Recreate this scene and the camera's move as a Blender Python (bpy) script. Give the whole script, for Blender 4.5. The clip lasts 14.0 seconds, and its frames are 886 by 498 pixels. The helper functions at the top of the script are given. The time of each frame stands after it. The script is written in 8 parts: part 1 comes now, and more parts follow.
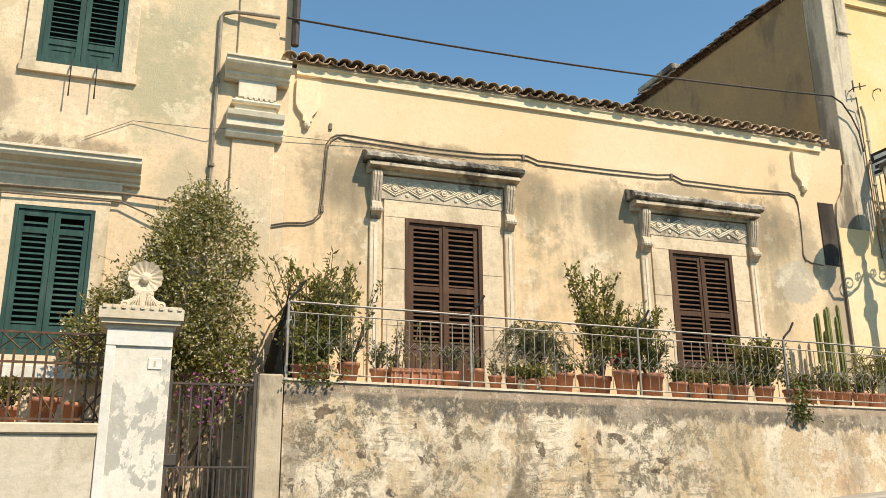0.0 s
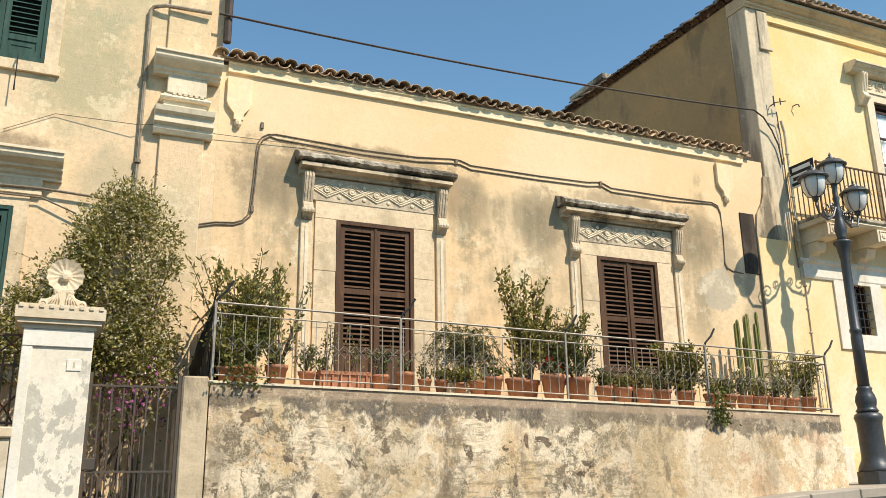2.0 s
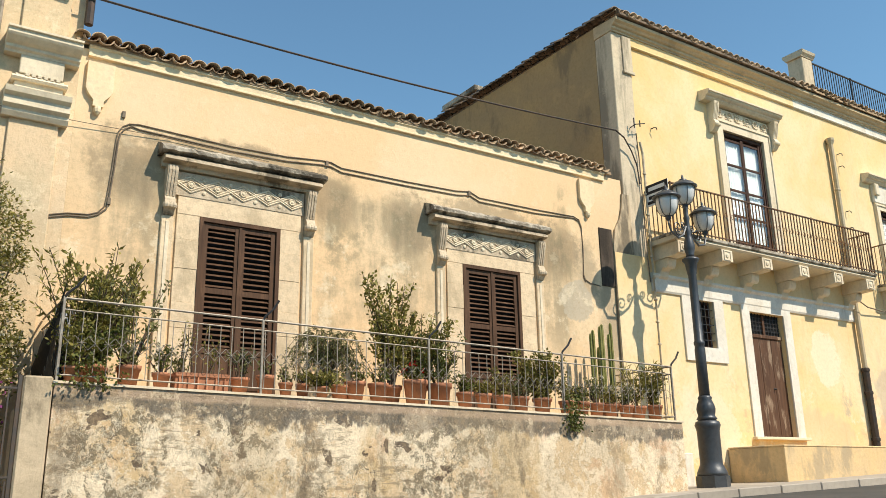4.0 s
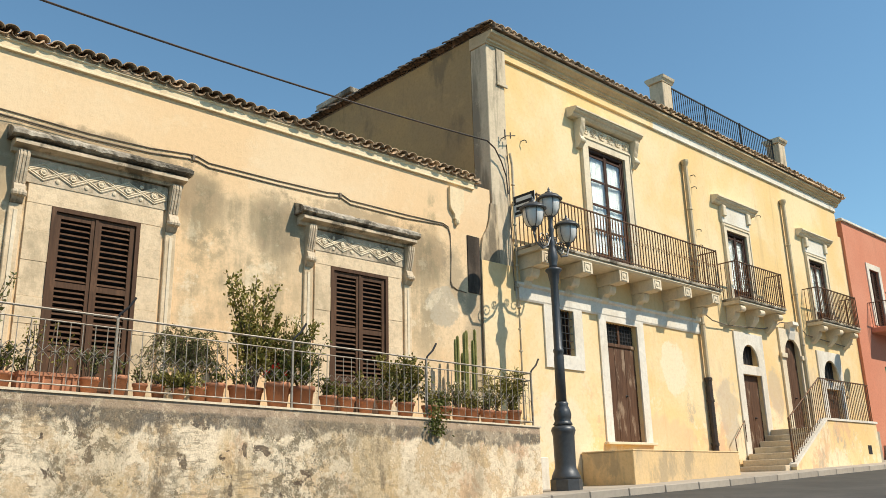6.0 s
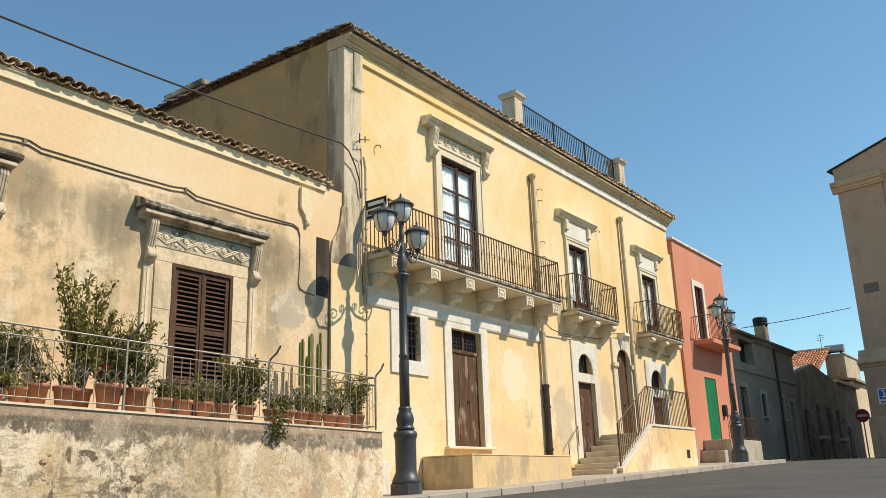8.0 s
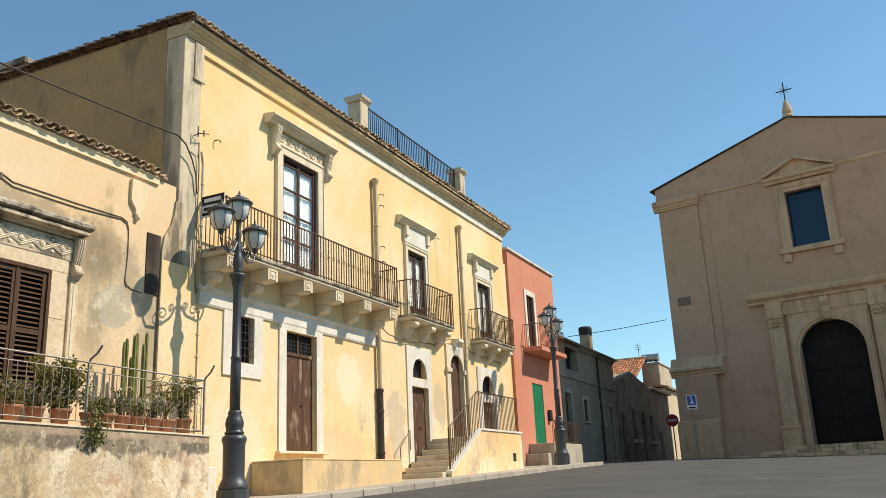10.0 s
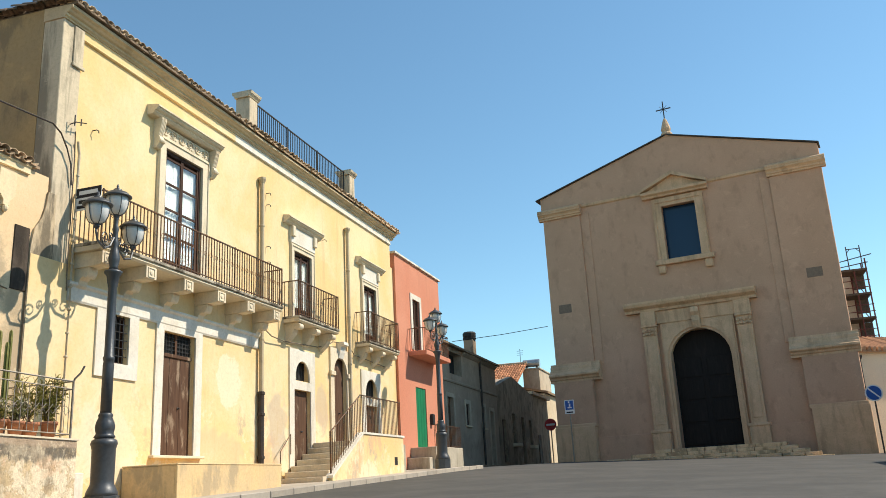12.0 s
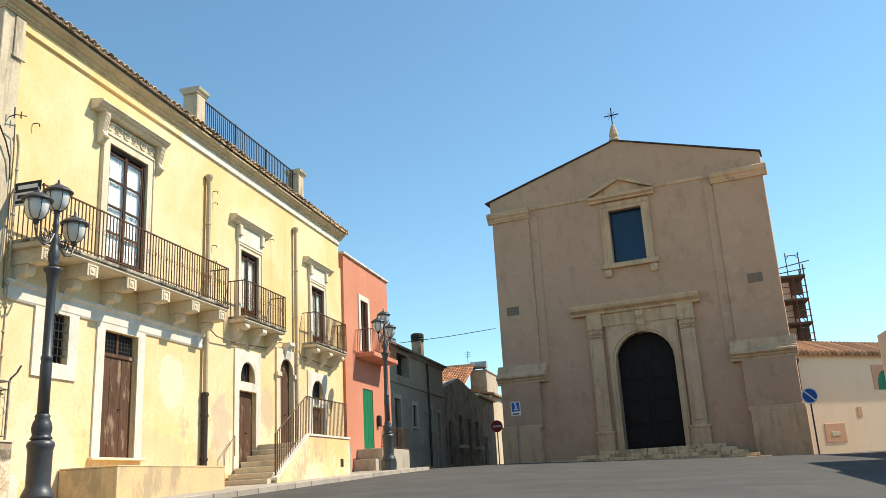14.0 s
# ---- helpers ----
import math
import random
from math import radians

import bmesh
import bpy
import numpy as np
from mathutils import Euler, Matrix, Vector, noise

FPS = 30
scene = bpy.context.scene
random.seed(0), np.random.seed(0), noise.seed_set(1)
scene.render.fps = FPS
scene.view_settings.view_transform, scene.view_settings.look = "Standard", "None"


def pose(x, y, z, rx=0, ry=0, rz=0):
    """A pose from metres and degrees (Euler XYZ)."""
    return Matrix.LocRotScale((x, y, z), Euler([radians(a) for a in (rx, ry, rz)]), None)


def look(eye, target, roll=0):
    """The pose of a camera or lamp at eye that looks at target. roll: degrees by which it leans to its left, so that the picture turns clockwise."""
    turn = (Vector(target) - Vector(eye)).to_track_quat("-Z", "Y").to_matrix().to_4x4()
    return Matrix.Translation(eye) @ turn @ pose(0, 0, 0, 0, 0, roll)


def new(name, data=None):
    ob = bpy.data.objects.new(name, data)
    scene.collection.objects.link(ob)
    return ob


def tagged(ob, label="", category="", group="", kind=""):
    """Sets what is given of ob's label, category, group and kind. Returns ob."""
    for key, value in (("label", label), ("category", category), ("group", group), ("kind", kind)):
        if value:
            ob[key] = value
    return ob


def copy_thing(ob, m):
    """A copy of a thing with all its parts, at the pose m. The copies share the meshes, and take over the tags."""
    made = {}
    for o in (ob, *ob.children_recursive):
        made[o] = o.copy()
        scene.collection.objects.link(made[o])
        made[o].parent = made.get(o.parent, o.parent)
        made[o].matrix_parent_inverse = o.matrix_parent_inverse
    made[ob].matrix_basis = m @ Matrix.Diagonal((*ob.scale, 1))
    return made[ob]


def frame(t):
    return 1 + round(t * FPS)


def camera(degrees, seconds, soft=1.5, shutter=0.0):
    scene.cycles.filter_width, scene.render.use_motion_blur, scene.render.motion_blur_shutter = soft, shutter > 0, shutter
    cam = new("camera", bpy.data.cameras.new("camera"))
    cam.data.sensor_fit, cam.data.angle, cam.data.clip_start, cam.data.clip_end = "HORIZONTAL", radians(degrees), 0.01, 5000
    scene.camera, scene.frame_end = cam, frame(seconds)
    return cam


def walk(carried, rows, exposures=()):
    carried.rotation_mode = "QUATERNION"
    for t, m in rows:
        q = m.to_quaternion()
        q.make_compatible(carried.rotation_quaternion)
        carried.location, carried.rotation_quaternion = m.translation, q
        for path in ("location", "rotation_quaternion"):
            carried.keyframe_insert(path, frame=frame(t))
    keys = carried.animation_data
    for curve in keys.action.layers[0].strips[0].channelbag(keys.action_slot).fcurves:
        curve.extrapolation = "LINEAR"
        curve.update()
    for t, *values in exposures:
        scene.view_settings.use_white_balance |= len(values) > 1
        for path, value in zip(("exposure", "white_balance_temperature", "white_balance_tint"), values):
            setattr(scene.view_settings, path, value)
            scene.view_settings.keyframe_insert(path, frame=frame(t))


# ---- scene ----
cam = camera(55.54, 14.0, soft=0.5)
EYE = (0.0, 0.0, 1.6)
# seconds, tilt, lean and heading of a camera that turns where it stands
PATH = [
    (0.0, 105.47, 0.49, -19.51),
    (0.5, 105.51, 0.58, -20.03),
    (1.0, 105.54, 0.59, -21.17),
    (1.5, 105.60, 0.73, -22.75),
    (2.0, 105.63, 0.81, -24.25),
    (2.5, 105.68, 0.85, -26.19),
    (3.0, 105.72, 0.91, -28.70),
    (5.5, 105.87, 1.29, -40.30),
    (6.0, 105.87, 1.36, -42.67),
    (6.5, 105.89, 1.46, -45.17),
    (7.0, 105.88, 1.58, -47.87),
    (7.5, 105.88, 1.69, -50.33),
    (8.0, 105.87, 1.85, -53.12),
    (8.5, 105.83, 2.09, -56.43),
    (11.0, 105.67, 2.83, -67.95),
    (11.5, 105.64, 2.93, -69.78),
    (12.0, 105.58, 3.02, -72.03),
    (12.5, 105.55, 3.12, -74.03),
    (13.0, 105.50, 3.17, -75.11),
    (13.5, 105.48, 3.22, -75.73),
    (14.0, 105.49, 3.20, -75.58),
]
EXPOSURES = [(0.0, 0.48), (3.0, 0.46), (6.5, 0.29), (8.5, 0.26), (11.0, 0.38), (14.0, 0.58)]
walk(cam, [(t, pose(*EYE, a, b, c)) for t, a, b, c in PATH], EXPOSURES)

# ---- light ----
SUN_TO = Vector((0.54, -1.0, 1.26)).normalized()
world = bpy.data.worlds.new("sky")
scene.world = world
world.use_nodes = True
wn = world.node_tree
sky = wn.nodes.new("ShaderNodeTexSky")
sky.sky_type = "NISHITA"
sky.sun_disc = False
sky.sun_elevation = math.asin(SUN_TO.z)
sky.sun_rotation = math.atan2(SUN_TO.x, SUN_TO.y)
sky.air_density, sky.dust_density, sky.ozone_density = 1.0, 0.1, 1.0
haze = wn.nodes.new("ShaderNodeMix")
haze.data_type, haze.blend_type = "RGBA", "MULTIPLY"
haze.inputs[0].default_value = 1.0
haze.inputs[7].default_value = (0.76, 0.98, 0.96, 1.0)
wn.links.new(sky.outputs[0], haze.inputs[6])
wn.links.new(haze.outputs[2], wn.nodes["Background"].inputs[0])
wn.nodes["Background"].inputs[1].default_value = 0.13
sun_data = bpy.data.lights.new("sun", "SUN")
sun_data.energy, sun_data.angle, sun_data.color = 4.4, radians(0.5), (1.0, 0.895, 0.745)
sun = new("sun", sun_data)
sun.matrix_world = look(SUN_TO * 60, (0, 0, 0))


# ---- materials ----
def mat_new(name, rough=0.8, metal=0.0, spec=0.3):
    m = bpy.data.materials.new(name)
    m.use_nodes = True
    b = m.node_tree.nodes["Principled BSDF"]
    b.inputs["Roughness"].default_value = rough
    b.inputs["Metallic"].default_value = metal
    b.inputs["Specular IOR Level"].default_value = spec
    return m, m.node_tree, b


def n_coord(nt, scale=(1, 1, 1), kind="Object"):
    c = nt.nodes.new("ShaderNodeTexCoord")
    mp = nt.nodes.new("ShaderNodeMapping")
    mp.inputs["Scale"].default_value = scale
    nt.links.new(c.outputs[kind], mp.inputs[0])
    return mp.outputs[0]


def n_noise(nt, vec, scale, detail=5.0, rough=0.6, distort=0.0):
    n = nt.nodes.new("ShaderNodeTexNoise")
    n.inputs["Scale"].default_value = scale
    n.inputs["Detail"].default_value = detail
    n.inputs["Roughness"].default_value = rough
    n.inputs["Distortion"].default_value = distort
    nt.links.new(vec, n.inputs["Vector"])
    return n.outputs[0]


def n_ramp(nt, fac, a, b, ca=0.0, cb=1.0):
    r = nt.nodes.new("ShaderNodeMapRange")
    r.interpolation_type = "SMOOTHSTEP"
    r.inputs[1].default_value, r.inputs[2].default_value = a, b
    r.inputs[3].default_value, r.inputs[4].default_value = ca, cb
    nt.links.new(fac, r.inputs[0])
    return r.outputs[0]


def n_mix(nt, fac, a, b, mode="MIX"):
    m = nt.nodes.new("ShaderNodeMix")
    m.data_type, m.blend_type = "RGBA", mode
    for sock, v in ((m.inputs[0], fac), (m.inputs[6], a), (m.inputs[7], b)):
        if isinstance(v, (int, float)):
            sock.default_value = v
        elif isinstance(v, tuple):
            sock.default_value = (*v, 1)
        else:
            nt.links.new(v, sock)
    return m.outputs[2]


def n_math(nt, op, a, b):
    m = nt.nodes.new("ShaderNodeMath")
    m.operation = op
    for sock, v in ((m.inputs[0], a), (m.inputs[1], b)):
        if isinstance(v, (int, float)):
            sock.default_value = v
        else:
            nt.links.new(v, sock)
    return m.outputs[0]


def n_bump(nt, b, h, strength=0.3, dist=0.02):
    u = nt.nodes.new("ShaderNodeBump")
    u.inputs["Strength"].default_value, u.inputs["Distance"].default_value = strength, dist
    nt.links.new(h, u.inputs["Height"])
    nt.links.new(u.outputs[0], b.inputs["Normal"])


def n_axis(nt, vec, axis):
    s = nt.nodes.new("ShaderNodeSeparateXYZ")
    nt.links.new(vec, s.inputs[0])
    return s.outputs["XYZ".index(axis)]


def stucco(name, base, warm, dirt, dirt_lo=0.52, dirt_hi=0.75, streak=0.5, bump=0.25, big=0.35, tall=0.28, grain=0.34):
    """Limewashed plaster: two tints, streaked dirt, fine grain."""
    m, nt, b = mat_new(name, 0.9, spec=0.15)
    v = n_coord(nt)
    vs = n_coord(nt, (1.6, 1.6, tall))
    tint = n_ramp(nt, n_noise(nt, v, big, 6, 0.62, 0.4), 0.35, 0.68)
    col = n_mix(nt, tint, base, warm)
    st = n_ramp(nt, n_noise(nt, vs, 1.0, 7, 0.66, 0.15), dirt_lo, dirt_hi, 0.0, streak)
    col = n_mix(nt, st, col, dirt)
    fine = n_noise(nt, v, 14.0, 8, 0.7)
    col = n_mix(nt, n_ramp(nt, fine, 0.40, 0.74, 0.0, grain), col, tuple(c * 0.52 for c in base))
    spots = n_ramp(nt, n_noise(nt, v, 1.9, 9, 0.74, 0.5), 0.55, 0.64, 0.0, 0.42)
    col = n_mix(nt, spots, col, tuple(min(1, c * 1.12) for c in base))
    nt.links.new(col, b.inputs["Base Color"])
    n_bump(nt, b, n_math(nt, "ADD", fine, n_noise(nt, v, 1.7, 5, 0.6)), bump, 0.02)
    return m


def plain(name, base, second, rough=0.6, metal=0.0, scale=8.0, spec=0.3, bump=0.15, vary=0.0, stretch=(1, 1, 1)):
    """One substance with grain at two scales, and a shift of value from piece to piece."""
    m, nt, b = mat_new(name, rough, metal, spec)
    v = n_coord(nt, stretch)
    col = n_mix(nt, n_ramp(nt, n_noise(nt, v, scale, 6, 0.65, 0.3), 0.35, 0.7), base, second)
    fine = n_noise(nt, v, scale * 9, 4, 0.6)
    col = n_mix(nt, n_ramp(nt, fine, 0.4, 0.8, 0.0, 0.25), col, tuple(c * 0.55 for c in base))
    if vary:
        oi = nt.nodes.new("ShaderNodeObjectInfo")
        gi = nt.nodes.new("ShaderNodeNewGeometry")
        r = n_math(nt, "FRACT", n_math(nt, "ADD", oi.outputs["Random"], gi.outputs["Random Per Island"]), 0)
        hs = nt.nodes.new("ShaderNodeHueSaturation")
        nt.links.new(n_ramp(nt, r, 0.0, 1.0, 1 - vary, 1 + vary), hs.inputs["Value"])
        nt.links.new(col, hs.inputs["Color"])
        col = hs.outputs[0]
    nt.links.new(col, b.inputs["Base Color"])
    n_bump(nt, b, fine, bump, 0.01)
    return m


def n_window(nt, x, a, b, soft):
    """One between a and b along an axis, falling off over soft."""
    return n_math(nt, "MULTIPLY", n_ramp(nt, x, a - soft, a + soft), n_ramp(nt, x, b - soft, b + soft, 1.0, 0.0))


def n_patch(nt, x, z, wob, cx, cz, rx, rz, hard=0.12):
    """A ragged round patch on a wall along x."""
    dx = n_math(nt, "POWER", n_math(nt, "ABSOLUTE", n_math(nt, "DIVIDE", n_math(nt, "SUBTRACT", x, cx), rx), 0), 2.0)
    dz = n_math(nt, "POWER", n_math(nt, "ABSOLUTE", n_math(nt, "DIVIDE", n_math(nt, "SUBTRACT", z, cz), rz), 0), 2.0)
    d = n_math(nt, "ADD", n_math(nt, "ADD", dx, dz), wob)
    return n_ramp(nt, d, 1.0 - hard, 1.0 + hard, 1.0, 0.0)


def faded_facade():
    """Cream plaster of the terrace house: soot beside the hoods, grey runs between the doors, a clean upper part."""
    m, nt, b = mat_new("cream_plaster_weathered", 0.92, spec=0.12)
    v = n_coord(nt)
    col = n_mix(nt, n_ramp(nt, n_noise(nt, v, 0.45, 6, 0.6, 0.2), 0.38, 0.64), (0.77, 0.54, 0.31), (0.78, 0.585, 0.365))
    x, z = n_axis(nt, v, "X"), n_axis(nt, v, "Z")
    wob = n_noise(nt, v, 1.2, 8, 0.68)
    zn = n_math(nt, "ADD", z, n_math(nt, "MULTIPLY", wob, 1.3))
    xn = n_math(nt, "ADD", x, n_math(nt, "MULTIPLY", n_noise(nt, n_coord(nt, (1, 1, 0.35)), 1.1, 7, 0.65), 1.6))
    runs = n_noise(nt, n_coord(nt, (1.5, 1.5, 0.22)), 1.0, 7, 0.64, 0.1)
    mottle = n_noise(nt, v, 2.6, 9, 0.72)
    f = n_math(nt, "ADD", n_math(nt, "MULTIPLY", runs, 0.62), n_math(nt, "MULTIPLY", mottle, 0.38))
    belt = n_math(nt, "MULTIPLY", n_ramp(nt, zn, 3.9, 5.3), n_ramp(nt, zn, 6.65, 7.0, 1.0, 0.0))
    zone = n_math(nt, "MAXIMUM", n_window(nt, xn, 6.05, 8.3, 0.35), n_math(nt, "MAXIMUM", n_window(nt, xn, 3.0, 3.75, 0.25), n_window(nt, xn, 10.5, 11.6, 0.3)))
    zone = n_math(nt, "ADD", n_math(nt, "MULTIPLY", zone, 0.8), 0.16)
    st = n_math(nt, "MULTIPLY", n_ramp(nt, f, 0.42, 0.58, 0.0, 0.78), n_math(nt, "MULTIPLY", belt, zone))
    col = n_mix(nt, st, col, (0.29, 0.24, 0.155))
    for cx, cz, rx, rz in ((2.55, 6.0, 0.75, 0.62), (5.55, 6.0, 0.65, 0.55), (4.1, 6.48, 1.5, 0.22), (7.1, 5.85, 0.65, 0.6), (10.3, 5.85, 0.7, 0.55), (8.7, 6.34, 1.5, 0.2)):
        soot = n_patch(nt, x, z, n_math(nt, "MULTIPLY", n_math(nt, "SUBTRACT", mottle, 0.42), 4.5), cx, cz, rx, rz, 0.5)
        col = n_mix(nt, n_math(nt, "MULTIPLY", soot, 0.55), col, (0.15, 0.125, 0.085))
    for cx, cz, rx, rz in ((11.6, 4.2, 0.35, 1.5), (11.0, 5.6, 0.3, 0.7)):
        dirt = n_patch(nt, x, z, n_math(nt, "MULTIPLY", n_math(nt, "SUBTRACT", mottle, 0.42), 4.0), cx, cz, rx, rz, 0.6)
        col = n_mix(nt, n_math(nt, "MULTIPLY", dirt, 0.6), col, (0.27, 0.225, 0.16))
    for cx, hw, ztop, amt in ((5.9, 0.22, 6.5, 0.5), (6.6, 0.16, 6.4, 0.55), (7.0, 0.12, 6.5, 0.45), (10.5, 0.10, 7.3, 0.5), (3.0, 0.14, 6.3, 0.4), (9.95, 0.12, 6.2, 0.35)):
        band = n_math(nt, "MULTIPLY", n_window(nt, xn, cx + 0.8 - hw, cx + 0.8 + hw, 0.10), n_math(nt, "MULTIPLY", n_ramp(nt, z, ztop - 0.25, ztop, 1.0, 0.0), n_ramp(nt, z, 4.2, 5.4)))
        band = n_math(nt, "MULTIPLY", band, n_ramp(nt, mottle, 0.40, 0.56, 0.0, amt))
        col = n_mix(nt, band, col, (0.23, 0.20, 0.125))
    rep = n_patch(nt, x, z, n_math(nt, "MULTIPLY", n_math(nt, "SUBTRACT", wob, 0.5), 3.0), 10.75, 4.9, 0.45, 0.4, 0.10)
    col = n_mix(nt, n_math(nt, "MULTIPLY", rep, 0.8), col, (0.47, 0.41, 0.31))
    pale = n_ramp(nt, n_noise(nt, v, 1.9, 10, 0.72, 0.1), 0.54, 0.62, 0.0, 0.5)
    pale = n_math(nt, "MULTIPLY", pale, n_ramp(nt, zn, 5.4, 6.6, 1.0, 0.3))
    col = n_mix(nt, pale, col, (0.84, 0.72, 0.51))
    fine = n_noise(nt, v, 17.0, 9, 0.76)
    speck = n_ramp(nt, fine, 0.44, 0.72, 0.0, 0.42)
    col = n_mix(nt, n_math(nt, "MULTIPLY", speck, n_ramp(nt, zn, 6.6, 7.4, 1.0, 0.4)), col, (0.38, 0.28, 0.16))
    nt.links.new(col, b.inputs["Base Color"])
    n_bump(nt, b, n_math(nt, "ADD", fine, n_noise(nt, v, 1.9, 5, 0.6)), 0.35, 0.02)
    return m


def peeled_wall():
    """The terrace's front wall: cream skin peeling in lace, mould, pits, narrow dark runs, a grey washed belt under a pinkish strip at the top."""
    m, nt, b = mat_new("peeling_plaster", 0.93, spec=0.1)
    v = n_coord(nt)
    x, z = n_axis(nt, v, "X"), n_axis(nt, v, "Z")
    zr = n_math(nt, "ADD", z, n_math(nt, "MULTIPLY", n_math(nt, "SUBTRACT", x, 1.56), 0.018))
    col = n_mix(nt, n_ramp(nt, n_noise(nt, v, 0.5, 7, 0.64, 0.3), 0.40, 0.60), (0.68, 0.515, 0.32), (0.745, 0.55, 0.33))
    calm = n_ramp(nt, x, 6.9, 8.4, 1.0, 0.12)
    grey = n_ramp(nt, n_noise(nt, n_coord(nt, (1, 1, 0.55)), 0.9, 9, 0.7, 0.2), 0.56, 0.63, 0.0, 0.6)
    col = n_mix(nt, grey, col, (0.50, 0.42, 0.30))
    pale = n_ramp(nt, n_noise(nt, v, 2.1, 13, 0.76, 0.2), 0.465, 0.495, 0.0, 0.85)
    col = n_mix(nt, pale, col, (0.88, 0.75, 0.55))
    pink = n_ramp(nt, n_noise(nt, v, 1.5, 8, 0.66, 0.3), 0.56, 0.62, 0.0, 0.6)
    col = n_mix(nt, pink, col, (0.70, 0.43, 0.26))
    ochre = n_ramp(nt, n_noise(nt, n_coord(nt, (1, 1, 0.5)), 0.7, 6, 0.6), 0.54, 0.62, 0.0, 0.6)
    col = n_mix(nt, ochre, col, (0.60, 0.42, 0.20))
    # broken, flaking skin: thin pale rims round dark pits
    cell = nt.nodes.new("ShaderNodeTexVoronoi")
    cell.feature = "DISTANCE_TO_EDGE"
    cell.inputs["Scale"].default_value = 4.2
    vm = nt.nodes.new("ShaderNodeVectorMath")
    vm.operation = "ADD"
    wv = nt.nodes.new("ShaderNodeCombineXYZ")
    for k in range(3):
        nt.links.new(n_math(nt, "MULTIPLY", n_math(nt, "SUBTRACT", n_noise(nt, n_coord(nt, (1.0 + 0.1 * k, 1.0, 1.0)), 3.5, 7, 0.72), 0.5), 0.9), wv.inputs[k])
    nt.links.new(v, vm.inputs[0])
    nt.links.new(wv.outputs[0], vm.inputs[1])
    nt.links.new(vm.outputs[0], cell.inputs["Vector"])
    region = n_ramp(nt, n_noise(nt, n_coord(nt, (1, 1, 0.8)), 0.75, 5, 0.6, 0.2), 0.41, 0.50)
    region = n_math(nt, "MULTIPLY", region, calm)
    rim = n_math(nt, "MULTIPLY", n_ramp(nt, cell.outputs["Distance"], 0.015, 0.05, 0.85, 0.0), region)
    lace = n_noise(nt, v, 3.4, 12, 0.78, 0.4)
    spot = n_math(nt, "MULTIPLY", n_ramp(nt, lace, 0.503, 0.522, 0.0, 0.95), region)
    col = n_mix(nt, spot, col, (0.20, 0.165, 0.11))
    col = n_mix(nt, rim, col, (0.80, 0.70, 0.52))
    hole = n_ramp(nt, n_noise(nt, v, 2.6, 7, 0.6, 0.3), 0.605, 0.62, 0.0, 0.92)
    hole = n_math(nt, "MULTIPLY", hole, calm)
    col = n_mix(nt, hole, col, (0.11, 0.08, 0.06))
    # dark runs at a few places
    wob = n_noise(nt, n_coord(nt, (1, 1, 0.5)), 2.6, 9, 0.72)
    xw = n_math(nt, "ADD", x, n_math(nt, "MULTIPLY", n_math(nt, "SUBTRACT", wob, 0.5), 0.9))
    for cx, hw, zlo, amt in ((4.55, 0.16, -1.0, 0.85), (8.05, 0.11, -1.0, 0.8), (9.9, 0.18, 0.5, 0.5), (1.75, 0.12, -1.0, 0.6), (5.55, 0.12, 0.0, 0.55), (10.9, 0.12, -1.0, 0.6)):
        run = n_math(nt, "MULTIPLY", n_window(nt, xw, cx - hw, cx + hw, 0.07), n_ramp(nt, z, zlo, zlo + 1.0))
        run = n_math(nt, "MULTIPLY", run, n_ramp(nt, n_noise(nt, n_coord(nt, (2, 2, 0.8)), 2.2, 9, 0.74), 0.42, 0.56, 0.0, amt))
        col = n_mix(nt, run, col, (0.17, 0.135, 0.095))
    # washed grey belt with torn lower edge
    runs = n_noise(nt, n_coord(nt, (3.6, 3.6, 0.9)), 1.0, 10, 0.72)
    wide = n_noise(nt, n_coord(nt, (1, 1, 0.2)), 0.8, 4, 0.55)
    zz = n_math(nt, "ADD", zr, n_math(nt, "ADD", n_math(nt, "MULTIPLY", runs, 0.60), n_math(nt, "MULTIPLY", wide, 0.50)))
    top = n_ramp(nt, zz, 2.99, 3.06, 0.0, 0.92)
    tone = n_noise(nt, n_coord(nt, (1.1, 1.1, 0.45)), 1.3, 8, 0.68)
    tv = n_mix(nt, n_ramp(nt, tone, 0.49, 0.60), (0.13, 0.115, 0.095), (0.42, 0.345, 0.25))
    col = n_mix(nt, top, col, tv)
    strip = n_math(nt, "ADD", zr, n_math(nt, "MULTIPLY", n_noise(nt, n_coord(nt, (1, 1, 0.3)), 1.4, 8, 0.68), 0.16))
    col = n_mix(nt, n_ramp(nt, strip, 2.71, 2.76, 0.0, 0.85), col, (0.50, 0.37, 0.26))
    fine = n_noise(nt, v, 21.0, 10, 0.78)
    courses = n_noise(nt, n_coord(nt, (1.6, 1.6, 11.0)), 1.5, 9, 0.76, 0.15)
    rubble = n_math(nt, "MULTIPLY", n_ramp(nt, courses, 0.50, 0.56, 0.0, 0.75), n_math(nt, "MULTIPLY", n_ramp(nt, n_noise(nt, v, 0.9, 6, 0.62, 0.3), 0.50, 0.57), calm))
    col = n_mix(nt, rubble, col, (0.27, 0.21, 0.135))
    flake = n_noise(nt, v, 6.5, 12, 0.8, 0.3)
    col = n_mix(nt, n_ramp(nt, flake, 0.54, 0.58, 0.0, 0.55), col, (0.82, 0.68, 0.47))
    col = n_mix(nt, n_ramp(nt, flake, 0.44, 0.40, 0.0, 0.5), col, (0.34, 0.26, 0.16))
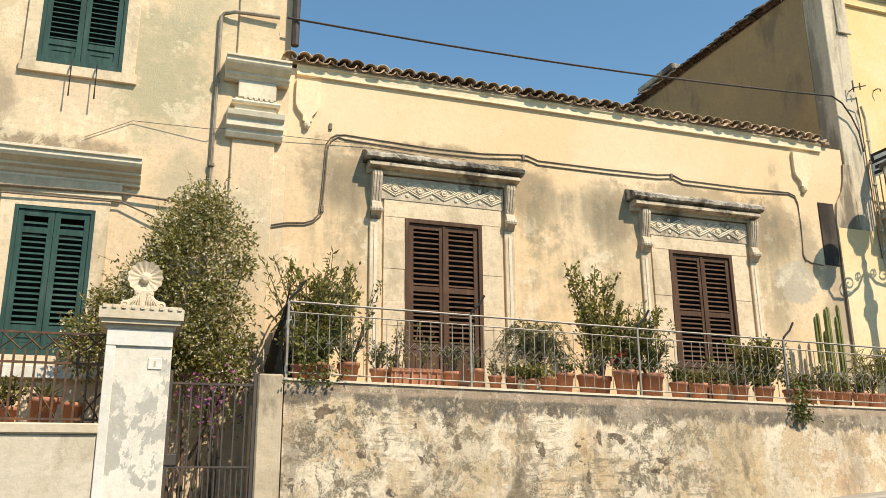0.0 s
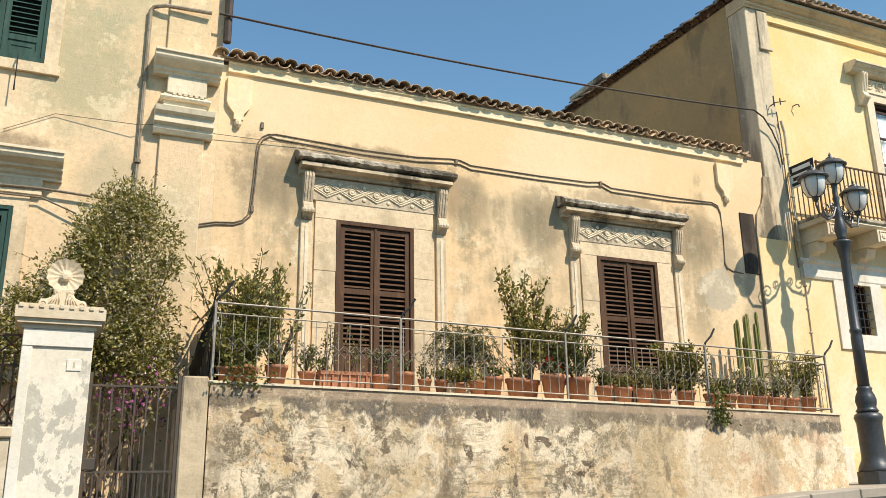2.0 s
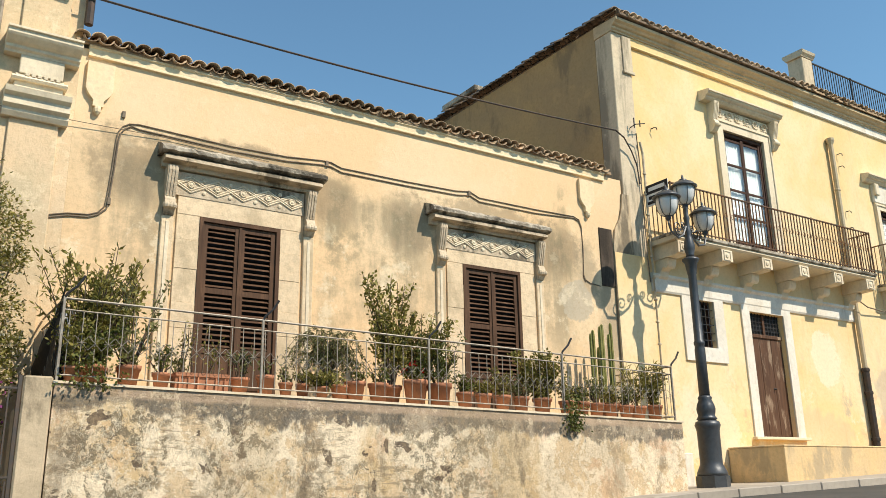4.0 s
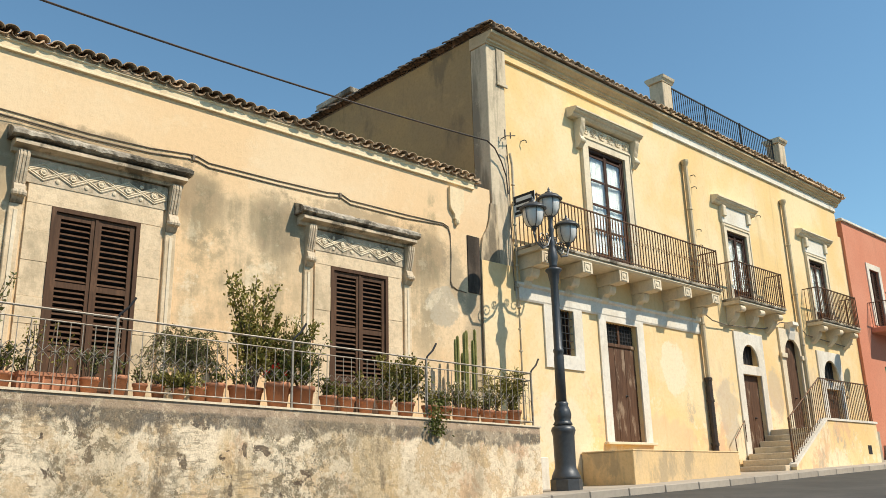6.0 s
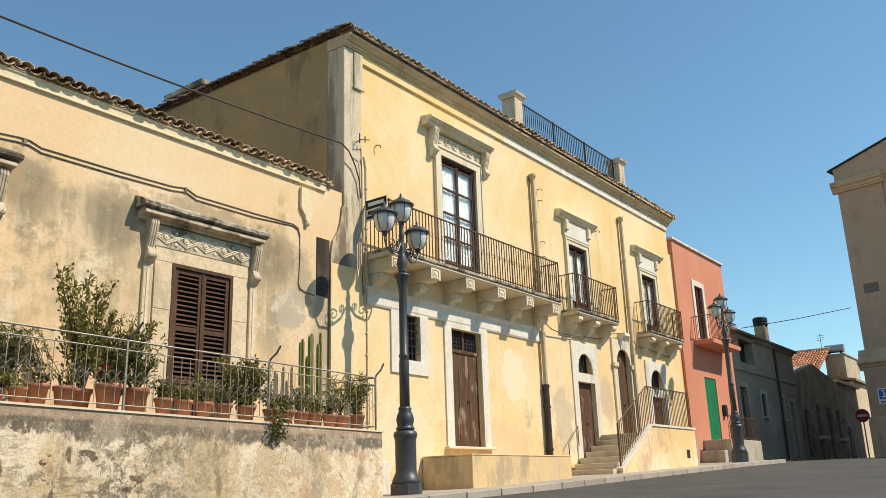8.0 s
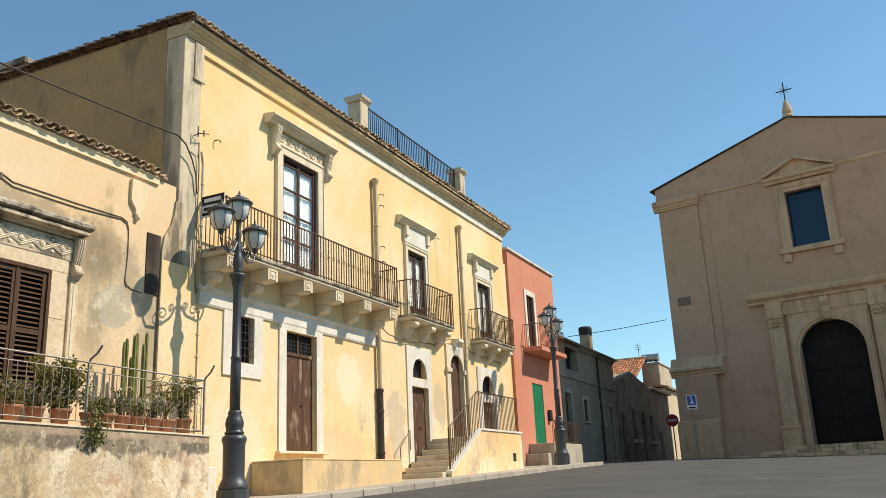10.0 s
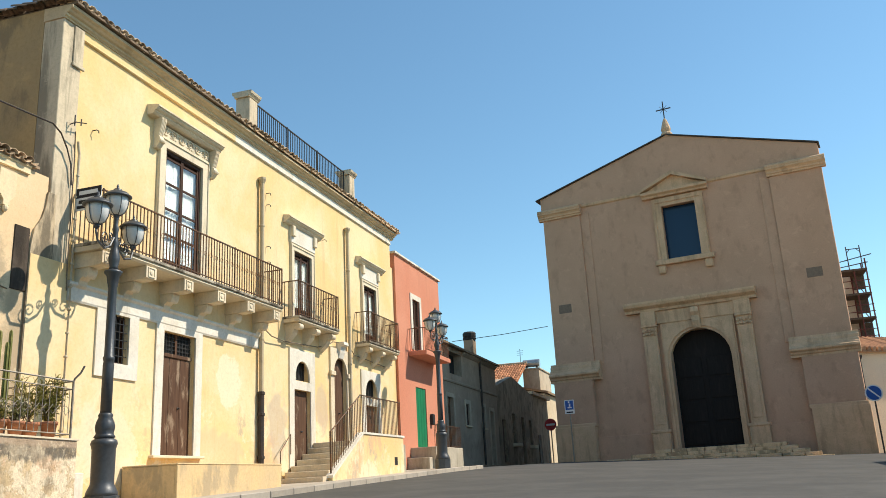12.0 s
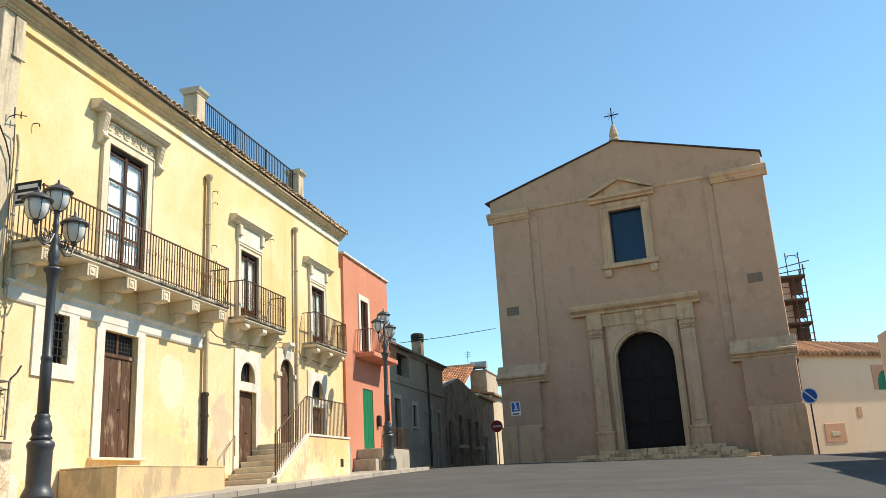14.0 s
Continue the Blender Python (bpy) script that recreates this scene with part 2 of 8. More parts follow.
    stain = n_ramp(nt, n_noise(nt, n_coord(nt, (1.0, 1.0, 0.4)), 0.55, 6, 0.62, 0.2), 0.50, 0.60, 0.0, 0.28)
    col = n_mix(nt, stain, col, (0.40, 0.31, 0.19))
    col = n_mix(nt, n_ramp(nt, fine, 0.48, 0.60, 0.0, 0.38), col, (0.42, 0.30, 0.18))
    nt.links.new(col, b.inputs["Base Color"])
    h = n_math(nt, "SUBTRACT", n_math(nt, "ADD", fine, n_math(nt, "MULTIPLY", n_math(nt, "ADD", pale, rim), 0.8)), n_math(nt, "MULTIPLY", n_math(nt, "ADD", spot, hole), 1.5))
    n_bump(nt, b, h, 0.5, 0.03)
    return m


def palazzo_wall():
    """Corner house plaster: warm cream, grey-green lichen in soft clouds, soot over the long hood, thin cracks."""
    m, nt, b = mat_new("palazzo_plaster", 0.92, spec=0.12)
    v = n_coord(nt)
    x, z = n_axis(nt, v, "X"), n_axis(nt, v, "Z")
    col = n_mix(nt, n_ramp(nt, n_noise(nt, v, 0.5, 7, 0.62, 0.3), 0.38, 0.64), (0.74, 0.545, 0.335), (0.70, 0.54, 0.36))
    mottle = n_noise(nt, v, 2.4, 10, 0.74)
    wob = n_math(nt, "MULTIPLY", n_math(nt, "SUBTRACT", mottle, 0.45), 4.5)
    cloud = n_ramp(nt, n_noise(nt, n_coord(nt, (1.0, 1.0, 0.7)), 0.75, 8, 0.66, 0.3), 0.50, 0.62, 0.0, 0.38)
    col = n_mix(nt, cloud, col, (0.46, 0.40, 0.25))
    for cx, cz, rx, rz, c, a in ((-0.1, 7.2, 0.75, 1.1, (0.36, 0.34, 0.21), 0.7), (-1.6, 5.96, 1.3, 0.17, (0.13, 0.11, 0.08), 0.75), (-2.2, 6.5, 0.35, 0.6, (0.20, 0.165, 0.12), 0.6), (0.3, 8.6, 0.5, 0.9, (0.42, 0.38, 0.25), 0.5),
                                 (-2.9, 7.0, 0.6, 1.2, (0.25, 0.21, 0.15), 0.6), (0.35, 5.6, 0.4, 0.5, (0.42, 0.36, 0.24), 0.5), (1.2, 4.6, 0.5, 0.9, (0.50, 0.42, 0.28), 0.5)):
        col = n_mix(nt, n_math(nt, "MULTIPLY", n_patch(nt, x, z, wob, cx, cz, rx, rz, 0.75), a), col, c)
    pale = n_ramp(nt, n_noise(nt, v, 1.7, 11, 0.74, 0.2), 0.54, 0.60, 0.0, 0.5)
    col = n_mix(nt, pale, col, (0.82, 0.68, 0.46))
    fine = n_noise(nt, v, 19.0, 10, 0.78)
    col = n_mix(nt, n_ramp(nt, fine, 0.46, 0.68, 0.0, 0.42), col, (0.40, 0.30, 0.18))
    nt.links.new(col, b.inputs["Base Color"])
    n_bump(nt, b, n_math(nt, "ADD", fine, mottle), 0.45, 0.025)
    return m


def worn_yellow():
    """Yellow limewash, fading to cream, rubbed pink and grey near the street, with old repairs."""
    m, nt, b = mat_new("yellow_plaster", 0.9, spec=0.15)
    v = n_coord(nt)
    x, z = n_axis(nt, v, "X"), n_axis(nt, v, "Z")
    col = n_mix(nt, n_ramp(nt, n_noise(nt, v, 0.35, 7, 0.62, 0.3), 0.38, 0.64), (0.80, 0.56, 0.26), (0.83, 0.66, 0.40))
    low = n_ramp(nt, n_math(nt, "ADD", z, n_math(nt, "MULTIPLY", n_noise(nt, v, 0.8, 5, 0.6), 2.2)), 3.9, 5.9, 1.0, 0.10)
    pale = n_ramp(nt, n_noise(nt, v, 0.8, 10, 0.72, 0.3), 0.50, 0.57, 0.0, 0.75)
    col = n_mix(nt, n_math(nt, "MULTIPLY", pale, low), col, (0.83, 0.71, 0.50))
    pink = n_ramp(nt, n_noise(nt, n_coord(nt, (1, 1, 0.6)), 0.9, 10, 0.72, 0.3), 0.53, 0.60, 0.0, 0.8)
    col = n_mix(nt, n_math(nt, "MULTIPLY", pink, low), col, (0.70, 0.45, 0.27))
    grey = n_ramp(nt, n_noise(nt, n_coord(nt, (1.4, 1.4, 0.7)), 0.8, 10, 0.74, 0.2), 0.57, 0.62, 0.0, 0.75)
    col = n_mix(nt, n_math(nt, "MULTIPLY", grey, low), col, (0.46, 0.39, 0.29))
    wob = n_math(nt, "MULTIPLY", n_math(nt, "SUBTRACT", n_noise(nt, v, 1.5, 9, 0.7), 0.5), 5.0)
    for cx, cz, rx, rz, c, a in ((18.55, 4.4, 0.5, 0.6, (0.84, 0.75, 0.57), 0.6), (21.0, 3.3, 0.5, 0.9, (0.50, 0.42, 0.32), 0.6), (23.8, 4.0, 0.4, 0.7, (0.50, 0.42, 0.32), 0.6),
                                 (18.0, 2.6, 1.1, 0.6, (0.72, 0.47, 0.29), 0.6), (14.2, 2.6, 0.9, 0.7, (0.80, 0.68, 0.48), 0.7), (26.3, 4.2, 0.5, 0.8, (0.56, 0.44, 0.31), 0.5)):
        col = n_mix(nt, n_math(nt, "MULTIPLY", n_patch(nt, x, z, wob, cx, cz, rx, rz, 0.3), a), col, c)
    runs = n_ramp(nt, n_noise(nt, n_coord(nt, (2.2, 2.2, 0.2)), 1.0, 8, 0.68, 0.1), 0.57, 0.70, 0.0, 0.4)
    col = n_mix(nt, runs, col, (0.54, 0.38, 0.20))
    fine = n_noise(nt, v, 12.0, 9, 0.74)
    col = n_mix(nt, n_ramp(nt, fine, 0.42, 0.76, 0.0, 0.30), col, (0.50, 0.33, 0.15))
    nt.links.new(col, b.inputs["Base Color"])
    n_bump(nt, b, n_math(nt, "ADD", fine, n_noise(nt, v, 1.7, 5, 0.6)), 0.25, 0.02)
    return m


def rust_iron(name, base, rust, amount):
    m, nt, b = mat_new(name, 0.6, 0.5, 0.4)
    v = n_coord(nt)
    f = n_ramp(nt, n_noise(nt, v, 6.0, 6, 0.7), 0.42, 0.62, 0.0, amount)
    nt.links.new(n_mix(nt, f, base, rust), b.inputs["Base Color"])
    n_bump(nt, b, n_noise(nt, v, 60.0, 4, 0.6), 0.2, 0.004)
    return m


def old_wood(name, base, worn, amount, stretch=(7, 7, 0.6)):
    m, nt, b = mat_new(name, 0.72, spec=0.25)
    v = n_coord(nt, stretch)
    grain = n_noise(nt, v, 2.4, 7, 0.7, 0.4)
    col = n_mix(nt, n_ramp(nt, grain, 0.35, 0.7), base, tuple(c * 0.6 for c in base))
    w = n_ramp(nt, n_noise(nt, n_coord(nt, (3, 3, 0.8)), 1.4, 7, 0.7), 0.52, 0.66, 0.0, amount)
    nt.links.new(n_mix(nt, w, col, worn), b.inputs["Base Color"])
    n_bump(nt, b, grain, 0.3, 0.01)
    return m


def leaf_mat(name, a, c, vary=0.35):
    m, nt, b = mat_new(name, 0.55, spec=0.35)
    gi = nt.nodes.new("ShaderNodeNewGeometry")
    col = n_mix(nt, gi.outputs["Random Per Island"], a, c)
    nt.links.new(col, b.inputs["Base Color"])
    b.inputs["Subsurface Weight"].default_value = 0.0
    tr = nt.nodes.new("ShaderNodeBsdfTranslucent")
    nt.links.new(col, tr.inputs[0])
    mx = nt.nodes.new("ShaderNodeMixShader")
    mx.inputs[0].default_value = 0.28
    out = [n for n in nt.nodes if n.type == "OUTPUT_MATERIAL"][0]
    nt.links.new(b.outputs[0], mx.inputs[1])
    nt.links.new(tr.outputs[0], mx.inputs[2])
    nt.links.new(mx.outputs[0], out.inputs[0])
    return m


M_CREAM = faded_facade()
M_PEEL = peeled_wall()
M_PALAZZO = palazzo_wall()
M_YELLOW = worn_yellow()
# yellow plaster darkened to stand in for the gable's shade, with dirt streaks
M_GABLE = stucco("ochre_gable_shade_plaster", (0.46, 0.315, 0.15), (0.38, 0.27, 0.145), (0.20, 0.155, 0.10), 0.5, 0.66, 0.7, 0.35, 0.5, 0.7)
M_STONE = stucco("pale_limestone", (0.66, 0.56, 0.41), (0.60, 0.48, 0.32), (0.30, 0.25, 0.18), 0.50, 0.72, 0.55, 0.4, 1.2)
M_STONE_DARK = stucco("weathered_limestone", (0.58, 0.51, 0.40), (0.27, 0.225, 0.17), (0.065, 0.054, 0.04), 0.46, 0.56, 0.9, 0.9, 3.4, 1.2)
M_HOODSTONE = stucco("stained_hood_stone", (0.56, 0.46, 0.33), (0.28, 0.23, 0.165), (0.10, 0.082, 0.06), 0.46, 0.58, 0.85, 0.7, 2.0, 0.9)
# lichened stone of brackets and bed moulds; doubles as painted shadow behind the friezes
M_BRACKET = stucco("lichened_and_shade_stone", (0.64, 0.52, 0.37), (0.45, 0.365, 0.255), (0.10, 0.085, 0.062), 0.48, 0.58, 0.85, 0.8, 3.0, 1.0)
M_SURROUND = stucco("cream_block_stone", (0.76, 0.60, 0.40), (0.70, 0.54, 0.35), (0.42, 0.33, 0.21), 0.50, 0.64, 0.6, 0.6, 1.8, 0.8, 0.5)
M_CORNICE = stucco("ochre_grey_cornice_stone", (0.62, 0.49, 0.31), (0.56, 0.43, 0.27), (0.33, 0.26, 0.17), 0.52, 0.68, 0.5, 0.4, 1.4, 1.0, 0.4)
M_SOOT = stucco("sooty_timber", (0.11, 0.085, 0.065), (0.065, 0.05, 0.04), (0.03, 0.025, 0.02), 0.48, 0.6, 0.7, 0.6, 2.0)
M_PALE = stucco("cream_limestone", (0.76, 0.655, 0.48), (0.70, 0.58, 0.41), (0.42, 0.345, 0.24), 0.52, 0.70, 0.5, 0.4, 1.2)
M_GATE = rust_iron("brown_grey_gate_iron", (0.085, 0.075, 0.065), (0.15, 0.095, 0.06), 0.5)
M_GREYSTONE = stucco("grey_corner_stone", (0.62, 0.51, 0.36), (0.66, 0.55, 0.39), (0.17, 0.145, 0.11), 0.46, 0.60, 0.75, 0.4, 0.9)
M_BUTTRESS = stucco("stained_cream_masonry", (0.66, 0.52, 0.34), (0.54, 0.43, 0.29), (0.15, 0.125, 0.09), 0.45, 0.57, 0.9, 0.5, 0.8)
M_WHITE = stucco("white_limewash", (0.76, 0.72, 0.63), (0.70, 0.63, 0.51), (0.44, 0.38, 0.29), 0.52, 0.70, 0.6, 0.3, 0.9)
M_PILLAR = stucco("patched_white_plaster", (0.77, 0.705, 0.58), (0.70, 0.62, 0.49), (0.46, 0.425, 0.35), 0.505, 0.52, 0.95, 0.35, 0.8, 1.0)
M_GARDEN = stucco("stained_warm_cement", (0.66, 0.57, 0.43), (0.56, 0.46, 0.32), (0.33, 0.26, 0.165), 0.50, 0.64, 0.75, 0.4, 0.8, 0.8)
M_PIER = stucco("stained_pier_plaster", (0.62, 0.50, 0.34), (0.46, 0.37, 0.25), (0.20, 0.165, 0.11), 0.47, 0.58, 0.8, 0.5, 1.4, 0.7)
M_OCHRE = stucco("ochre_step_plaster", (0.74, 0.53, 0.27), (0.64, 0.48, 0.28), (0.38, 0.31, 0.21), 0.50, 0.62, 0.7, 0.4, 0.9, 0.7)
M_PENDANT = stucco("pale_cream_moulding", (0.82, 0.68, 0.46), (0.80, 0.62, 0.38), (0.50, 0.40, 0.26), 0.55, 0.7, 0.4, 0.3, 0.9)
M_CEMENT = stucco("grey_cement", (0.52, 0.46, 0.36), (0.42, 0.37, 0.28), (0.22, 0.19, 0.145), 0.48, 0.62, 0.75, 0.5, 0.9)
M_RED = stucco("salmon_plaster", (0.60, 0.235, 0.145), (0.64, 0.28, 0.18), (0.44, 0.17, 0.105), 0.55, 0.8, 0.4, 0.12)
M_CHURCH = stucco("church_plaster", (0.60, 0.365, 0.24), (0.535, 0.325, 0.21), (0.40, 0.245, 0.155), 0.50, 0.68, 0.5, 0.25, 0.22, 0.9, 0.22)
M_CHSTONE = stucco("church_limestone", (0.70, 0.46, 0.285), (0.61, 0.40, 0.24), (0.40, 0.26, 0.155), 0.48, 0.66, 0.7, 0.5, 1.1)
M_STEP = stucco("worn_pale_step_stone", (0.80, 0.57, 0.35), (0.70, 0.48, 0.28), (0.34, 0.23, 0.13), 0.46, 0.60, 0.8, 0.6, 1.6, 1.0, 0.4)
M_PINK = stucco("pale_pink_plaster", (0.88, 0.66, 0.45), (0.89, 0.69, 0.49), (0.60, 0.39, 0.25), 0.55, 0.8, 0.4)
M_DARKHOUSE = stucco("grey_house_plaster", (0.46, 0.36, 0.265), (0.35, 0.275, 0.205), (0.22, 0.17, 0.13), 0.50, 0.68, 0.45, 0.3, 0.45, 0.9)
# old brown plaster, toned down to carry some of the far houses' shade
M_OLDHOUSE = stucco("old_and_shaded_brown_plaster", (0.40, 0.31, 0.22), (0.29, 0.225, 0.16), (0.15, 0.115, 0.085), 0.48, 0.60, 0.7, 0.4, 0.4, 1.0)
M_ASPHALT = plain("asphalt", (0.060, 0.058, 0.052), (0.090, 0.085, 0.076), 0.85, scale=0.6, bump=0.4)
M_PAVE = plain("pavement_stone", (0.42, 0.37, 0.30), (0.34, 0.30, 0.25), 0.85, scale=1.5, vary=0.12)
M_TILE = plain("terracotta_tile", (0.58, 0.41, 0.255), (0.32, 0.225, 0.145), 0.9, scale=8.0, vary=0.45, bump=0.5)
# dark copy of the clay tile; the verge's shade is put into its colour
M_DARKTILE = plain("shade_dark_clay_tile", (0.20, 0.145, 0.10), (0.09, 0.068, 0.05), 0.95, scale=7.0, vary=0.4, bump=0.6)
M_REDTILE = plain("red_clay_tile", (0.48, 0.29, 0.175), (0.30, 0.18, 0.115), 0.9, scale=5.0, vary=0.3, bump=0.4)
M_POT = plain("terracotta_pot", (0.46, 0.20, 0.105), (0.38, 0.17, 0.095), 0.8, scale=9.0, vary=0.2)
M_SHUTTER = old_wood("dark_brown_shutter_paint", (0.10, 0.051, 0.027), (0.17, 0.09, 0.048), 0.6)
M_GREEN = old_wood("bottle_green_shutter_paint", (0.034, 0.080, 0.064), (0.085, 0.13, 0.105), 0.4)
M_GREENDOOR = plain("bright_green_paint", (0.01, 0.20, 0.085), (0.012, 0.16, 0.07), 0.5, scale=3)
M_DOOR = old_wood("weathered_brown_door", (0.115, 0.058, 0.032), (0.34, 0.25, 0.17), 0.8)
M_DARKWOOD = old_wood("dark_window_wood", (0.07, 0.032, 0.02), (0.12, 0.06, 0.035), 0.4)
M_CHDOOR = old_wood("black_church_door", (0.016, 0.012, 0.010), (0.03, 0.022, 0.018), 0.4)
M_GALV = plain("galvanised_steel", (0.36, 0.33, 0.28), (0.24, 0.205, 0.16), 0.6, 0.55, 12)
M_RUST = rust_iron("rusty_balcony_iron", (0.09, 0.063, 0.045), (0.21, 0.095, 0.042), 0.9)
M_IRON = rust_iron("black_iron", (0.035, 0.037, 0.04), (0.07, 0.055, 0.04), 0.5)
M_LAMP = plain("dark_grey_cast_iron", (0.075, 0.082, 0.09), (0.06, 0.066, 0.072), 0.42, 0.3, 14, 0.5)
M_GLOBE = plain("frosted_white_glass", (0.66, 0.66, 0.64), (0.60, 0.60, 0.58), 0.3, 0.0, 3, 0.5, 0.02)
M_PIPE = plain("beige_downpipe_paint", (0.52, 0.42, 0.27), (0.44, 0.36, 0.24), 0.6, 0.0, 5)
M_CONDUIT = plain("weathered_grey_conduit", (0.34, 0.29, 0.22), (0.20, 0.15, 0.10), 0.7, 0.2, 6)
M_DARKPIPE = plain("dark_cast_iron_pipe", (0.05, 0.045, 0.04), (0.09, 0.06, 0.045), 0.55, 0.3, 6)
M_OLDSTONE = stucco("grey_beige_render", (0.56, 0.47, 0.35), (0.48, 0.40, 0.30), (0.30, 0.24, 0.18), 0.5, 0.66, 0.6, 0.4, 0.8, 0.8)
M_CABLE = plain("grey_cable_sheath", (0.15, 0.115, 0.08), (0.24, 0.185, 0.125), 0.7, 0.0, 20)
M_INSIDE = plain("dim_interior", (0.03, 0.028, 0.026), (0.02, 0.02, 0.02), 0.9)
M_CURTAIN = plain("white_lace_curtain", (0.66, 0.69, 0.66), (0.56, 0.59, 0.57), 0.9, 0, 30)
M_BARK = plain("grey_bark", (0.14, 0.10, 0.07), (0.09, 0.07, 0.05), 0.9, 0, 14)
M_SOLAR = plain("dull_steel_tank", (0.45, 0.45, 0.44), (0.38, 0.38, 0.37), 0.4, 0.7, 5)
M_BLACK = plain("black_rubber", (0.02, 0.02, 0.02), (0.03, 0.03, 0.03), 0.7)
M_SIGNBLUE = plain("blue_sign_enamel", (0.02, 0.10, 0.38), (0.02, 0.09, 0.33), 0.35)
M_SIGNWHITE = plain("white_sign_enamel", (0.78, 0.78, 0.76), (0.72, 0.72, 0.70), 0.4)
M_SIGNRED = plain("red_sign_enamel", (0.55, 0.03, 0.03), (0.48, 0.03, 0.03), 0.4)
M_LEAF = leaf_mat("olive_green_leaf", (0.12, 0.12, 0.022), (0.34, 0.29, 0.075))
M_LEAF2 = leaf_mat("dark_green_leaf", (0.065, 0.085, 0.016), (0.19, 0.195, 0.045))
M_LEAF3 = leaf_mat("grey_green_leaf", (0.12, 0.13, 0.045), (0.27, 0.26, 0.10))
M_CACTUS = plain("green_cactus_skin", (0.15, 0.16, 0.04), (0.27, 0.25, 0.08), 0.6, 0, 6)
M_PETAL = leaf_mat("cream_petal", (0.60, 0.52, 0.32), (0.80, 0.73, 0.55))
M_PURPLE = leaf_mat("magenta_bract", (0.30, 0.07, 0.22), (0.42, 0.12, 0.30))
M_SCARLET = leaf_mat("scarlet_petal", (0.55, 0.02, 0.015), (0.65, 0.05, 0.03))


def glass_mat(name, tint, rough=0.03):
    m, nt, b = mat_new(name, rough, 0.0, 0.5)
    b.inputs["Base Color"].default_value = (*tint, 1)
    b.inputs["Transmission Weight"].default_value = 1.0
    return m


M_GLASS = glass_mat("window_glass", (0.85, 0.90, 0.92))
M_BLUEGLASS, _nt, _b = mat_new("dark_blue_reflecting_glass", 0.08, 0.0, 0.35)
_b.inputs["Base Color"].default_value = (0.010, 0.032, 0.068, 1)


# ---- building blocks ----
def part(name, bm, material, parent=None, label="", smooth=False):
    me = bpy.data.meshes.new(name)
    if smooth:
        for f in bm.faces:
            f.smooth = True
    bm.normal_update()
    bm.to_mesh(me)
    bm.free()
    me.materials.append(material)
    ob = new(name, me)
    if parent is not None:
        ob.parent = parent
    if label:
        ob["label"] = label
    return ob


def piece(name, me, parent, m):
    """A repeat of a mesh as an object of its own."""
    ob = new(name, me)
    ob.parent = parent
    ob.matrix_basis = m
    return ob


def mesh_of(name, bm, material, smooth=False):
    me = bpy.data.meshes.new(name)
    if smooth:
        for f in bm.faces:
            f.smooth = True
    bm.normal_update()
    bm.to_mesh(me)
    bm.free()
    me.materials.append(material)
    return me


def thing(name, label, category, at=(0, 0, 0), group="", kind="", m=None):
    ob = new(name)
    ob.empty_display_size = 0.2
    ob.matrix_basis = m if m is not None else Matrix.Translation(at)
    return tagged(ob, label, category, group, kind)


def quad(bm, a, b, c, d):
    return bm.faces.new([bm.verts.new(p) for p in (a, b, c, d)])


def box(bm, x0, x1, y0, y1, z0, z1, z0b=None, z1b=None):
    """A block; z0b and z1b are the heights at x1 where they differ."""
    zb0 = z0 if z0b is None else z0b
    zb1 = z1 if z1b is None else z1b
    v = [bm.verts.new(p) for p in ((x0, y0, z0), (x1, y0, zb0), (x1, y1, zb0), (x0, y1, z0), (x0, y0, z1), (x1, y0, zb1), (x1, y1, zb1), (x0, y1, z1))]
    for i in ((3, 2, 1, 0), (4, 5, 6, 7), (0, 1, 5, 4), (1, 2, 6, 5), (2, 3, 7, 6), (3, 0, 4, 7)):
        bm.faces.new([v[j] for j in i])


def boxm(x0, x1, y0, y1, z0, z1, bevel=0.0, **k):
    bm = bmesh.new()
    box(bm, x0, x1, y0, y1, z0, z1, **k)
    if bevel:
        bmesh.ops.bevel(bm, geom=bm.edges[:], offset=bevel, segments=1, affect="EDGES", profile=0.5)
    return bm


def prism(bm, pts, x0, x1, axis="x"):
    """A closed outline of (y, z) pairs drawn out along x (or of (x, z) along y)."""
    if axis == "x":
        a = [bm.verts.new((x0, p, q)) for p, q in pts]
        b = [bm.verts.new((x1, p, q)) for p, q in pts]
    else:
        a = [bm.verts.new((p, x0, q)) for p, q in pts]
        b = [bm.verts.new((p, x1, q)) for p, q in pts]
    n = len(pts)
    for i in range(n):
        bm.faces.new((a[i], a[(i + 1) % n], b[(i + 1) % n], b[i]))
    bm.faces.new(a[::-1])
    bm.faces.new(b)
    bmesh.ops.recalc_face_normals(bm, faces=bm.faces[:])


def lathe(bm, prof, c=(0, 0, 0), n=16, flute=0.0):
    rings = []
    for r, z in prof:
        ring = []
        for i in range(n):
            a = 2 * math.pi * i / n
            rr = r * (1 - flute * (i % 2))
            ring.append(bm.verts.new((c[0] + rr * math.cos(a), c[1] + rr * math.sin(a), c[2] + z)))
        rings.append(ring)
    for p, q in zip(rings, rings[1:]):
        for i in range(n):
            bm.faces.new((p[i], p[(i + 1) % n], q[(i + 1) % n], q[i]))
    bm.faces.new(rings[0][::-1])
    bm.faces.new(rings[-1])


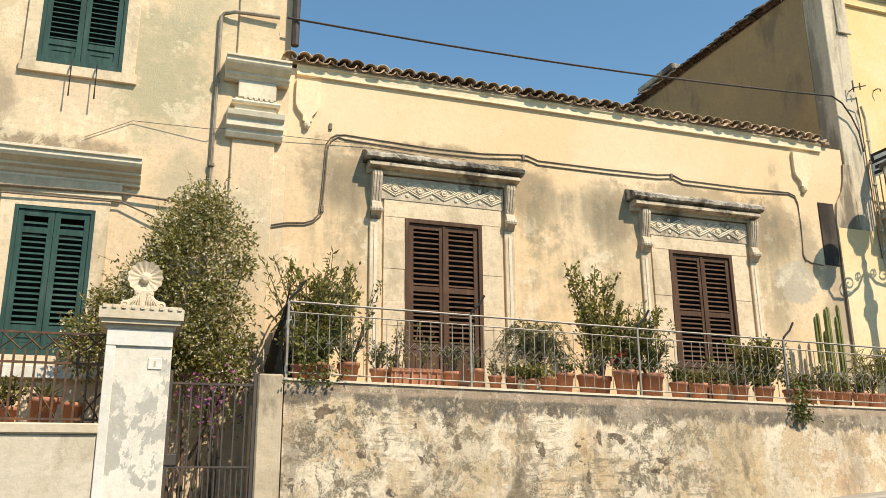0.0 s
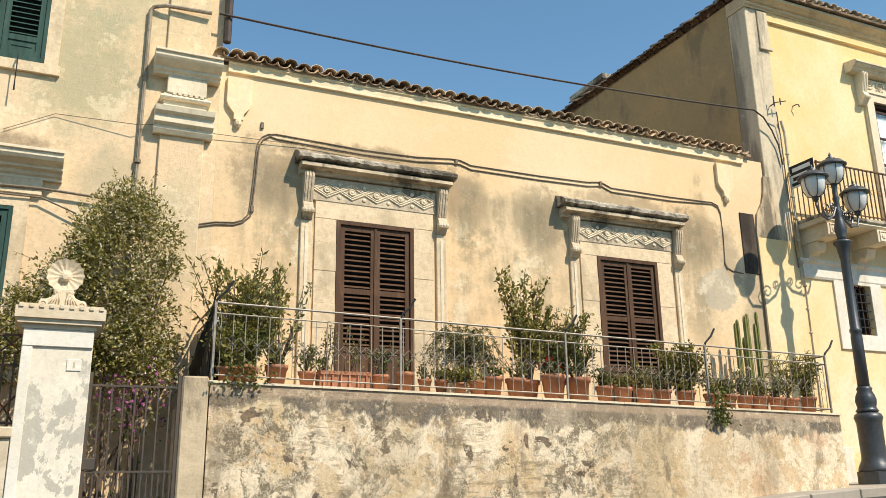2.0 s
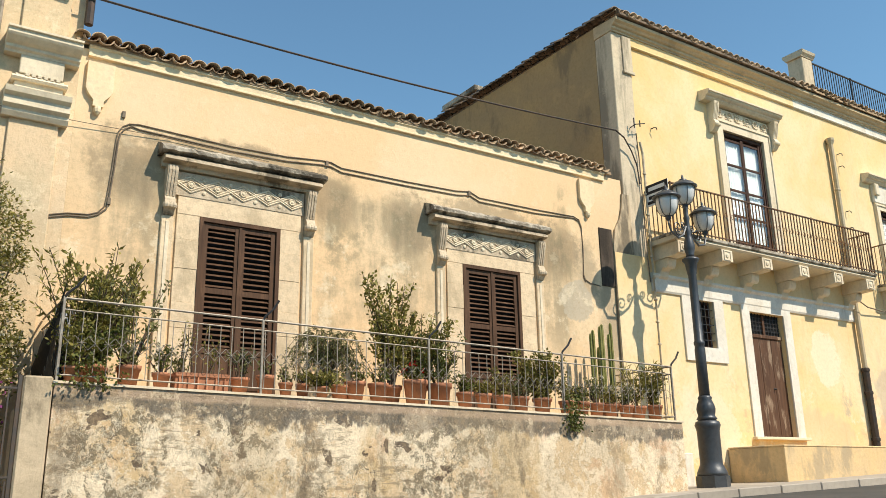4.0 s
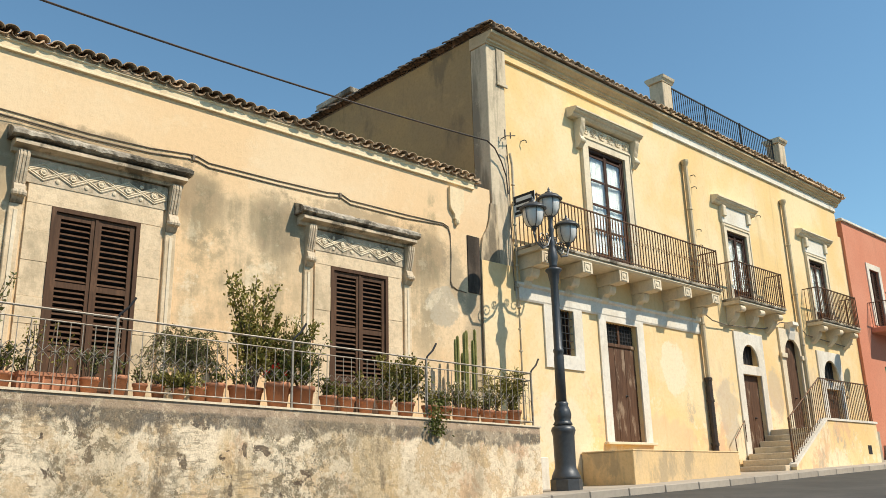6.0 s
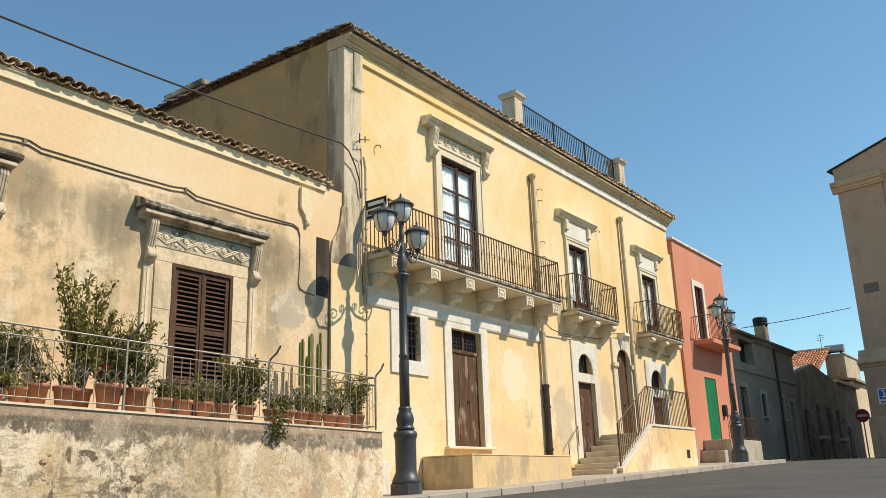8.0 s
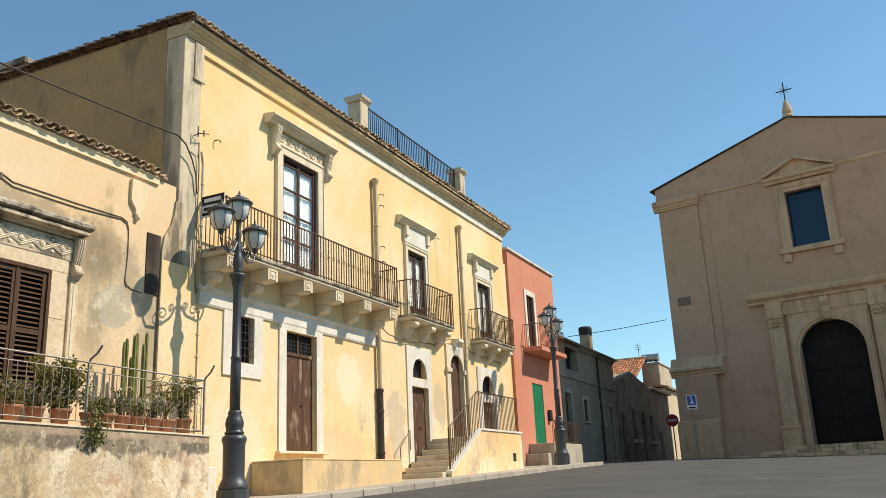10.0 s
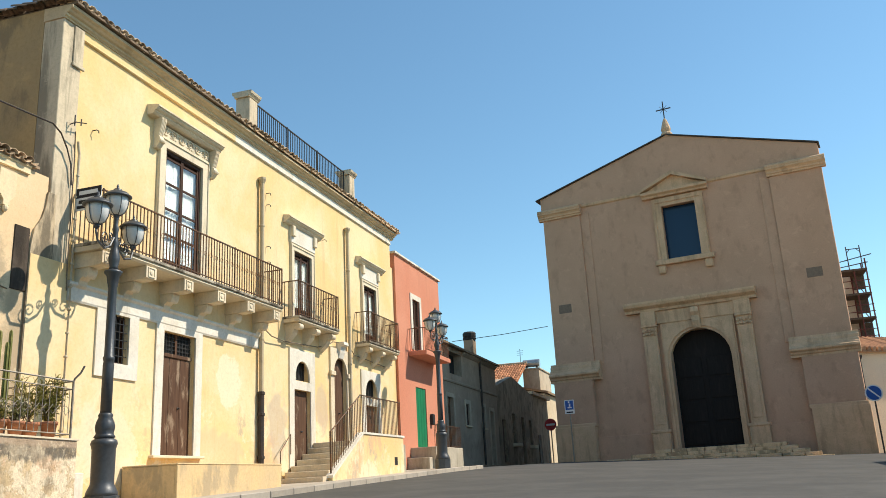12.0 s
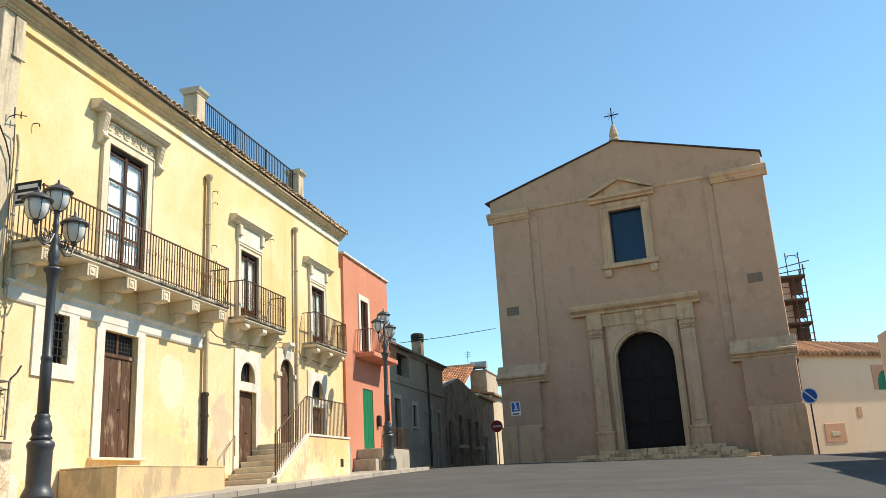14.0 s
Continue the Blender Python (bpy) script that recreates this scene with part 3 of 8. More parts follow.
def tube(bm, pts, r, n=6, taper=None):
    pts = [Vector(p) for p in pts]
    rings = []
    for i, p in enumerate(pts):
        d = (pts[min(i + 1, len(pts) - 1)] - pts[max(i - 1, 0)]).normalized()
        s = d.cross(Vector((0, 0, 1)))
        if s.length < 1e-3:
            s = Vector((1, 0, 0))
        s.normalize()
        t = s.cross(d)
        rr = r if taper is None else r + (taper - r) * i / (len(pts) - 1)
        rings.append([bm.verts.new(p + (s * math.cos(2 * math.pi * k / n) + t * math.sin(2 * math.pi * k / n)) * rr) for k in range(n)])
    for a, b in zip(rings, rings[1:]):
        for i in range(n):
            bm.faces.new((a[i], a[(i + 1) % n], b[(i + 1) % n], b[i]))
    bm.faces.new(rings[0][::-1])
    bm.faces.new(rings[-1])


def arc(cx, cz, r, a0, a1, n=12, rz=None):
    rz = r if rz is None else rz
    return [(cx + r * math.cos(radians(a0 + (a1 - a0) * i / n)), cz + rz * math.sin(radians(a0 + (a1 - a0) * i / n))) for i in range(n + 1)]


def wall_open(bm, x0, x1, yf, yb, z0, z1, openings, reveal=None):
    """A wall along x from yf (front) to yb, with openings (xa, xb, za, zb) through it."""
    xs = sorted({x0, x1, *[v for o in openings for v in o[:2]]})
    zs = sorted({z0, z1, *[v for o in openings for v in o[2:]]})
    for xa, xb in zip(xs, xs[1:]):
        for za, zb in zip(zs, zs[1:]):
            mx, mz = (xa + xb) / 2, (za + zb) / 2
            if any(o[0] < mx < o[1] and o[2] < mz < o[3] for o in openings):
                continue
            quad(bm, (xa, yf, za), (xb, yf, za), (xb, yf, zb), (xa, yf, zb))
            quad(bm, (xb, yb, za), (xa, yb, za), (xa, yb, zb), (xb, yb, zb))
    for xa, xb, za, zb in openings:
        quad(bm, (xa, yf, za), (xa, yf, zb), (xa, yb, zb), (xa, yb, za))
        quad(bm, (xb, yf, zb), (xb, yf, za), (xb, yb, za), (xb, yb, zb))
        quad(bm, (xa, yf, zb), (xb, yf, zb), (xb, yb, zb), (xa, yb, zb))
        quad(bm, (xa, yf, za), (xa, yb, za), (xb, yb, za), (xb, yf, za))
    quad(bm, (x0, yf, z0), (x0, yf, z1), (x0, yb, z1), (x0, yb, z0))
    quad(bm, (x1, yf, z1), (x1, yf, z0), (x1, yb, z0), (x1, yb, z1))
    quad(bm, (x0, yf, z1), (x1, yf, z1), (x1, yb, z1), (x0, yb, z1))


GX = [-60, -20, 0, 10.5, 20, 30, 40, 50, 80, 140, 600]
GZ = [-1.6, -0.6, 0.45, 1.30, 1.66, 2.02, 2.25, 2.42, 2.8, 3.2, 3.4]


def ground_z(x, y):
    z = float(np.interp(x, GX, GZ))
    return z - 0.03 * min(max(8.5 - y, 0.0), 18.0)


# ---- ground ----
def build_ground():
    bm = bmesh.new()
    xs = [-600, -200, -60, -40, -30, -20, -14, -10, -6, -3, 0, 3, 6, 8, 10.5, 13, 16, 20, 24, 28, 32, 36, 40, 44, 48, 52, 58, 66, 80, 110, 140, 300, 600]
    ys = [-600, -200, -80, -40, -20, -12, -9.5, -6, -3, 0, 3, 6, 8.5, 11, 14, 20, 40, 100, 300, 600]
    g = [[bm.verts.new((x, y, ground_z(x, y))) for y in ys] for x in xs]
    for i in range(len(xs) - 1):
        for j in range(len(ys) - 1):
            bm.faces.new((g[i][j], g[i + 1][j], g[i + 1][j + 1], g[i][j + 1]))
    ob = part("road", bm, M_ASPHALT, smooth=True)
    tagged(ob, "grey asphalt road rising gently along the houses", "road", kind="structure")


def kerb_y(x):
    return float(np.interp(x, [8, 12, 16, 24, 32, 33], [9.3, 9.3, 8.9, 8.9, 9.0, 9.0]))


def build_pavement():
    bm = bmesh.new()
    xs = [9.0 + 1.5 * i for i in range(17)]
    for a, b in zip(xs, xs[1:]):
        za, zb = ground_z(a, 10) + 0.12, ground_z(b, 10) + 0.12
        ya, yb = kerb_y(a) + 0.16, kerb_y(b) + 0.16
        v = [bm.verts.new(p) for p in ((a, ya, za), (b, yb, zb), (b, 11.6, zb), (a, 11.6, za))]
        bm.faces.new(v)
        w = [bm.verts.new(p) for p in ((a, ya, za - 0.3), (b, yb, zb - 0.3), (b, yb, zb), (a, ya, za))]
        bm.faces.new(w)
    z = ground_z(33, 10) + 0.12
    quad(bm, (33, 9.16, z - 0.4), (33, 11.6, z - 0.4), (33, 11.6, z), (33, 9.16, z))
    pv = part("pavement", bm, M_PAVE)
    tagged(pv, "worn pale stone pavement in front of the houses", "pavement", kind="structure")
    kb = mesh_of("kerb_stone", boxm(0, 0.985, 0, 0.15, -0.25, 0.13, 0.012), M_PAVE)
    x = 9.0
    while x < 33:
        m = Matrix.Translation((x, kerb_y(x), ground_z(x, 10))) @ Matrix.Rotation(math.atan2(kerb_y(x + 1) - kerb_y(x), 1), 4, "Z") @ Matrix.Rotation(-math.atan2(ground_z(x + 1, 10) - ground_z(x, 10), 1), 4, "Y")
        piece("kerb_stone", kb, pv, m)
        x += 1.0


# ---- parts of facades ----
def moulding(name, prof, x0, x1, material, parent, label=""):
    bm = bmesh.new()
    prism(bm, prof, x0, x1)
    return part(name, bm, material, parent, label)


def roof_tile_mesh(name, r0, r1, length, up, th=0.014, n=7):
    """A half-round clay tile along y: mouth r0 at y = 0, r1 at the far end."""
    bm = bmesh.new()
    rows = []
    for y, r in ((0, r0), (length, r1)):
        for rr in (r, r - th):
            rows.append([bm.verts.new((rr * math.cos(math.pi * i / n), y, (1 if up else -1) * rr * 0.72 * math.sin(math.pi * i / n))) for i in range(n + 1)])
    a, b, c, d = rows
    for i in range(n):
        bm.faces.new((a[i], a[i + 1], c[i + 1], c[i]))
        bm.faces.new((b[i], d[i], d[i + 1], b[i + 1]))
        bm.faces.new((a[i], b[i], b[i + 1], a[i + 1]))
        bm.faces.new((c[i], c[i + 1], d[i + 1], d[i]))
    bmesh.ops.recalc_face_normals(bm, faces=bm.faces[:])
    return mesh_of(name, bm, M_TILE, True)


COVER = roof_tile_mesh("roof_tile", 0.105, 0.085, 0.44, True)
VERGE = roof_tile_mesh("roof_tile", 0.13, 0.105, 0.42, True, 0.02)
# verge tiles take the dark copy to look shaded from the side
VERGE.materials[0] = M_DARKTILE
PAN = roof_tile_mesh("roof_tile", 0.105, 0.09, 0.44, False)


def tiled_eave(parent, x0, x1, y, z, slope, rows=2, step=0.205, rng=None):
    rng = rng or random.Random(5)
    n = int((x1 - x0) / step)
    for k in range(rows):
        for i in range(n):
            x = x0 + (i + 0.5) * step
            for me, dx, dz in ((COVER, 0.0, 0.035), (PAN, step / 2, 0.03)):
                m = pose(x + dx + rng.uniform(-0.012, 0.012), y + k * 0.36 + rng.uniform(-0.03, 0.03), z + dz + k * 0.36 * slope + rng.uniform(-0.008, 0.008),
                         math.degrees(math.atan(slope)) + rng.uniform(-2, 2), 0, rng.uniform(-2.5, 2.5))
                piece("roof_tile", me, parent, m)


def iron_rail(parent, x0, x1, y, zb, zt, material, step=0.11, r=0.008, za=None, name="baluster", posts=()):
    """Balusters between two rails along x."""
    bm = bmesh.new()
    box(bm, x0, x1, y - 0.02, y + 0.02, zt - 0.012, zt + 0.012)
    part("handrail", bm, material, parent)
    bm = bmesh.new()
    box(bm, x0, x1, y - 0.012, y + 0.012, zb + 0.05, zb + 0.07)
    part("lower_rail", bm, material, parent)
    me = mesh_of(name, boxm(-r, r, -r, r, zb, zt), material)
    n = max(1, round((x1 - x0) / step))
    for i in range(n + 1):
        piece(name, me, parent, Matrix.Translation((x0 + (x1 - x0) * i / n, y, 0)))


def iron_rail_y(parent, x, y0, y1, zb, zt, material, step=0.11, r=0.008, name="baluster"):
    bm = bmesh.new()
    box(bm, x - 0.02, x + 0.02, y0, y1, zt - 0.014, zt + 0.010)
    part("handrail", bm, material, parent)
    me = mesh_of(name, boxm(-r, r, -r, r, zb, zt), material)
    n = max(1, round((y1 - y0) / step))
    for i in range(n):
        piece(name, me, parent, Matrix.Translation((x, y0 + (y1 - y0) * (i + 0.5) / n, 0)))


# ---- terrace house ----
FY = 11.5
D1, D2 = (3.50, 4.73, 2.80, 5.40), (8.09, 9.34, 2.70, 5.30)


def hood(parent, x0, x1, zt, y=11.21, mat=None):
    """A heavy stone window hood: a worn, chipped slab over a paler bed mould."""
    rng = random.Random(int(x0 * 100))
    prof = [(FY, zt + 0.09), (y + 0.13, zt + 0.03), (y + 0.03, zt - 0.02), (y, zt - 0.05), (y + 0.005, zt - 0.10), (y + 0.07, zt - 0.125), (FY, zt - 0.13)]
    n = 44
    bm = bmesh.new()
    rings = []
    for i in range(n + 1):
        x = x0 + (x1 - x0) * i / n
        sink = rng.uniform(-0.006, 0.006)
        ring = []
        for k, (a, c) in enumerate(prof):
            w = 0.0 if k in (0, 6) else 1.0
            ring.append(bm.verts.new((x, a + w * rng.uniform(-0.003, 0.013), c + w * (sink + rng.uniform(-0.008, 0.005)))))
        rings.append(ring)
    for p, q in zip(rings, rings[1:]):
        for k in range(len(prof)):
            bm.faces.new((p[k], p[(k + 1) % len(prof)], q[(k + 1) % len(prof)], q[k]))
    bm.faces.new(rings[0])
    bm.faces.new(rings[-1])
    bmesh.ops.recalc_face_normals(bm, faces=bm.faces[:])
    o = part("window_hood", bm, mat or M_STONE_DARK, parent, "weathered dark limestone hood")
    neck = [(FY, zt - 0.13), (y + 0.12, zt - 0.13), (y + 0.10, zt - 0.165), (FY, zt - 0.165)]
    moulding("neck_mould", neck, x0 + 0.06, x1 - 0.06, M_HOODSTONE, o, "stained stone neck mould")
    bed = [(FY, zt - 0.166), (y + 0.06, zt - 0.166), (y + 0.055, zt - 0.215), (y + 0.12, zt - 0.23), (y + 0.20, zt - 0.24), (y + 0.22, zt - 0.29), (FY, zt - 0.295)]
    moulding("bed_mould", bed, x0 + 0.06, x1 - 0.06, M_BRACKET, o, "pale stone bed mould")
    return o


def scroll_bracket(parent, x, zt, h, w=0.19, y=11.27, mat=None):
    prof = [(FY, zt), (y, zt), (y - 0.01, zt - 0.10 * h), (y + 0.03, zt - 0.35 * h), (y + 0.08, zt - 0.6 * h), (y + 0.05, zt - 0.66 * h), (y + 0.03, zt - 0.75 * h), (y + 0.05, zt - 0.86 * h), (y + 0.10, zt - 0.95 * h), (y + 0.15, zt - h), (FY, zt - h)]
    bm = bmesh.new()
    prism(bm, prof, x - w / 2, x + w / 2)
    for dx in (-0.3 * w, 0.0, 0.3 * w):
        prism(bm, [(a - 0.012, b) for a, b in prof[1:5]] + [(FY - 0.02, zt - 0.6 * h), (FY - 0.02, zt)], x + dx - 0.012, x + dx + 0.012)
    for k in range(3):
        lathe(bm, [(0.01, -0.05), (0.05, -0.03), (0.06, 0.0), (0.05, 0.035), (0.01, 0.05)], (x + (k - 1) * 0.045, y + 0.045, zt - 0.80 * h), 8)
    return part("bracket", bm, mat or M_PALE, parent, "carved stone scroll bracket")


def lattice_frieze(parent, x0, x1, z0, z1, n, y):
    """Two crossing wavy bands with rosettes in the eyes."""
    bm = bmesh.new()
    zc, amp = (z0 + z1) / 2, (z1 - z0) * 0.30
    for s in (1, -1):
        for off in (-0.017, 0.017):
            pts = []
            for i in range(n * 8 + 1):
                a = math.pi * i / 8
                tri = 2 / math.pi * math.asin(math.sin(a))
                pts.append((x0 + (x1 - x0) * i / (n * 8), y, zc + s * amp * tri + off))
            tube(bm, pts, 0.014, 5)
    for i in range(n):
        cx = x0 + (x1 - x0) * (i + 0.5) / n
        lathe_y(bm, [(0.045, 0.0), (0.058, 0.02), (0.045, 0.034), (0.03, 0.026), (0.018, 0.036), (0.006, 0.04)], (cx, y + 0.01, zc), 9)
        if i < n - 1:
            xm = x0 + (x1 - x0) * (i + 1) / n
            for dz in (-1, 1):
                lathe_y(bm, [(0.035, 0.0), (0.03, 0.02), (0.01, 0.026)], (xm, y + 0.012, zc + dz * amp * 0.95), 6)
    fr = part("frieze", bm, M_PALE, parent, "pale carved lattice frieze with rosettes")
    # darker stone here stands in for the shadow behind the carved bands
    part("frieze_ground", boxm(x0 - 0.01, x1 + 0.01, y + 0.005, y + 0.014, z0 - 0.01, z1 + 0.012), M_BRACKET, fr, "sunk frieze ground darkened for the lattice's shadow")
    return fr


def lathe_y(bm, prof, c, n=12):
    """Turned about an axis that points towards the street (-y)."""
    rings = []
    for r, d in prof:
        rings.append([bm.verts.new((c[0] + r * math.cos(2 * math.pi * i / n), c[1] - d, c[2] + r * math.sin(2 * math.pi * i / n))) for i in range(n)])
    for p, q in zip(rings, rings[1:]):
        for i in range(n):
            bm.faces.new((p[i], p[(i + 1) % n], q[(i + 1) % n], q[i]))
    bm.faces.new(rings[-1])


def shuttered_door(house, d, jamb=0.30):
    x0, x1, z0, z1 = d
    dr = part("shuttered_door", boxm(x0, x1, 11.60, 11.64, z0, z1), M_INSIDE, house, "closed dark brown louvred shutters")
    bm = bmesh.new()
    box(bm, x0, x0 + 0.06, 11.46, 11.60, z0, z1)
    box(bm, x1 - 0.06, x1, 11.46, 11.60, z0, z1)
    box(bm, x0 + 0.06, x1 - 0.06, 11.46, 11.60, z1 - 0.06, z1)
    part("door_frame", bm, M_SHUTTER, dr)
    xm = (x0 + x1) / 2
    zm = z0 + 0.95
    for a, b in ((x0 + 0.065, xm - 0.004), (xm + 0.004, x1 - 0.065)):
        louvre_leaf_flat(dr, a, b, 11.49, z0 + 0.01, z1 - 0.065, M_SHUTTER, (zm + 0.55,), ((z0 + 0.02, zm - 0.3),))
    bm = bmesh.new()
    box(bm, xm - 0.02, xm + 0.02, 11.475, 11.492, z0 + 0.02, z1 - 0.07)
    part("cover_strip", bm, M_SHUTTER, dr)
    return dr


def louvre_leaf_flat(parent, x0, x1, y, z0, z1, material, mids, blank):
    """A louvred shutter leaf, with the slats in the leaf's own level."""
    w = 0.07
    bm = bmesh.new()
    box(bm, x0, x0 + w, y, y + 0.045, z0, z1)
    box(bm, x1 - w, x1, y, y + 0.045, z0, z1)
    for z in (z0, *mids, *[b for a, b in blank], z1 - 0.08):
        box(bm, x0 + w, x1 - w, y + 0.004, y + 0.041, z, z + 0.08)
    for a, b in blank:
        box(bm, x0 + w, x1 - w, y + 0.020, y + 0.036, a + 0.08, b)
        box(bm, x0 + w + 0.05, x1 - w - 0.05, y + 0.010, y + 0.020, a + 0.14, b - 0.06)
    leaf = part("shutter_leaf", bm, material, parent)
    zones, lo = [], (blank[-1][1] + 0.08 if blank else z0 + 0.08)
    for z in (*mids, z1 - 0.08):
        zones.append((lo, z))
        lo = z + 0.08
    sb = bmesh.new()
    for a, b in zones:
        n = max(1, int((b - a) / 0.074))
        for i in range(n):
            z = a + (b - a) * (i + 0.35) / n
            prism(sb, [(y - 0.004, z - 0.012), (y + 0.002, z - 0.016), (y + 0.044, z + 0.020), (y + 0.038, z + 0.026)], x0 + w, x1 - w)
    part("slats", sb, material, leaf)
    return leaf


def build_terrace_house():
    h = thing("terrace_house", "single-storey cream plastered house with stained walls and a clay tile roof", "house", (0, 0, 0))
    bm = bmesh.new()
    wall_open(bm, 1.701, 12.12, FY, 11.9, 0.3, 7.60, [D1, D2])
    part("wall", bm, M_CREAM, h)
    bm = bmesh.new()
    box(bm, 1.701, 12.12, 11.9, 18.0, 0.3, 7.5)
    part("rear_rooms", bm, M_CREAM, h)
    # eave: a plain soffit board and a moulded band under the tiles
    moulding("eave_band", [(FY, 7.66), (11.43, 7.66), (11.43, 7.62), (11.455, 7.60), (11.46, 7.52), (11.45, 7.51), (11.45, 7.485), (FY, 7.48)], 1.80, 11.62, M_PENDANT, h, "pale moulded band under the eave")
    roof = moulding("roof", [(11.42, 7.64), (18.0, 9.3), (18.0, 9.4), (11.42, 7.695)], 1.62, 11.80, M_TILE, h)
    tiled_eave(roof, 1.58, 11.82, 11.365, 7.695, 0.26, rows=2)
    # end brackets of the eave band
    for xa, xb in ((1.80, 2.16), (10.92, 11.30)):
        xm = (xa + xb) / 2
        bm = bmesh.new()
        prism(bm, [(xa, 7.40), (xb, 7.40), (xb, 7.0), (xb - 0.03, 6.93), (xm + 0.07, 6.83), (xm + 0.07, 6.74), (xm - 0.07, 6.74), (xm - 0.07, 6.83), (xa + 0.03, 6.93), (xa, 7.0)], 11.435, FY + 0.01, "y")
        lathe(bm, [(0.02, 6.62), (0.05, 6.66), (0.055, 6.70), (0.045, 6.74)], (xm, 11.46, 0), 8)
        part("eave_console", bm, M_PENDANT, h, "pointed plaster pendant under the eave")
    # stone door surrounds
    for d, zt, hx in ((D1, 6.34, (2.84, 5.38)), (D2, 6.20, (7.34, 9.94))):
        x0, x1, z0, z1 = d
        s = part("door_surround", boxm(x0 - 0.33, x1 + 0.33, 11.47, FY + 0.003, z1, zt - 0.34, 0.006), M_SURROUND, h, "cream limestone door surround")
        for a, b in ((x0 - 0.33, x0), (x1, x1 + 0.33)):
            zz = z0
            k = 0
            while zz < z1 - 0.01:
                zn = min(z1, zz + (0.42, 0.55, 0.36, 0.48)[k % 4])
                part("jamb_stone", boxm(a, b, 11.468 + 0.006 * (k % 2), FY + 0.004, zz + 0.0008, zn - 0.0008, 0.003), M_SURROUND, s)
                zz, k = zn, k + 1
        for xx in (x0 - 0.46, x1 + 0.46):
            part("pilaster_strip", boxm(xx - 0.085, xx + 0.085, 11.455, FY + 0.003, z0, zt - 1.0, 0.01), M_SURROUND, s)
            part("pilaster_fillet", boxm(xx - 0.025, xx + 0.025, 11.445, 11.456, z0 + 0.1, zt - 1.08, 0.004), M_PALE, s)
            scroll_bracket(h, xx, zt - 0.28, 0.74, 0.145, 11.34, mat=M_BRACKET)
        hood(h, hx[0], hx[1], zt)
        lattice_frieze(h, x0 - 0.36, x1 + 0.36, zt - 0.66, zt - 0.33, 5, 11.455)
        shuttered_door(h, d)
    return h


def build_terrace():
    """The walled terrace in front, its top falling slightly along the street."""
    zl, zr = 2.80, 2.62
    t = thing("terrace", "high retaining wall of peeling stained plaster under a terrace", "terrace wall", (0, 0, 0), kind="structure")
    bm = bmesh.new()
    box(bm, 1.58, 11.60, 10.02, FY, -0.5, zl - 0.03, z1b=zr - 0.03)
    part("retaining_wall", bm, M_PEEL, t)
    bm = bmesh.new()
    x, k = 1.56, 0
    while x < 11.5:
        xn = min(11.64, x + (1.35, 1.6, 1.5)[k % 3])
        f = lambda v: zl + (zr - zl) * (v - 1.56) / 10.0
        part("coping_slab", (lambda b: (box(b, x + 0.003, xn - 0.003, 10.0, 10.35, f(x) - 0.028, f(x), z0b=f(xn) - 0.028, z1b=f(xn)), b)[1])(bmesh.new()), M_PALE, t)
        x, k = xn, k + 1
    bm.free()
    bm = bmesh.new()
    box(bm, 1.58, 11.52, 10.352, FY - 0.003, zl - 0.03, zl - 0.01, z0b=zr - 0.03, z1b=zr - 0.01)
    part("terrace_floor", bm, M_CEMENT, t)


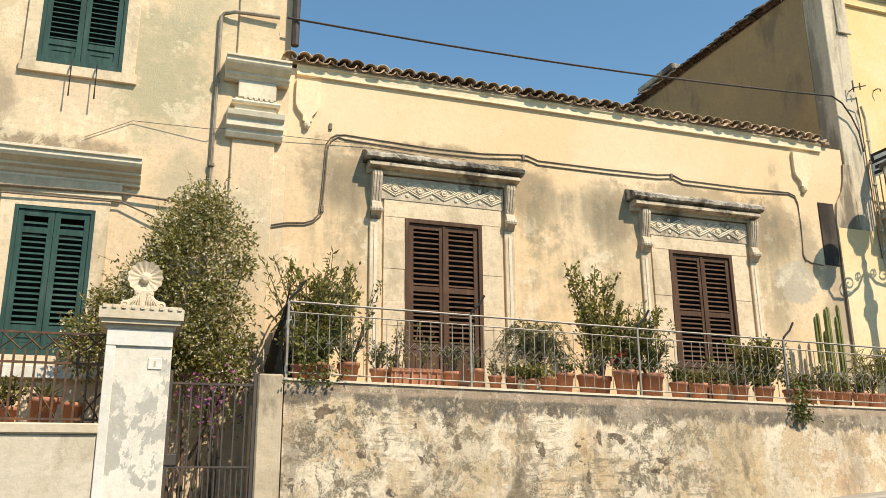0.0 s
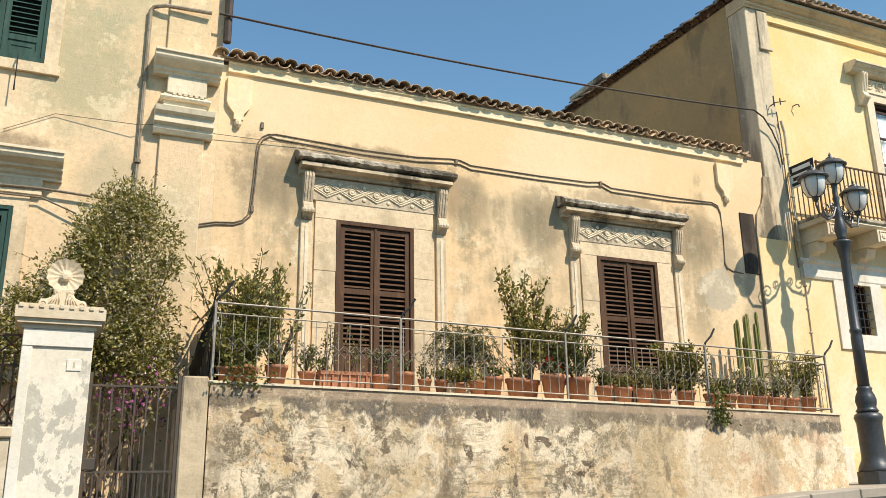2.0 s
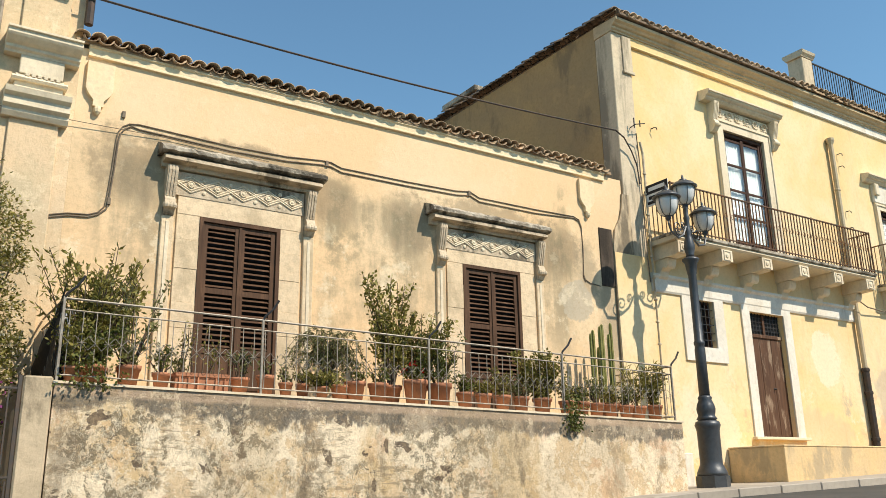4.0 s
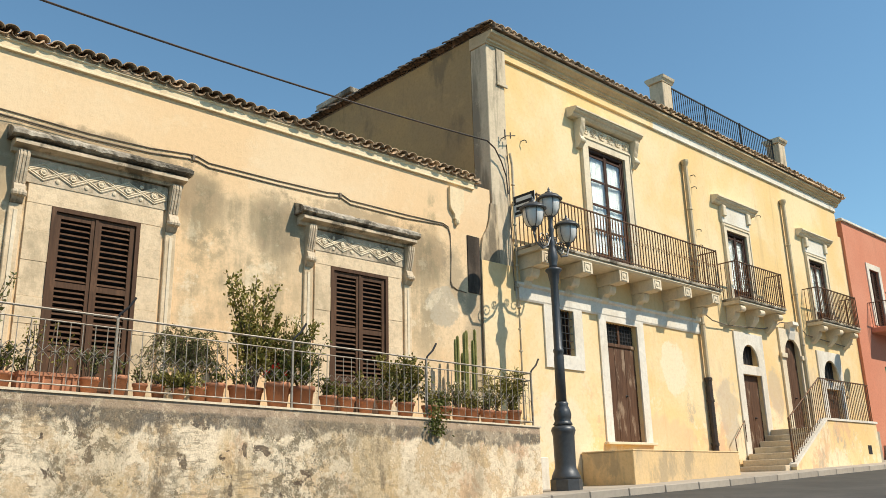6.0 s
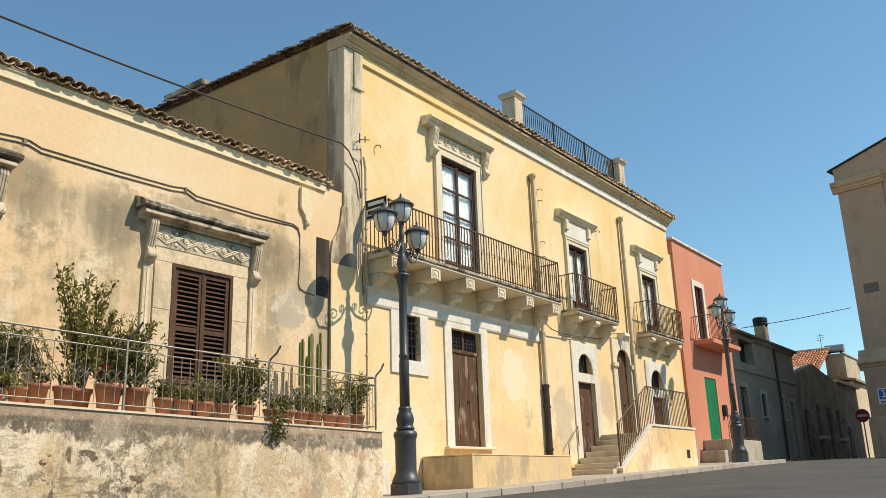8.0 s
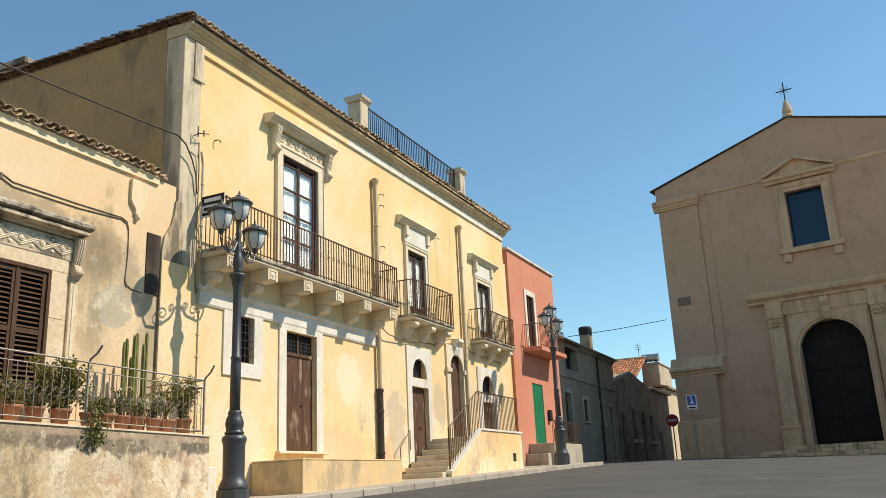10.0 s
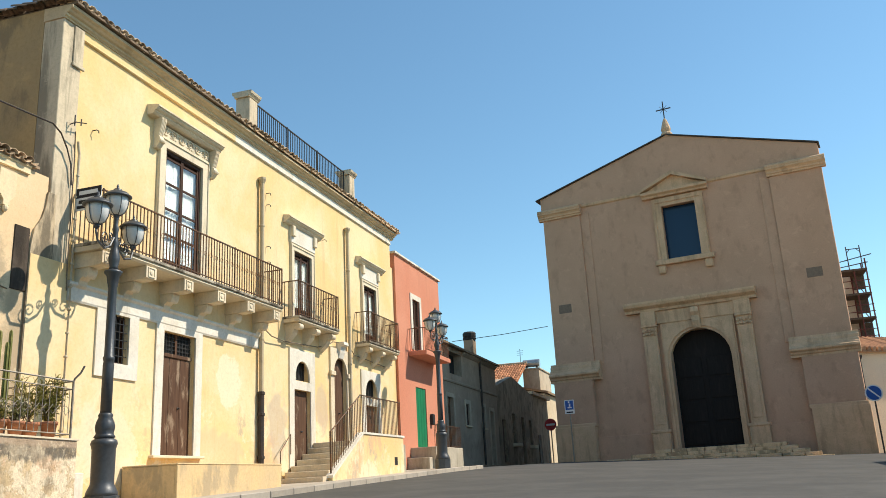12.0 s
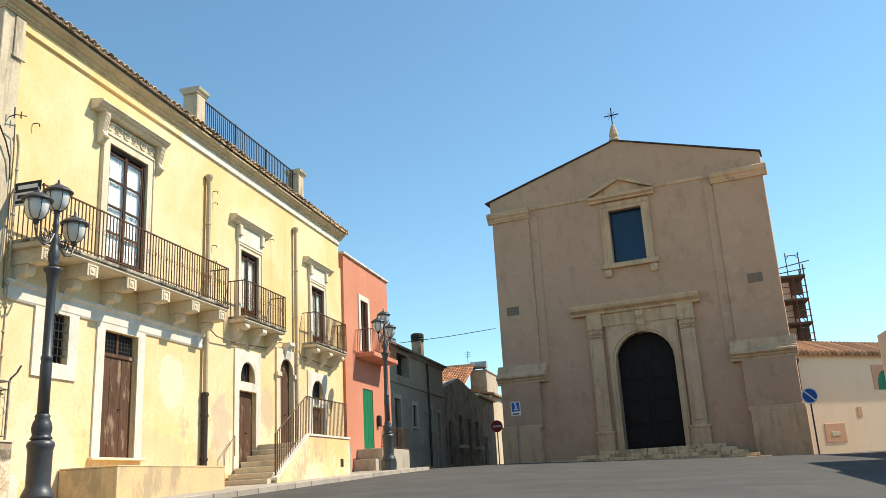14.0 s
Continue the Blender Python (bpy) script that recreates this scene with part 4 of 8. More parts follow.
# ---- palazzo ----
def build_palazzo():
    h = thing("palazzo", "two-storey cream plastered corner house with green louvred shutters", "house")
    L = (-1.72, -0.76, 3.15, 5.08)
    U = (-1.70, -0.62, 7.10, 9.0)
    bm = bmesh.new()
    wall_open(bm, -16, 1.70, FY, 12.0, 0.2, 13.5, [L, U, (-6.6, -5.6, 3.15, 5.08), (-6.6, -5.6, 7.1, 9.0)])
    part("wall", bm, M_PALAZZO, h)
    bm = bmesh.new()
    box(bm, -16, 1.70, 12.0, 20, 0.2, 13.5)
    part("rear_rooms", bm, M_PALAZZO, h)
    part("plinth_course", boxm(-16, 1.68, 11.46, FY + 0.003, 0.2, 2.9, 0.01), M_PALAZZO, h)
    # corner pilaster with its capital
    part("pilaster", boxm(0.92, 1.52, 11.455, FY + 0.003, 0.2, 6.36, 0.01), M_PALAZZO, h)
    moulding("capital", [(FY, 6.34), (11.40, 6.34), (11.36, 6.40), (11.36, 6.44), (11.30, 6.48), (11.30, 6.58), (11.24, 6.62), (11.22, 6.69), (11.28, 6.71), (FY, 6.73)], 0.82, 1.62, M_PALE, h, "moulded limestone pilaster capital")
    part("capital_neck", boxm(0.92, 1.52, 11.38, FY + 0.003, 6.73, 6.95, 0.01), M_PALE, h)
    moulding("astragal", [(FY, 6.84), (11.33, 6.84), (11.31, 6.87), (11.33, 6.90), (FY, 6.90)], 0.88, 1.56, M_PALE, h)
    part("frieze_block", boxm(0.96, 1.50, 11.36, FY + 0.003, 6.95, 7.22, 0.01), M_PALE, h)
    moulding("cornice_block", [(FY, 7.22), (11.36, 7.22), (11.35, 7.25), (11.31, 7.27), (11.31, 7.31), (11.25, 7.34), (11.19, 7.39), (11.17, 7.42), (11.17, 7.47), (11.14, 7.48), (11.14, 7.51), (FY, 7.54)], 0.76, 1.68, M_PALE, h, "projecting limestone cornice block")
    part("upper_pilaster", boxm(0.92, 1.52, 11.455, FY + 0.003, 7.54, 13.5, 0.01), M_PALAZZO, h)
    bt = mesh_of("dentil", boxm(-0.025, 0.025, 11.32, 11.37, 6.905, 6.945, 0.004), M_STONE)
    for i in range(6):
        piece("dentil", bt, h, Matrix.Translation((1.06 + i * 0.075, 0, 0)))
    for dx in (0, -4.9):
        for d, up in ((L, False), (U, True)):
            x0, x1, z0, z1 = d[0] + dx, d[1] + dx, d[2], d[3]
            w = part("window", boxm(x0, x1, 11.64, 11.68, z0, z1), M_INSIDE, h, "closed bottle-green louvred window shutters")
            bm = bmesh.new()
            o = 0.17
            box(bm, x0 - o, x0, 11.45, FY + 0.003, z0, z1 + o)
            box(bm, x1, x1 + o, 11.45, FY + 0.003, z0, z1 + o)
            box(bm, x0, x1, 11.45, FY + 0.003, z1, z1 + o)
            box(bm, x0 - o - 0.03, x1 + o + 0.03, 11.44, FY + 0.003, z0 - 0.14, z0)
            part("window_surround", bm, M_SURROUND, w, "pale stone window surround")
            bm = bmesh.new()
            box(bm, x0 + 0.001, x0 + 0.05, 11.455, 11.6, z0, z1)
            box(bm, x1 - 0.05, x1 - 0.001, 11.455, 11.6, z0, z1)
            box(bm, x0 + 0.05, x1 - 0.05, 11.455, 11.6, z1 - 0.05, z1)
            box(bm, x0 + 0.05, x1 - 0.05, 11.455, 11.6, z0, z0 + 0.07)
            part("window_frame", bm, M_GREEN, w)
            xm = (x0 + x1) / 2
            for a, b in ((x0 + 0.052, xm - 0.003), (xm + 0.003, x1 - 0.052)):
                louvre_leaf_flat(w, a, b, 11.475, z0 + 0.075, z1 - 0.055, M_GREEN, () if up else (z1 - 0.36,), ((z0 + 0.08, z0 + 0.30),))
            if not up:
                moulding("window_hood", [(FY, 5.46), (11.43, 5.46), (11.43, 5.49), (11.39, 5.51), (11.37, 5.55), (11.30, 5.57), (11.30, 5.60), (11.24, 5.63), (11.18, 5.65), (11.15, 5.69), (11.15, 5.74), (11.12, 5.75), (11.12, 5.785), (11.2, 5.80), (FY, 5.84)], x0 - 0.6, x1 + 0.52, M_PALE, w, "long weathered stone window hood")
                part("hood_frieze", boxm(x0 - 0.3, x1 + 0.3, 11.43, FY + 0.004, 5.25, 5.46, 0.008), M_SURROUND, w)
    for x in (-1.25, -0.93):
        bm = bmesh.new()
        tube(bm, [(x, 11.40, 7.14), (x, 11.36, 7.1), (x, 11.36, 6.62)], 0.012, 5)
        part("shutter_stay", bm, M_IRON, h)
    # drainpipes
    bm = bmesh.new()
    tube(bm, [(0.66, 11.455, 3.0), (0.66, 11.455, 8.22), (0.70, 11.45, 8.28), (0.86, 11.40, 8.31), (1.5, 11.37, 8.32)], 0.03, 8)
    for z in (4.5, 5.9, 7.2):
        lathe(bm, [(0.036, -0.03), (0.045, -0.025), (0.045, 0.025), (0.036, 0.03)], (0.66, 11.455, z), 8)
    part("conduit", bm, M_CONDUIT, h, "weathered metal conduit up the wall")
    bm = bmesh.new()
    tube(bm, [(1.74, 11.38, 7.9), (1.76, 11.38, 13.4)], 0.06, 8)
    part("downpipe", bm, M_DARKPIPE, h, "dark iron downpipe")


# ---- yellow house ----
YX0, YX1 = 12.15, 30.1


def rect_frame(bm, x0, x1, z0, z1, w, y0, y1, sill=True):
    box(bm, x0 - w, x0, y0, y1, z0, z1 + w)
    box(bm, x1, x1 + w, y0, y1, z0, z1 + w)
    box(bm, x0, x1, y0, y1, z1, z1 + w)
    if sill:
        box(bm, x0 - w, x1 + w, y0, y1, z0 - w, z0)


def french_door(house, x0, x1, z0, z1, y=11.525):
    d = part("balcony_door", boxm(x0, x1, y + 0.12, y + 0.16, z0, z1), M_INSIDE, house, "glazed dark wood balcony door with lace curtains")
    bm = bmesh.new()
    for a, b in ((x0, x0 + 0.055), (x1 - 0.055, x1)):
        box(bm, a, b, y - 0.015, y + 0.06, z0, z1)
    box(bm, x0 + 0.055, x1 - 0.055, y - 0.015, y + 0.06, z1 - 0.08, z1)
    part("door_frame", bm, M_DARKWOOD, d)
    xm = (x0 + x1) / 2
    for a, b in ((x0 + 0.075, xm - 0.003), (xm + 0.003, x1 - 0.075)):
        bm = bmesh.new()
        box(bm, a, a + 0.045, y, y + 0.045, z0, z1 - 0.085)
        box(bm, b - 0.045, b, y, y + 0.045, z0, z1 - 0.085)
        n = 4 if x1 - x0 > 1.3 else 1
        zs = [z0 + 0.45 + (z1 - 0.60 - z0) * k / n for k in range(n + 1)]
        box(bm, a + 0.06, b - 0.06, y + 0.01, y + 0.035, z0, z0 + 0.42)
        for z in zs:
            box(bm, a + 0.06, b - 0.06, y + 0.004, y + 0.041, z - 0.05, z)
        leaf = part("door_leaf", bm, M_DARKWOOD, d)
        for za, zb in zip(zs, zs[1:]):
            g = part("pane", boxm(a + 0.06, b - 0.06, y + 0.018, y + 0.024, za, zb - 0.05), M_GLASS, leaf)
            g.visible_shadow = False
    bm = bmesh.new()
    n = 24
    pts = [(x0 + 0.1 + (x1 - x0 - 0.2) * i / n, y + 0.075 + 0.012 * (i % 2)) for i in range(n + 1)]
    for p, q in zip(pts, pts[1:]):
        quad(bm, (*p, z0 + 0.5), (*q, z0 + 0.5), (*q, z1 - 0.1), (*p, z1 - 0.1))
    part("curtain", bm, M_CURTAIN, d, "white lace curtain")
    return d


def balcony(house, x0, x1, yf, zb, zt, n_corb, panel=True):
    b = part("balcony", boxm(x0, x1, yf, FY, zb, zb + 0.07, 0.012), M_STONE_DARK, house, "stone balcony with a rusty iron railing")
    moulding("slab_edge", [(FY, zb), (yf + 0.05, zb), (yf + 0.03, zb - 0.05), (yf + 0.08, zb - 0.09), (FY, zb - 0.10)], x0 + 0.02, x1 - 0.02, M_PALE, b)
    iron_rail(b, x0 + 0.03, x1 - 0.03, yf + 0.04, zb + 0.07, zt, M_RUST, 0.115, 0.0095)
    iron_rail_y(b, x0 + 0.03, yf + 0.06, FY, zb + 0.07, zt, M_RUST)
    iron_rail_y(b, x1 - 0.03, yf + 0.06, FY, zb + 0.07, zt, M_RUST)
    n = max(1, round((x1 - x0) / 2.6))
    post = mesh_of("railing_post", boxm(-0.014, 0.014, yf + 0.026, yf + 0.054, zb + 0.07, zt + 0.03), M_RUST)
    for i in range(n + 1):
        piece("railing_post", post, b, Matrix.Translation((x0 + 0.03 + (x1 - x0 - 0.06) * i / n, 0, 0)))
    # a running row of small rings at mid height
    bm = bmesh.new()
    tube(bm, [(0.055 * math.cos(a), yf + 0.04, zb + 0.66 + 0.055 * math.sin(a)) for a in [math.pi * j / 4 for j in range(9)]], 0.006, 4)
    ring = mesh_of("ring", bm, M_RUST)
    for i in range(int((x1 - x0 - 0.1) / 0.23)):
        piece("ring", ring, b, Matrix.Translation((x0 + 0.10 + i * 0.23, 0, 0)))
    for i in range(n_corb):
        x = x0 + 0.28 + (x1 - x0 - 0.56) * i / max(1, n_corb - 1)
        corbel(b, x, yf, zb - 0.10)
    return b


def corbel(parent, x, yf, zt, w=0.24):
    """A long stone beam with a carved square end, over a wall scroll; the short balconies have plain curled scrolls."""
    d = FY - yf
    bm = bmesh.new()
    if d > 0.65:
        w = 0.31
        prism(bm, [(FY, zt), (yf + 0.08, zt), (yf + 0.08, zt - 0.24), (yf + 0.12, zt - 0.27), (FY, zt - 0.29)], x - w / 2, x + w / 2)
        box(bm, x - w / 2 - 0.015, x + w / 2 + 0.015, yf + 0.05, yf + 0.08, zt - 0.25, zt - 0.004)
        rect_frame(bm, x - 0.09, x + 0.09, zt - 0.21, zt - 0.04, 0.02, yf + 0.035, yf + 0.05, True)
        lathe_y(bm, [(0.06, 0.0), (0.05, 0.015), (0.015, 0.02)], (x, yf + 0.05, zt - 0.125), 8)
        s = [(FY, zt - 0.29)]
        for i in range(9):
            a = math.pi * i / 8
            s.append((FY - 0.38 * d - 0.10 * d * math.cos(a * 0.9), zt - 0.29 - 0.10 * math.sin(a) - 0.02 * i))
        s += [(FY - 0.16 * d, zt - 0.52), (FY - 0.14 * d, zt - 0.62), (FY - 0.05 * d, zt - 0.68), (FY, zt - 0.70)]
        prism(bm, s, x - 0.12, x + 0.12)
    else:
        w = 0.26
        s = [(FY, zt), (yf + 0.12, zt)]
        for i in range(9):
            a = math.pi * i / 8
            s.append((yf + 0.16 - 0.09 * math.sin(a), zt - 0.10 + 0.09 * math.cos(a)))
        s += [(yf + 0.26, zt - 0.18), (yf + 0.30, zt - 0.30), (yf + 0.40, zt - 0.42), (FY - 0.03, zt - 0.52), (FY, zt - 0.54)]
        prism(bm, s, x - w / 2, x + w / 2)
    return part("corbel", bm, M_PALE, parent)


def arched_panel(bm, x0, x1, z0, z1, spring, yf, yb, ox0, ox1, oz1):
    """A slab ox0..ox1 up to oz1 with an arch-headed opening x0..x1."""
    cx, r = (x0 + x1) / 2, (x1 - x0) / 2
    inner = [(x0, z0)] + [(cx - r * math.cos(math.pi * i / 12), spring + (z1 - spring) * math.sin(math.pi * i / 12)) for i in range(13)] + [(x1, z0)]
    outer = [(ox0, z0)] + [(ox0 + (ox1 - ox0) * i / 12, oz1) if 0 < i < 12 else ((ox0, oz1) if i == 0 else (ox1, oz1)) for i in range(13)] + [(ox1, z0)]
    n = len(inner)
    for a, b in zip(range(n - 1), range(1, n)):
        for y, flip in ((yf, False), (yb, True)):
            q = [(inner[a][0], y, inner[a][1]), (inner[b][0], y, inner[b][1]), (outer[b][0], y, outer[b][1]), (outer[a][0], y, outer[a][1])]
            bm.faces.new([bm.verts.new(p) for p in (q if flip else q[::-1])])
        quad(bm, (inner[a][0], yf, inner[a][1]), (inner[b][0], yf, inner[b][1]), (inner[b][0], yb, inner[b][1]), (inner[a][0], yb, inner[a][1]))
        quad(bm, (outer[a][0], yb, outer[a][1]), (outer[b][0], yb, outer[b][1]), (outer[b][0], yf, outer[b][1]), (outer[a][0], yf, outer[a][1]))
    bmesh.ops.remove_doubles(bm, verts=bm.verts[:], dist=1e-5)
    bmesh.ops.recalc_face_normals(bm, faces=bm.faces[:])


def plank_door(house, x0, x1, z0, z1, y=11.72, transom=0.0, planks=3, label="weathered brown plank door"):
    d = part("door", boxm(x0, x1, y + 0.03, y + 0.07, z0, z1), M_DOOR, house, label)
    top = z1 - transom
    w = (x1 - x0) / planks
    for i in range(planks):
        part("plank", boxm(x0 + i * w + 0.004, x0 + (i + 1) * w - 0.004, y, y + 0.03, z0 + 0.01, top - 0.01, 0.006), M_DOOR, d)
    if transom:
        part("transom_rail", boxm(x0, x1, y - 0.03, y + 0.02, top - 0.03, top + 0.05, 0.008), M_DOOR, d)
        xm = (x0 + x1) / 2
        part("transom_post", boxm(xm - 0.035, xm + 0.035, y - 0.02, y + 0.02, top + 0.05, z1), M_DOOR, d)
        bm = bmesh.new()
        box(bm, x0 + 0.02, x1 - 0.02, y + 0.022, y + 0.029, top + 0.05, z1 - 0.02)
        part("transom_dark", bm, M_INSIDE, d)
        bm = bmesh.new()
        for a, b in ((x0 + 0.03, xm - 0.04), (xm + 0.04, x1 - 0.03)):
            for i in range(1, 5):
                xx = a + (b - a) * i / 5
                box(bm, xx - 0.008, xx + 0.008, y - 0.012, y + 0.004, top + 0.05, z1)
            for i in range(1, 5):
                zz = top + 0.05 + (z1 - top - 0.05) * i / 5
                box(bm, a, b, y - 0.010, y + 0.002, zz - 0.007, zz + 0.007)
        part("transom_grille", bm, M_IRON, d)
    bm = bmesh.new()
    lathe_y(bm, [(0.03, 0), (0.03, 0.012), (0.012, 0.02), (0.02, 0.05), (0.008, 0.06)], (x0 + 0.62 * (x1 - x0), y, z0 + 1.05), 8)
    part("door_knob", bm, M_IRON, d)
    return d


def carved_frieze(parent, x0, x1, z0, z1, y):
    """Leaf scrolls in low relief."""
    bm = bmesh.new()
    zc = (z0 + z1) / 2
    n = 6
    for i in range(n):
        cx = x0 + (x1 - x0) * (i + 0.5) / n
        s = 1 if i % 2 else -1
        pts = []
        for j in range(15):
            a = j / 14 * 2.6 * math.pi
            r = 0.115 * (1 - 0.72 * j / 14)
            pts.append((cx + r * math.cos(a) * 1.15, y, zc + s * r * math.sin(a)))
        tube(bm, pts, 0.022, 5, 0.014)
        for k in range(3):
            lathe_y(bm, [(0.01, 0), (0.034, 0.012), (0.012, 0.03)], (cx + (k - 1) * 0.09, y + 0.02, zc - s * 0.10), 6)
    box(bm, x0, x1, y + 0.015, y + 0.05, z0, z1)
    return part("carved_frieze", bm, M_PALE, parent, "carved limestone frieze of leaf scrolls")


def build_yellow_house():
    h = thing("yellow_house", "two-storey yellow plastered house with stone-framed balcony doors", "house")
    op = [(15.60, 17.10, 6.42, 9.52), (21.95, 23.1, 6.42, 8.60), (27.25, 28.4, 6.42, 8.62),
          (13.92, 14.62, 4.30, 5.30), (15.80, 17.02, 2.50, 5.22), (21.95, 23.0, 2.22, 4.45), (22.02, 22.92, 4.72, 5.30),
          (24.62, 25.62, 2.9, 5.72), (27.2, 28.3, 2.9, 4.35), (27.2, 28.3, 4.62, 5.28)]
    bm = bmesh.new()
    wall_open(bm, YX0 + 0.55, YX1, FY, 11.95, 0.6, 11.05, op)
    part("wall", bm, M_YELLOW, h)
    part("corner_pier", boxm(YX0, YX0 + 0.55, 11.46, 11.95, 0.6, 11.05, 0.012), M_GREYSTONE, h, "weathered grey stone corner pier")
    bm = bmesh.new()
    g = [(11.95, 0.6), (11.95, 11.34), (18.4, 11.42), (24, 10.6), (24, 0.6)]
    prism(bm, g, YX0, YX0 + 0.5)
    # the side's shade is painted into this wall's darker colour
    part("gable_wall", bm, M_GABLE, h, "ochre gable wall with its shade put into the colour")
    bm = bmesh.new()
    box(bm, YX0 + 0.5, YX1, 11.95, 24, 0.6, 10.55)
    part("rear_rooms", bm, M_YELLOW, h)
    # cornice in its two lengths and the frieze band
    band = [(FY + 0.003, 10.82), (11.46, 10.82), (11.44, 10.84), (11.455, 10.87), (11.455, 11.05), (FY + 0.003, 11.05)]
    moulding("frieze_band", band, YX0 + 0.55, 18.6, M_YELLOW, h, "yellow frieze band below the cornice")
    moulding("frieze_band", band, 18.604, YX1, M_WHITE, h, "white frieze band below the cornice")
    moulding("cornice", [(11.95, 11.05), (11.43, 11.05), (11.43, 11.08), (11.39, 11.10), (11.39, 11.15), (11.34, 11.17), (11.31, 11.21), (11.25, 11.24), (11.25, 11.30), (11.95, 11.34)], YX0 - 0.02, YX1 + 0.2, M_CORNICE, h, "grey moulded stone cornice")
    part("corner_panel", boxm(YX0 + 0.30, YX0 + 0.58, 11.43, 11.462, 10.20, 11.03, 0.01), M_GREYSTONE, h)
    part("corner_panel_foot", boxm(YX0 + 0.28, YX0 + 0.62, 11.41, 11.462, 10.12, 10.20, 0.012), M_GREYSTONE, h)
    # slab in the dark tile too, so the gable edge reads as shaded
    roof = moulding("roof", [(11.18, 11.33), (18.4, 11.40), (24, 10.65), (24, 10.75), (18.4, 11.52), (11.18, 11.38)], YX0 + 0.04, 18.6, M_DARKTILE, h)
    tiled_eave(roof, YX0 - 0.05, 18.6, 11.18, 11.38, 0.04, rows=1, rng=random.Random(8))
    roof2 = moulding("roof", [(11.18, 11.33), (18.4, 11.40), (24, 10.65), (24, 10.75), (18.4, 11.52), (11.18, 11.38)], 26.9, YX1 + 0.35, M_TILE, h)
    tiled_eave(roof2, 26.9, YX1 + 0.45, 11.18, 11.38, 0.04, rows=1, rng=random.Random(9))
    rng = random.Random(3)
    for i in range(27):
        y = 11.2 + i * 0.27
        z = 11.36 + (y - 11.2) * 0.0195
        for dx in (-0.05, 0.16):
            piece("roof_tile", VERGE, roof, pose(YX0 + dx + rng.uniform(-0.015, 0.015), y, z + 0.03 + rng.uniform(-0.012, 0.012), 11 + rng.uniform(-3, 3), 0, rng.uniform(-4, 4)))
    # roof terrace: parapet, two piers, iron railing
    part("parapet", boxm(18.6, 26.9, 11.4, 11.7, 11.3, 11.5, 0.01), M_WHITE, h)
    t2 = moulding("parapet_tiles", [(11.2, 11.33), (11.6, 11.47), (11.6, 11.52), (11.2, 11.38)], 18.6, 26.9, M_TILE, h)
    tiled_eave(t2, 18.6, 26.9, 11.18, 11.37, 0.30, rows=1, rng=random.Random(11))
    for x in (19.22, 26.10):
        p = part("roof_pier", boxm(x, x + 0.44, 11.4, 11.84, 11.1, 12.44, 0.015), M_GREYSTONE, h, "square plastered roof pier")
        moulding("pier_cap", [(11.385, 12.44), (11.86, 12.44), (11.88, 12.49), (11.92, 12.53), (11.94, 12.60), (11.92, 12.62), (11.32, 12.62), (11.30, 12.60), (11.32, 12.53), (11.36, 12.49)], x - 0.06, x + 0.50, M_GREYSTONE, p)
    fr = part("terrace_railing", boxm(19.66, 26.10, 11.58, 11.62, 12.52, 12.55), M_IRON, h, "blue-black iron roof terrace railing")
    bar = mesh_of("bar", boxm(-0.009, 0.009, 11.591, 11.609, 11.4, 12.53), M_IRON)
    for i in range(52):
        piece("bar", bar, fr, Matrix.Translation((19.76 + i * 0.12, 0, 0)))
    for i in range(4):
        part("railing_post", boxm(19.68 + i * 2.11, 19.72 + i * 2.11, 11.58, 11.62, 11.3, 12.58), M_IRON, fr)
    # balcony doors with stone frames and hoods
    for (x0, x1, z0, z1), big in ((op[0], True), (op[1], False), (op[2], False)):
        french_door(h, x0 + 0.01, x1 - 0.01, z0, z1 - 0.005)
        bm = bmesh.new()
        w = 0.26 if big else 0.20
        rect_frame(bm, x0, x1, z0, z1, w, 11.44, FY + 0.004, False)
        fr = part("door_surround", bm, M_PALE, h, "pale moulded stone surround")
        bm = bmesh.new()
        rect_frame(bm, x0 - w + 0.05, x1 + w - 0.05, z0, z1 + w - 0.08, 0.04, 11.415, 11.445, False)
        part("surround_fillet", bm, M_PALE, fr)
        zt = 10.30 if big else 9.53
        yh = 11.17 if big else 11.25
        a, b = x0 - (0.70 if big else 0.60), x1 + (0.55 if big else 0.60)
        moulding("window_hood", [(FY, zt + 0.04), (yh + 0.05, zt), (yh, zt - 0.02), (yh, zt - 0.055), (yh + 0.03, zt - 0.065), (yh + 0.035, zt - 0.09), (yh + 0.07, zt - 0.12), (yh + 0.11, zt - 0.135), (yh + 0.115, zt - 0.165), (yh + 0.17, zt - 0.21), (FY, zt - 0.22)], a, b, M_PALE, fr, "projecting stone hood")
        if big:
            for xx in (x0 - 0.36, x1 + 0.36):
                scroll_bracket(fr, xx, zt - 0.21, 0.72, 0.16, 11.27)
            carved_frieze(fr, x0 - 0.24, x1 + 0.24, z1 + 0.27, zt - 0.25, 11.44)
        else:
            part("frieze_block", boxm(x0 - 0.22, x1 + 0.22, 11.42, FY + 0.005, z1 + 0.2, zt - 0.22, 0.01), M_WHITE, fr)
            for xx in (x0 - 0.14, x1 + 0.14):
                part("bracket", boxm(xx - 0.09, xx + 0.09, 11.34, 11.43, zt - 0.55, zt - 0.22, 0.02), M_PALE, fr)
    balcony(h, 12.8, 20.05, 10.78, 6.38, 7.48, 6)
    balcony(h, 21.3, 24.05, 10.95, 6.38, 7.48, 3)
    balcony(h, 26.5, 29.4, 10.95, 6.38, 7.48, 3)
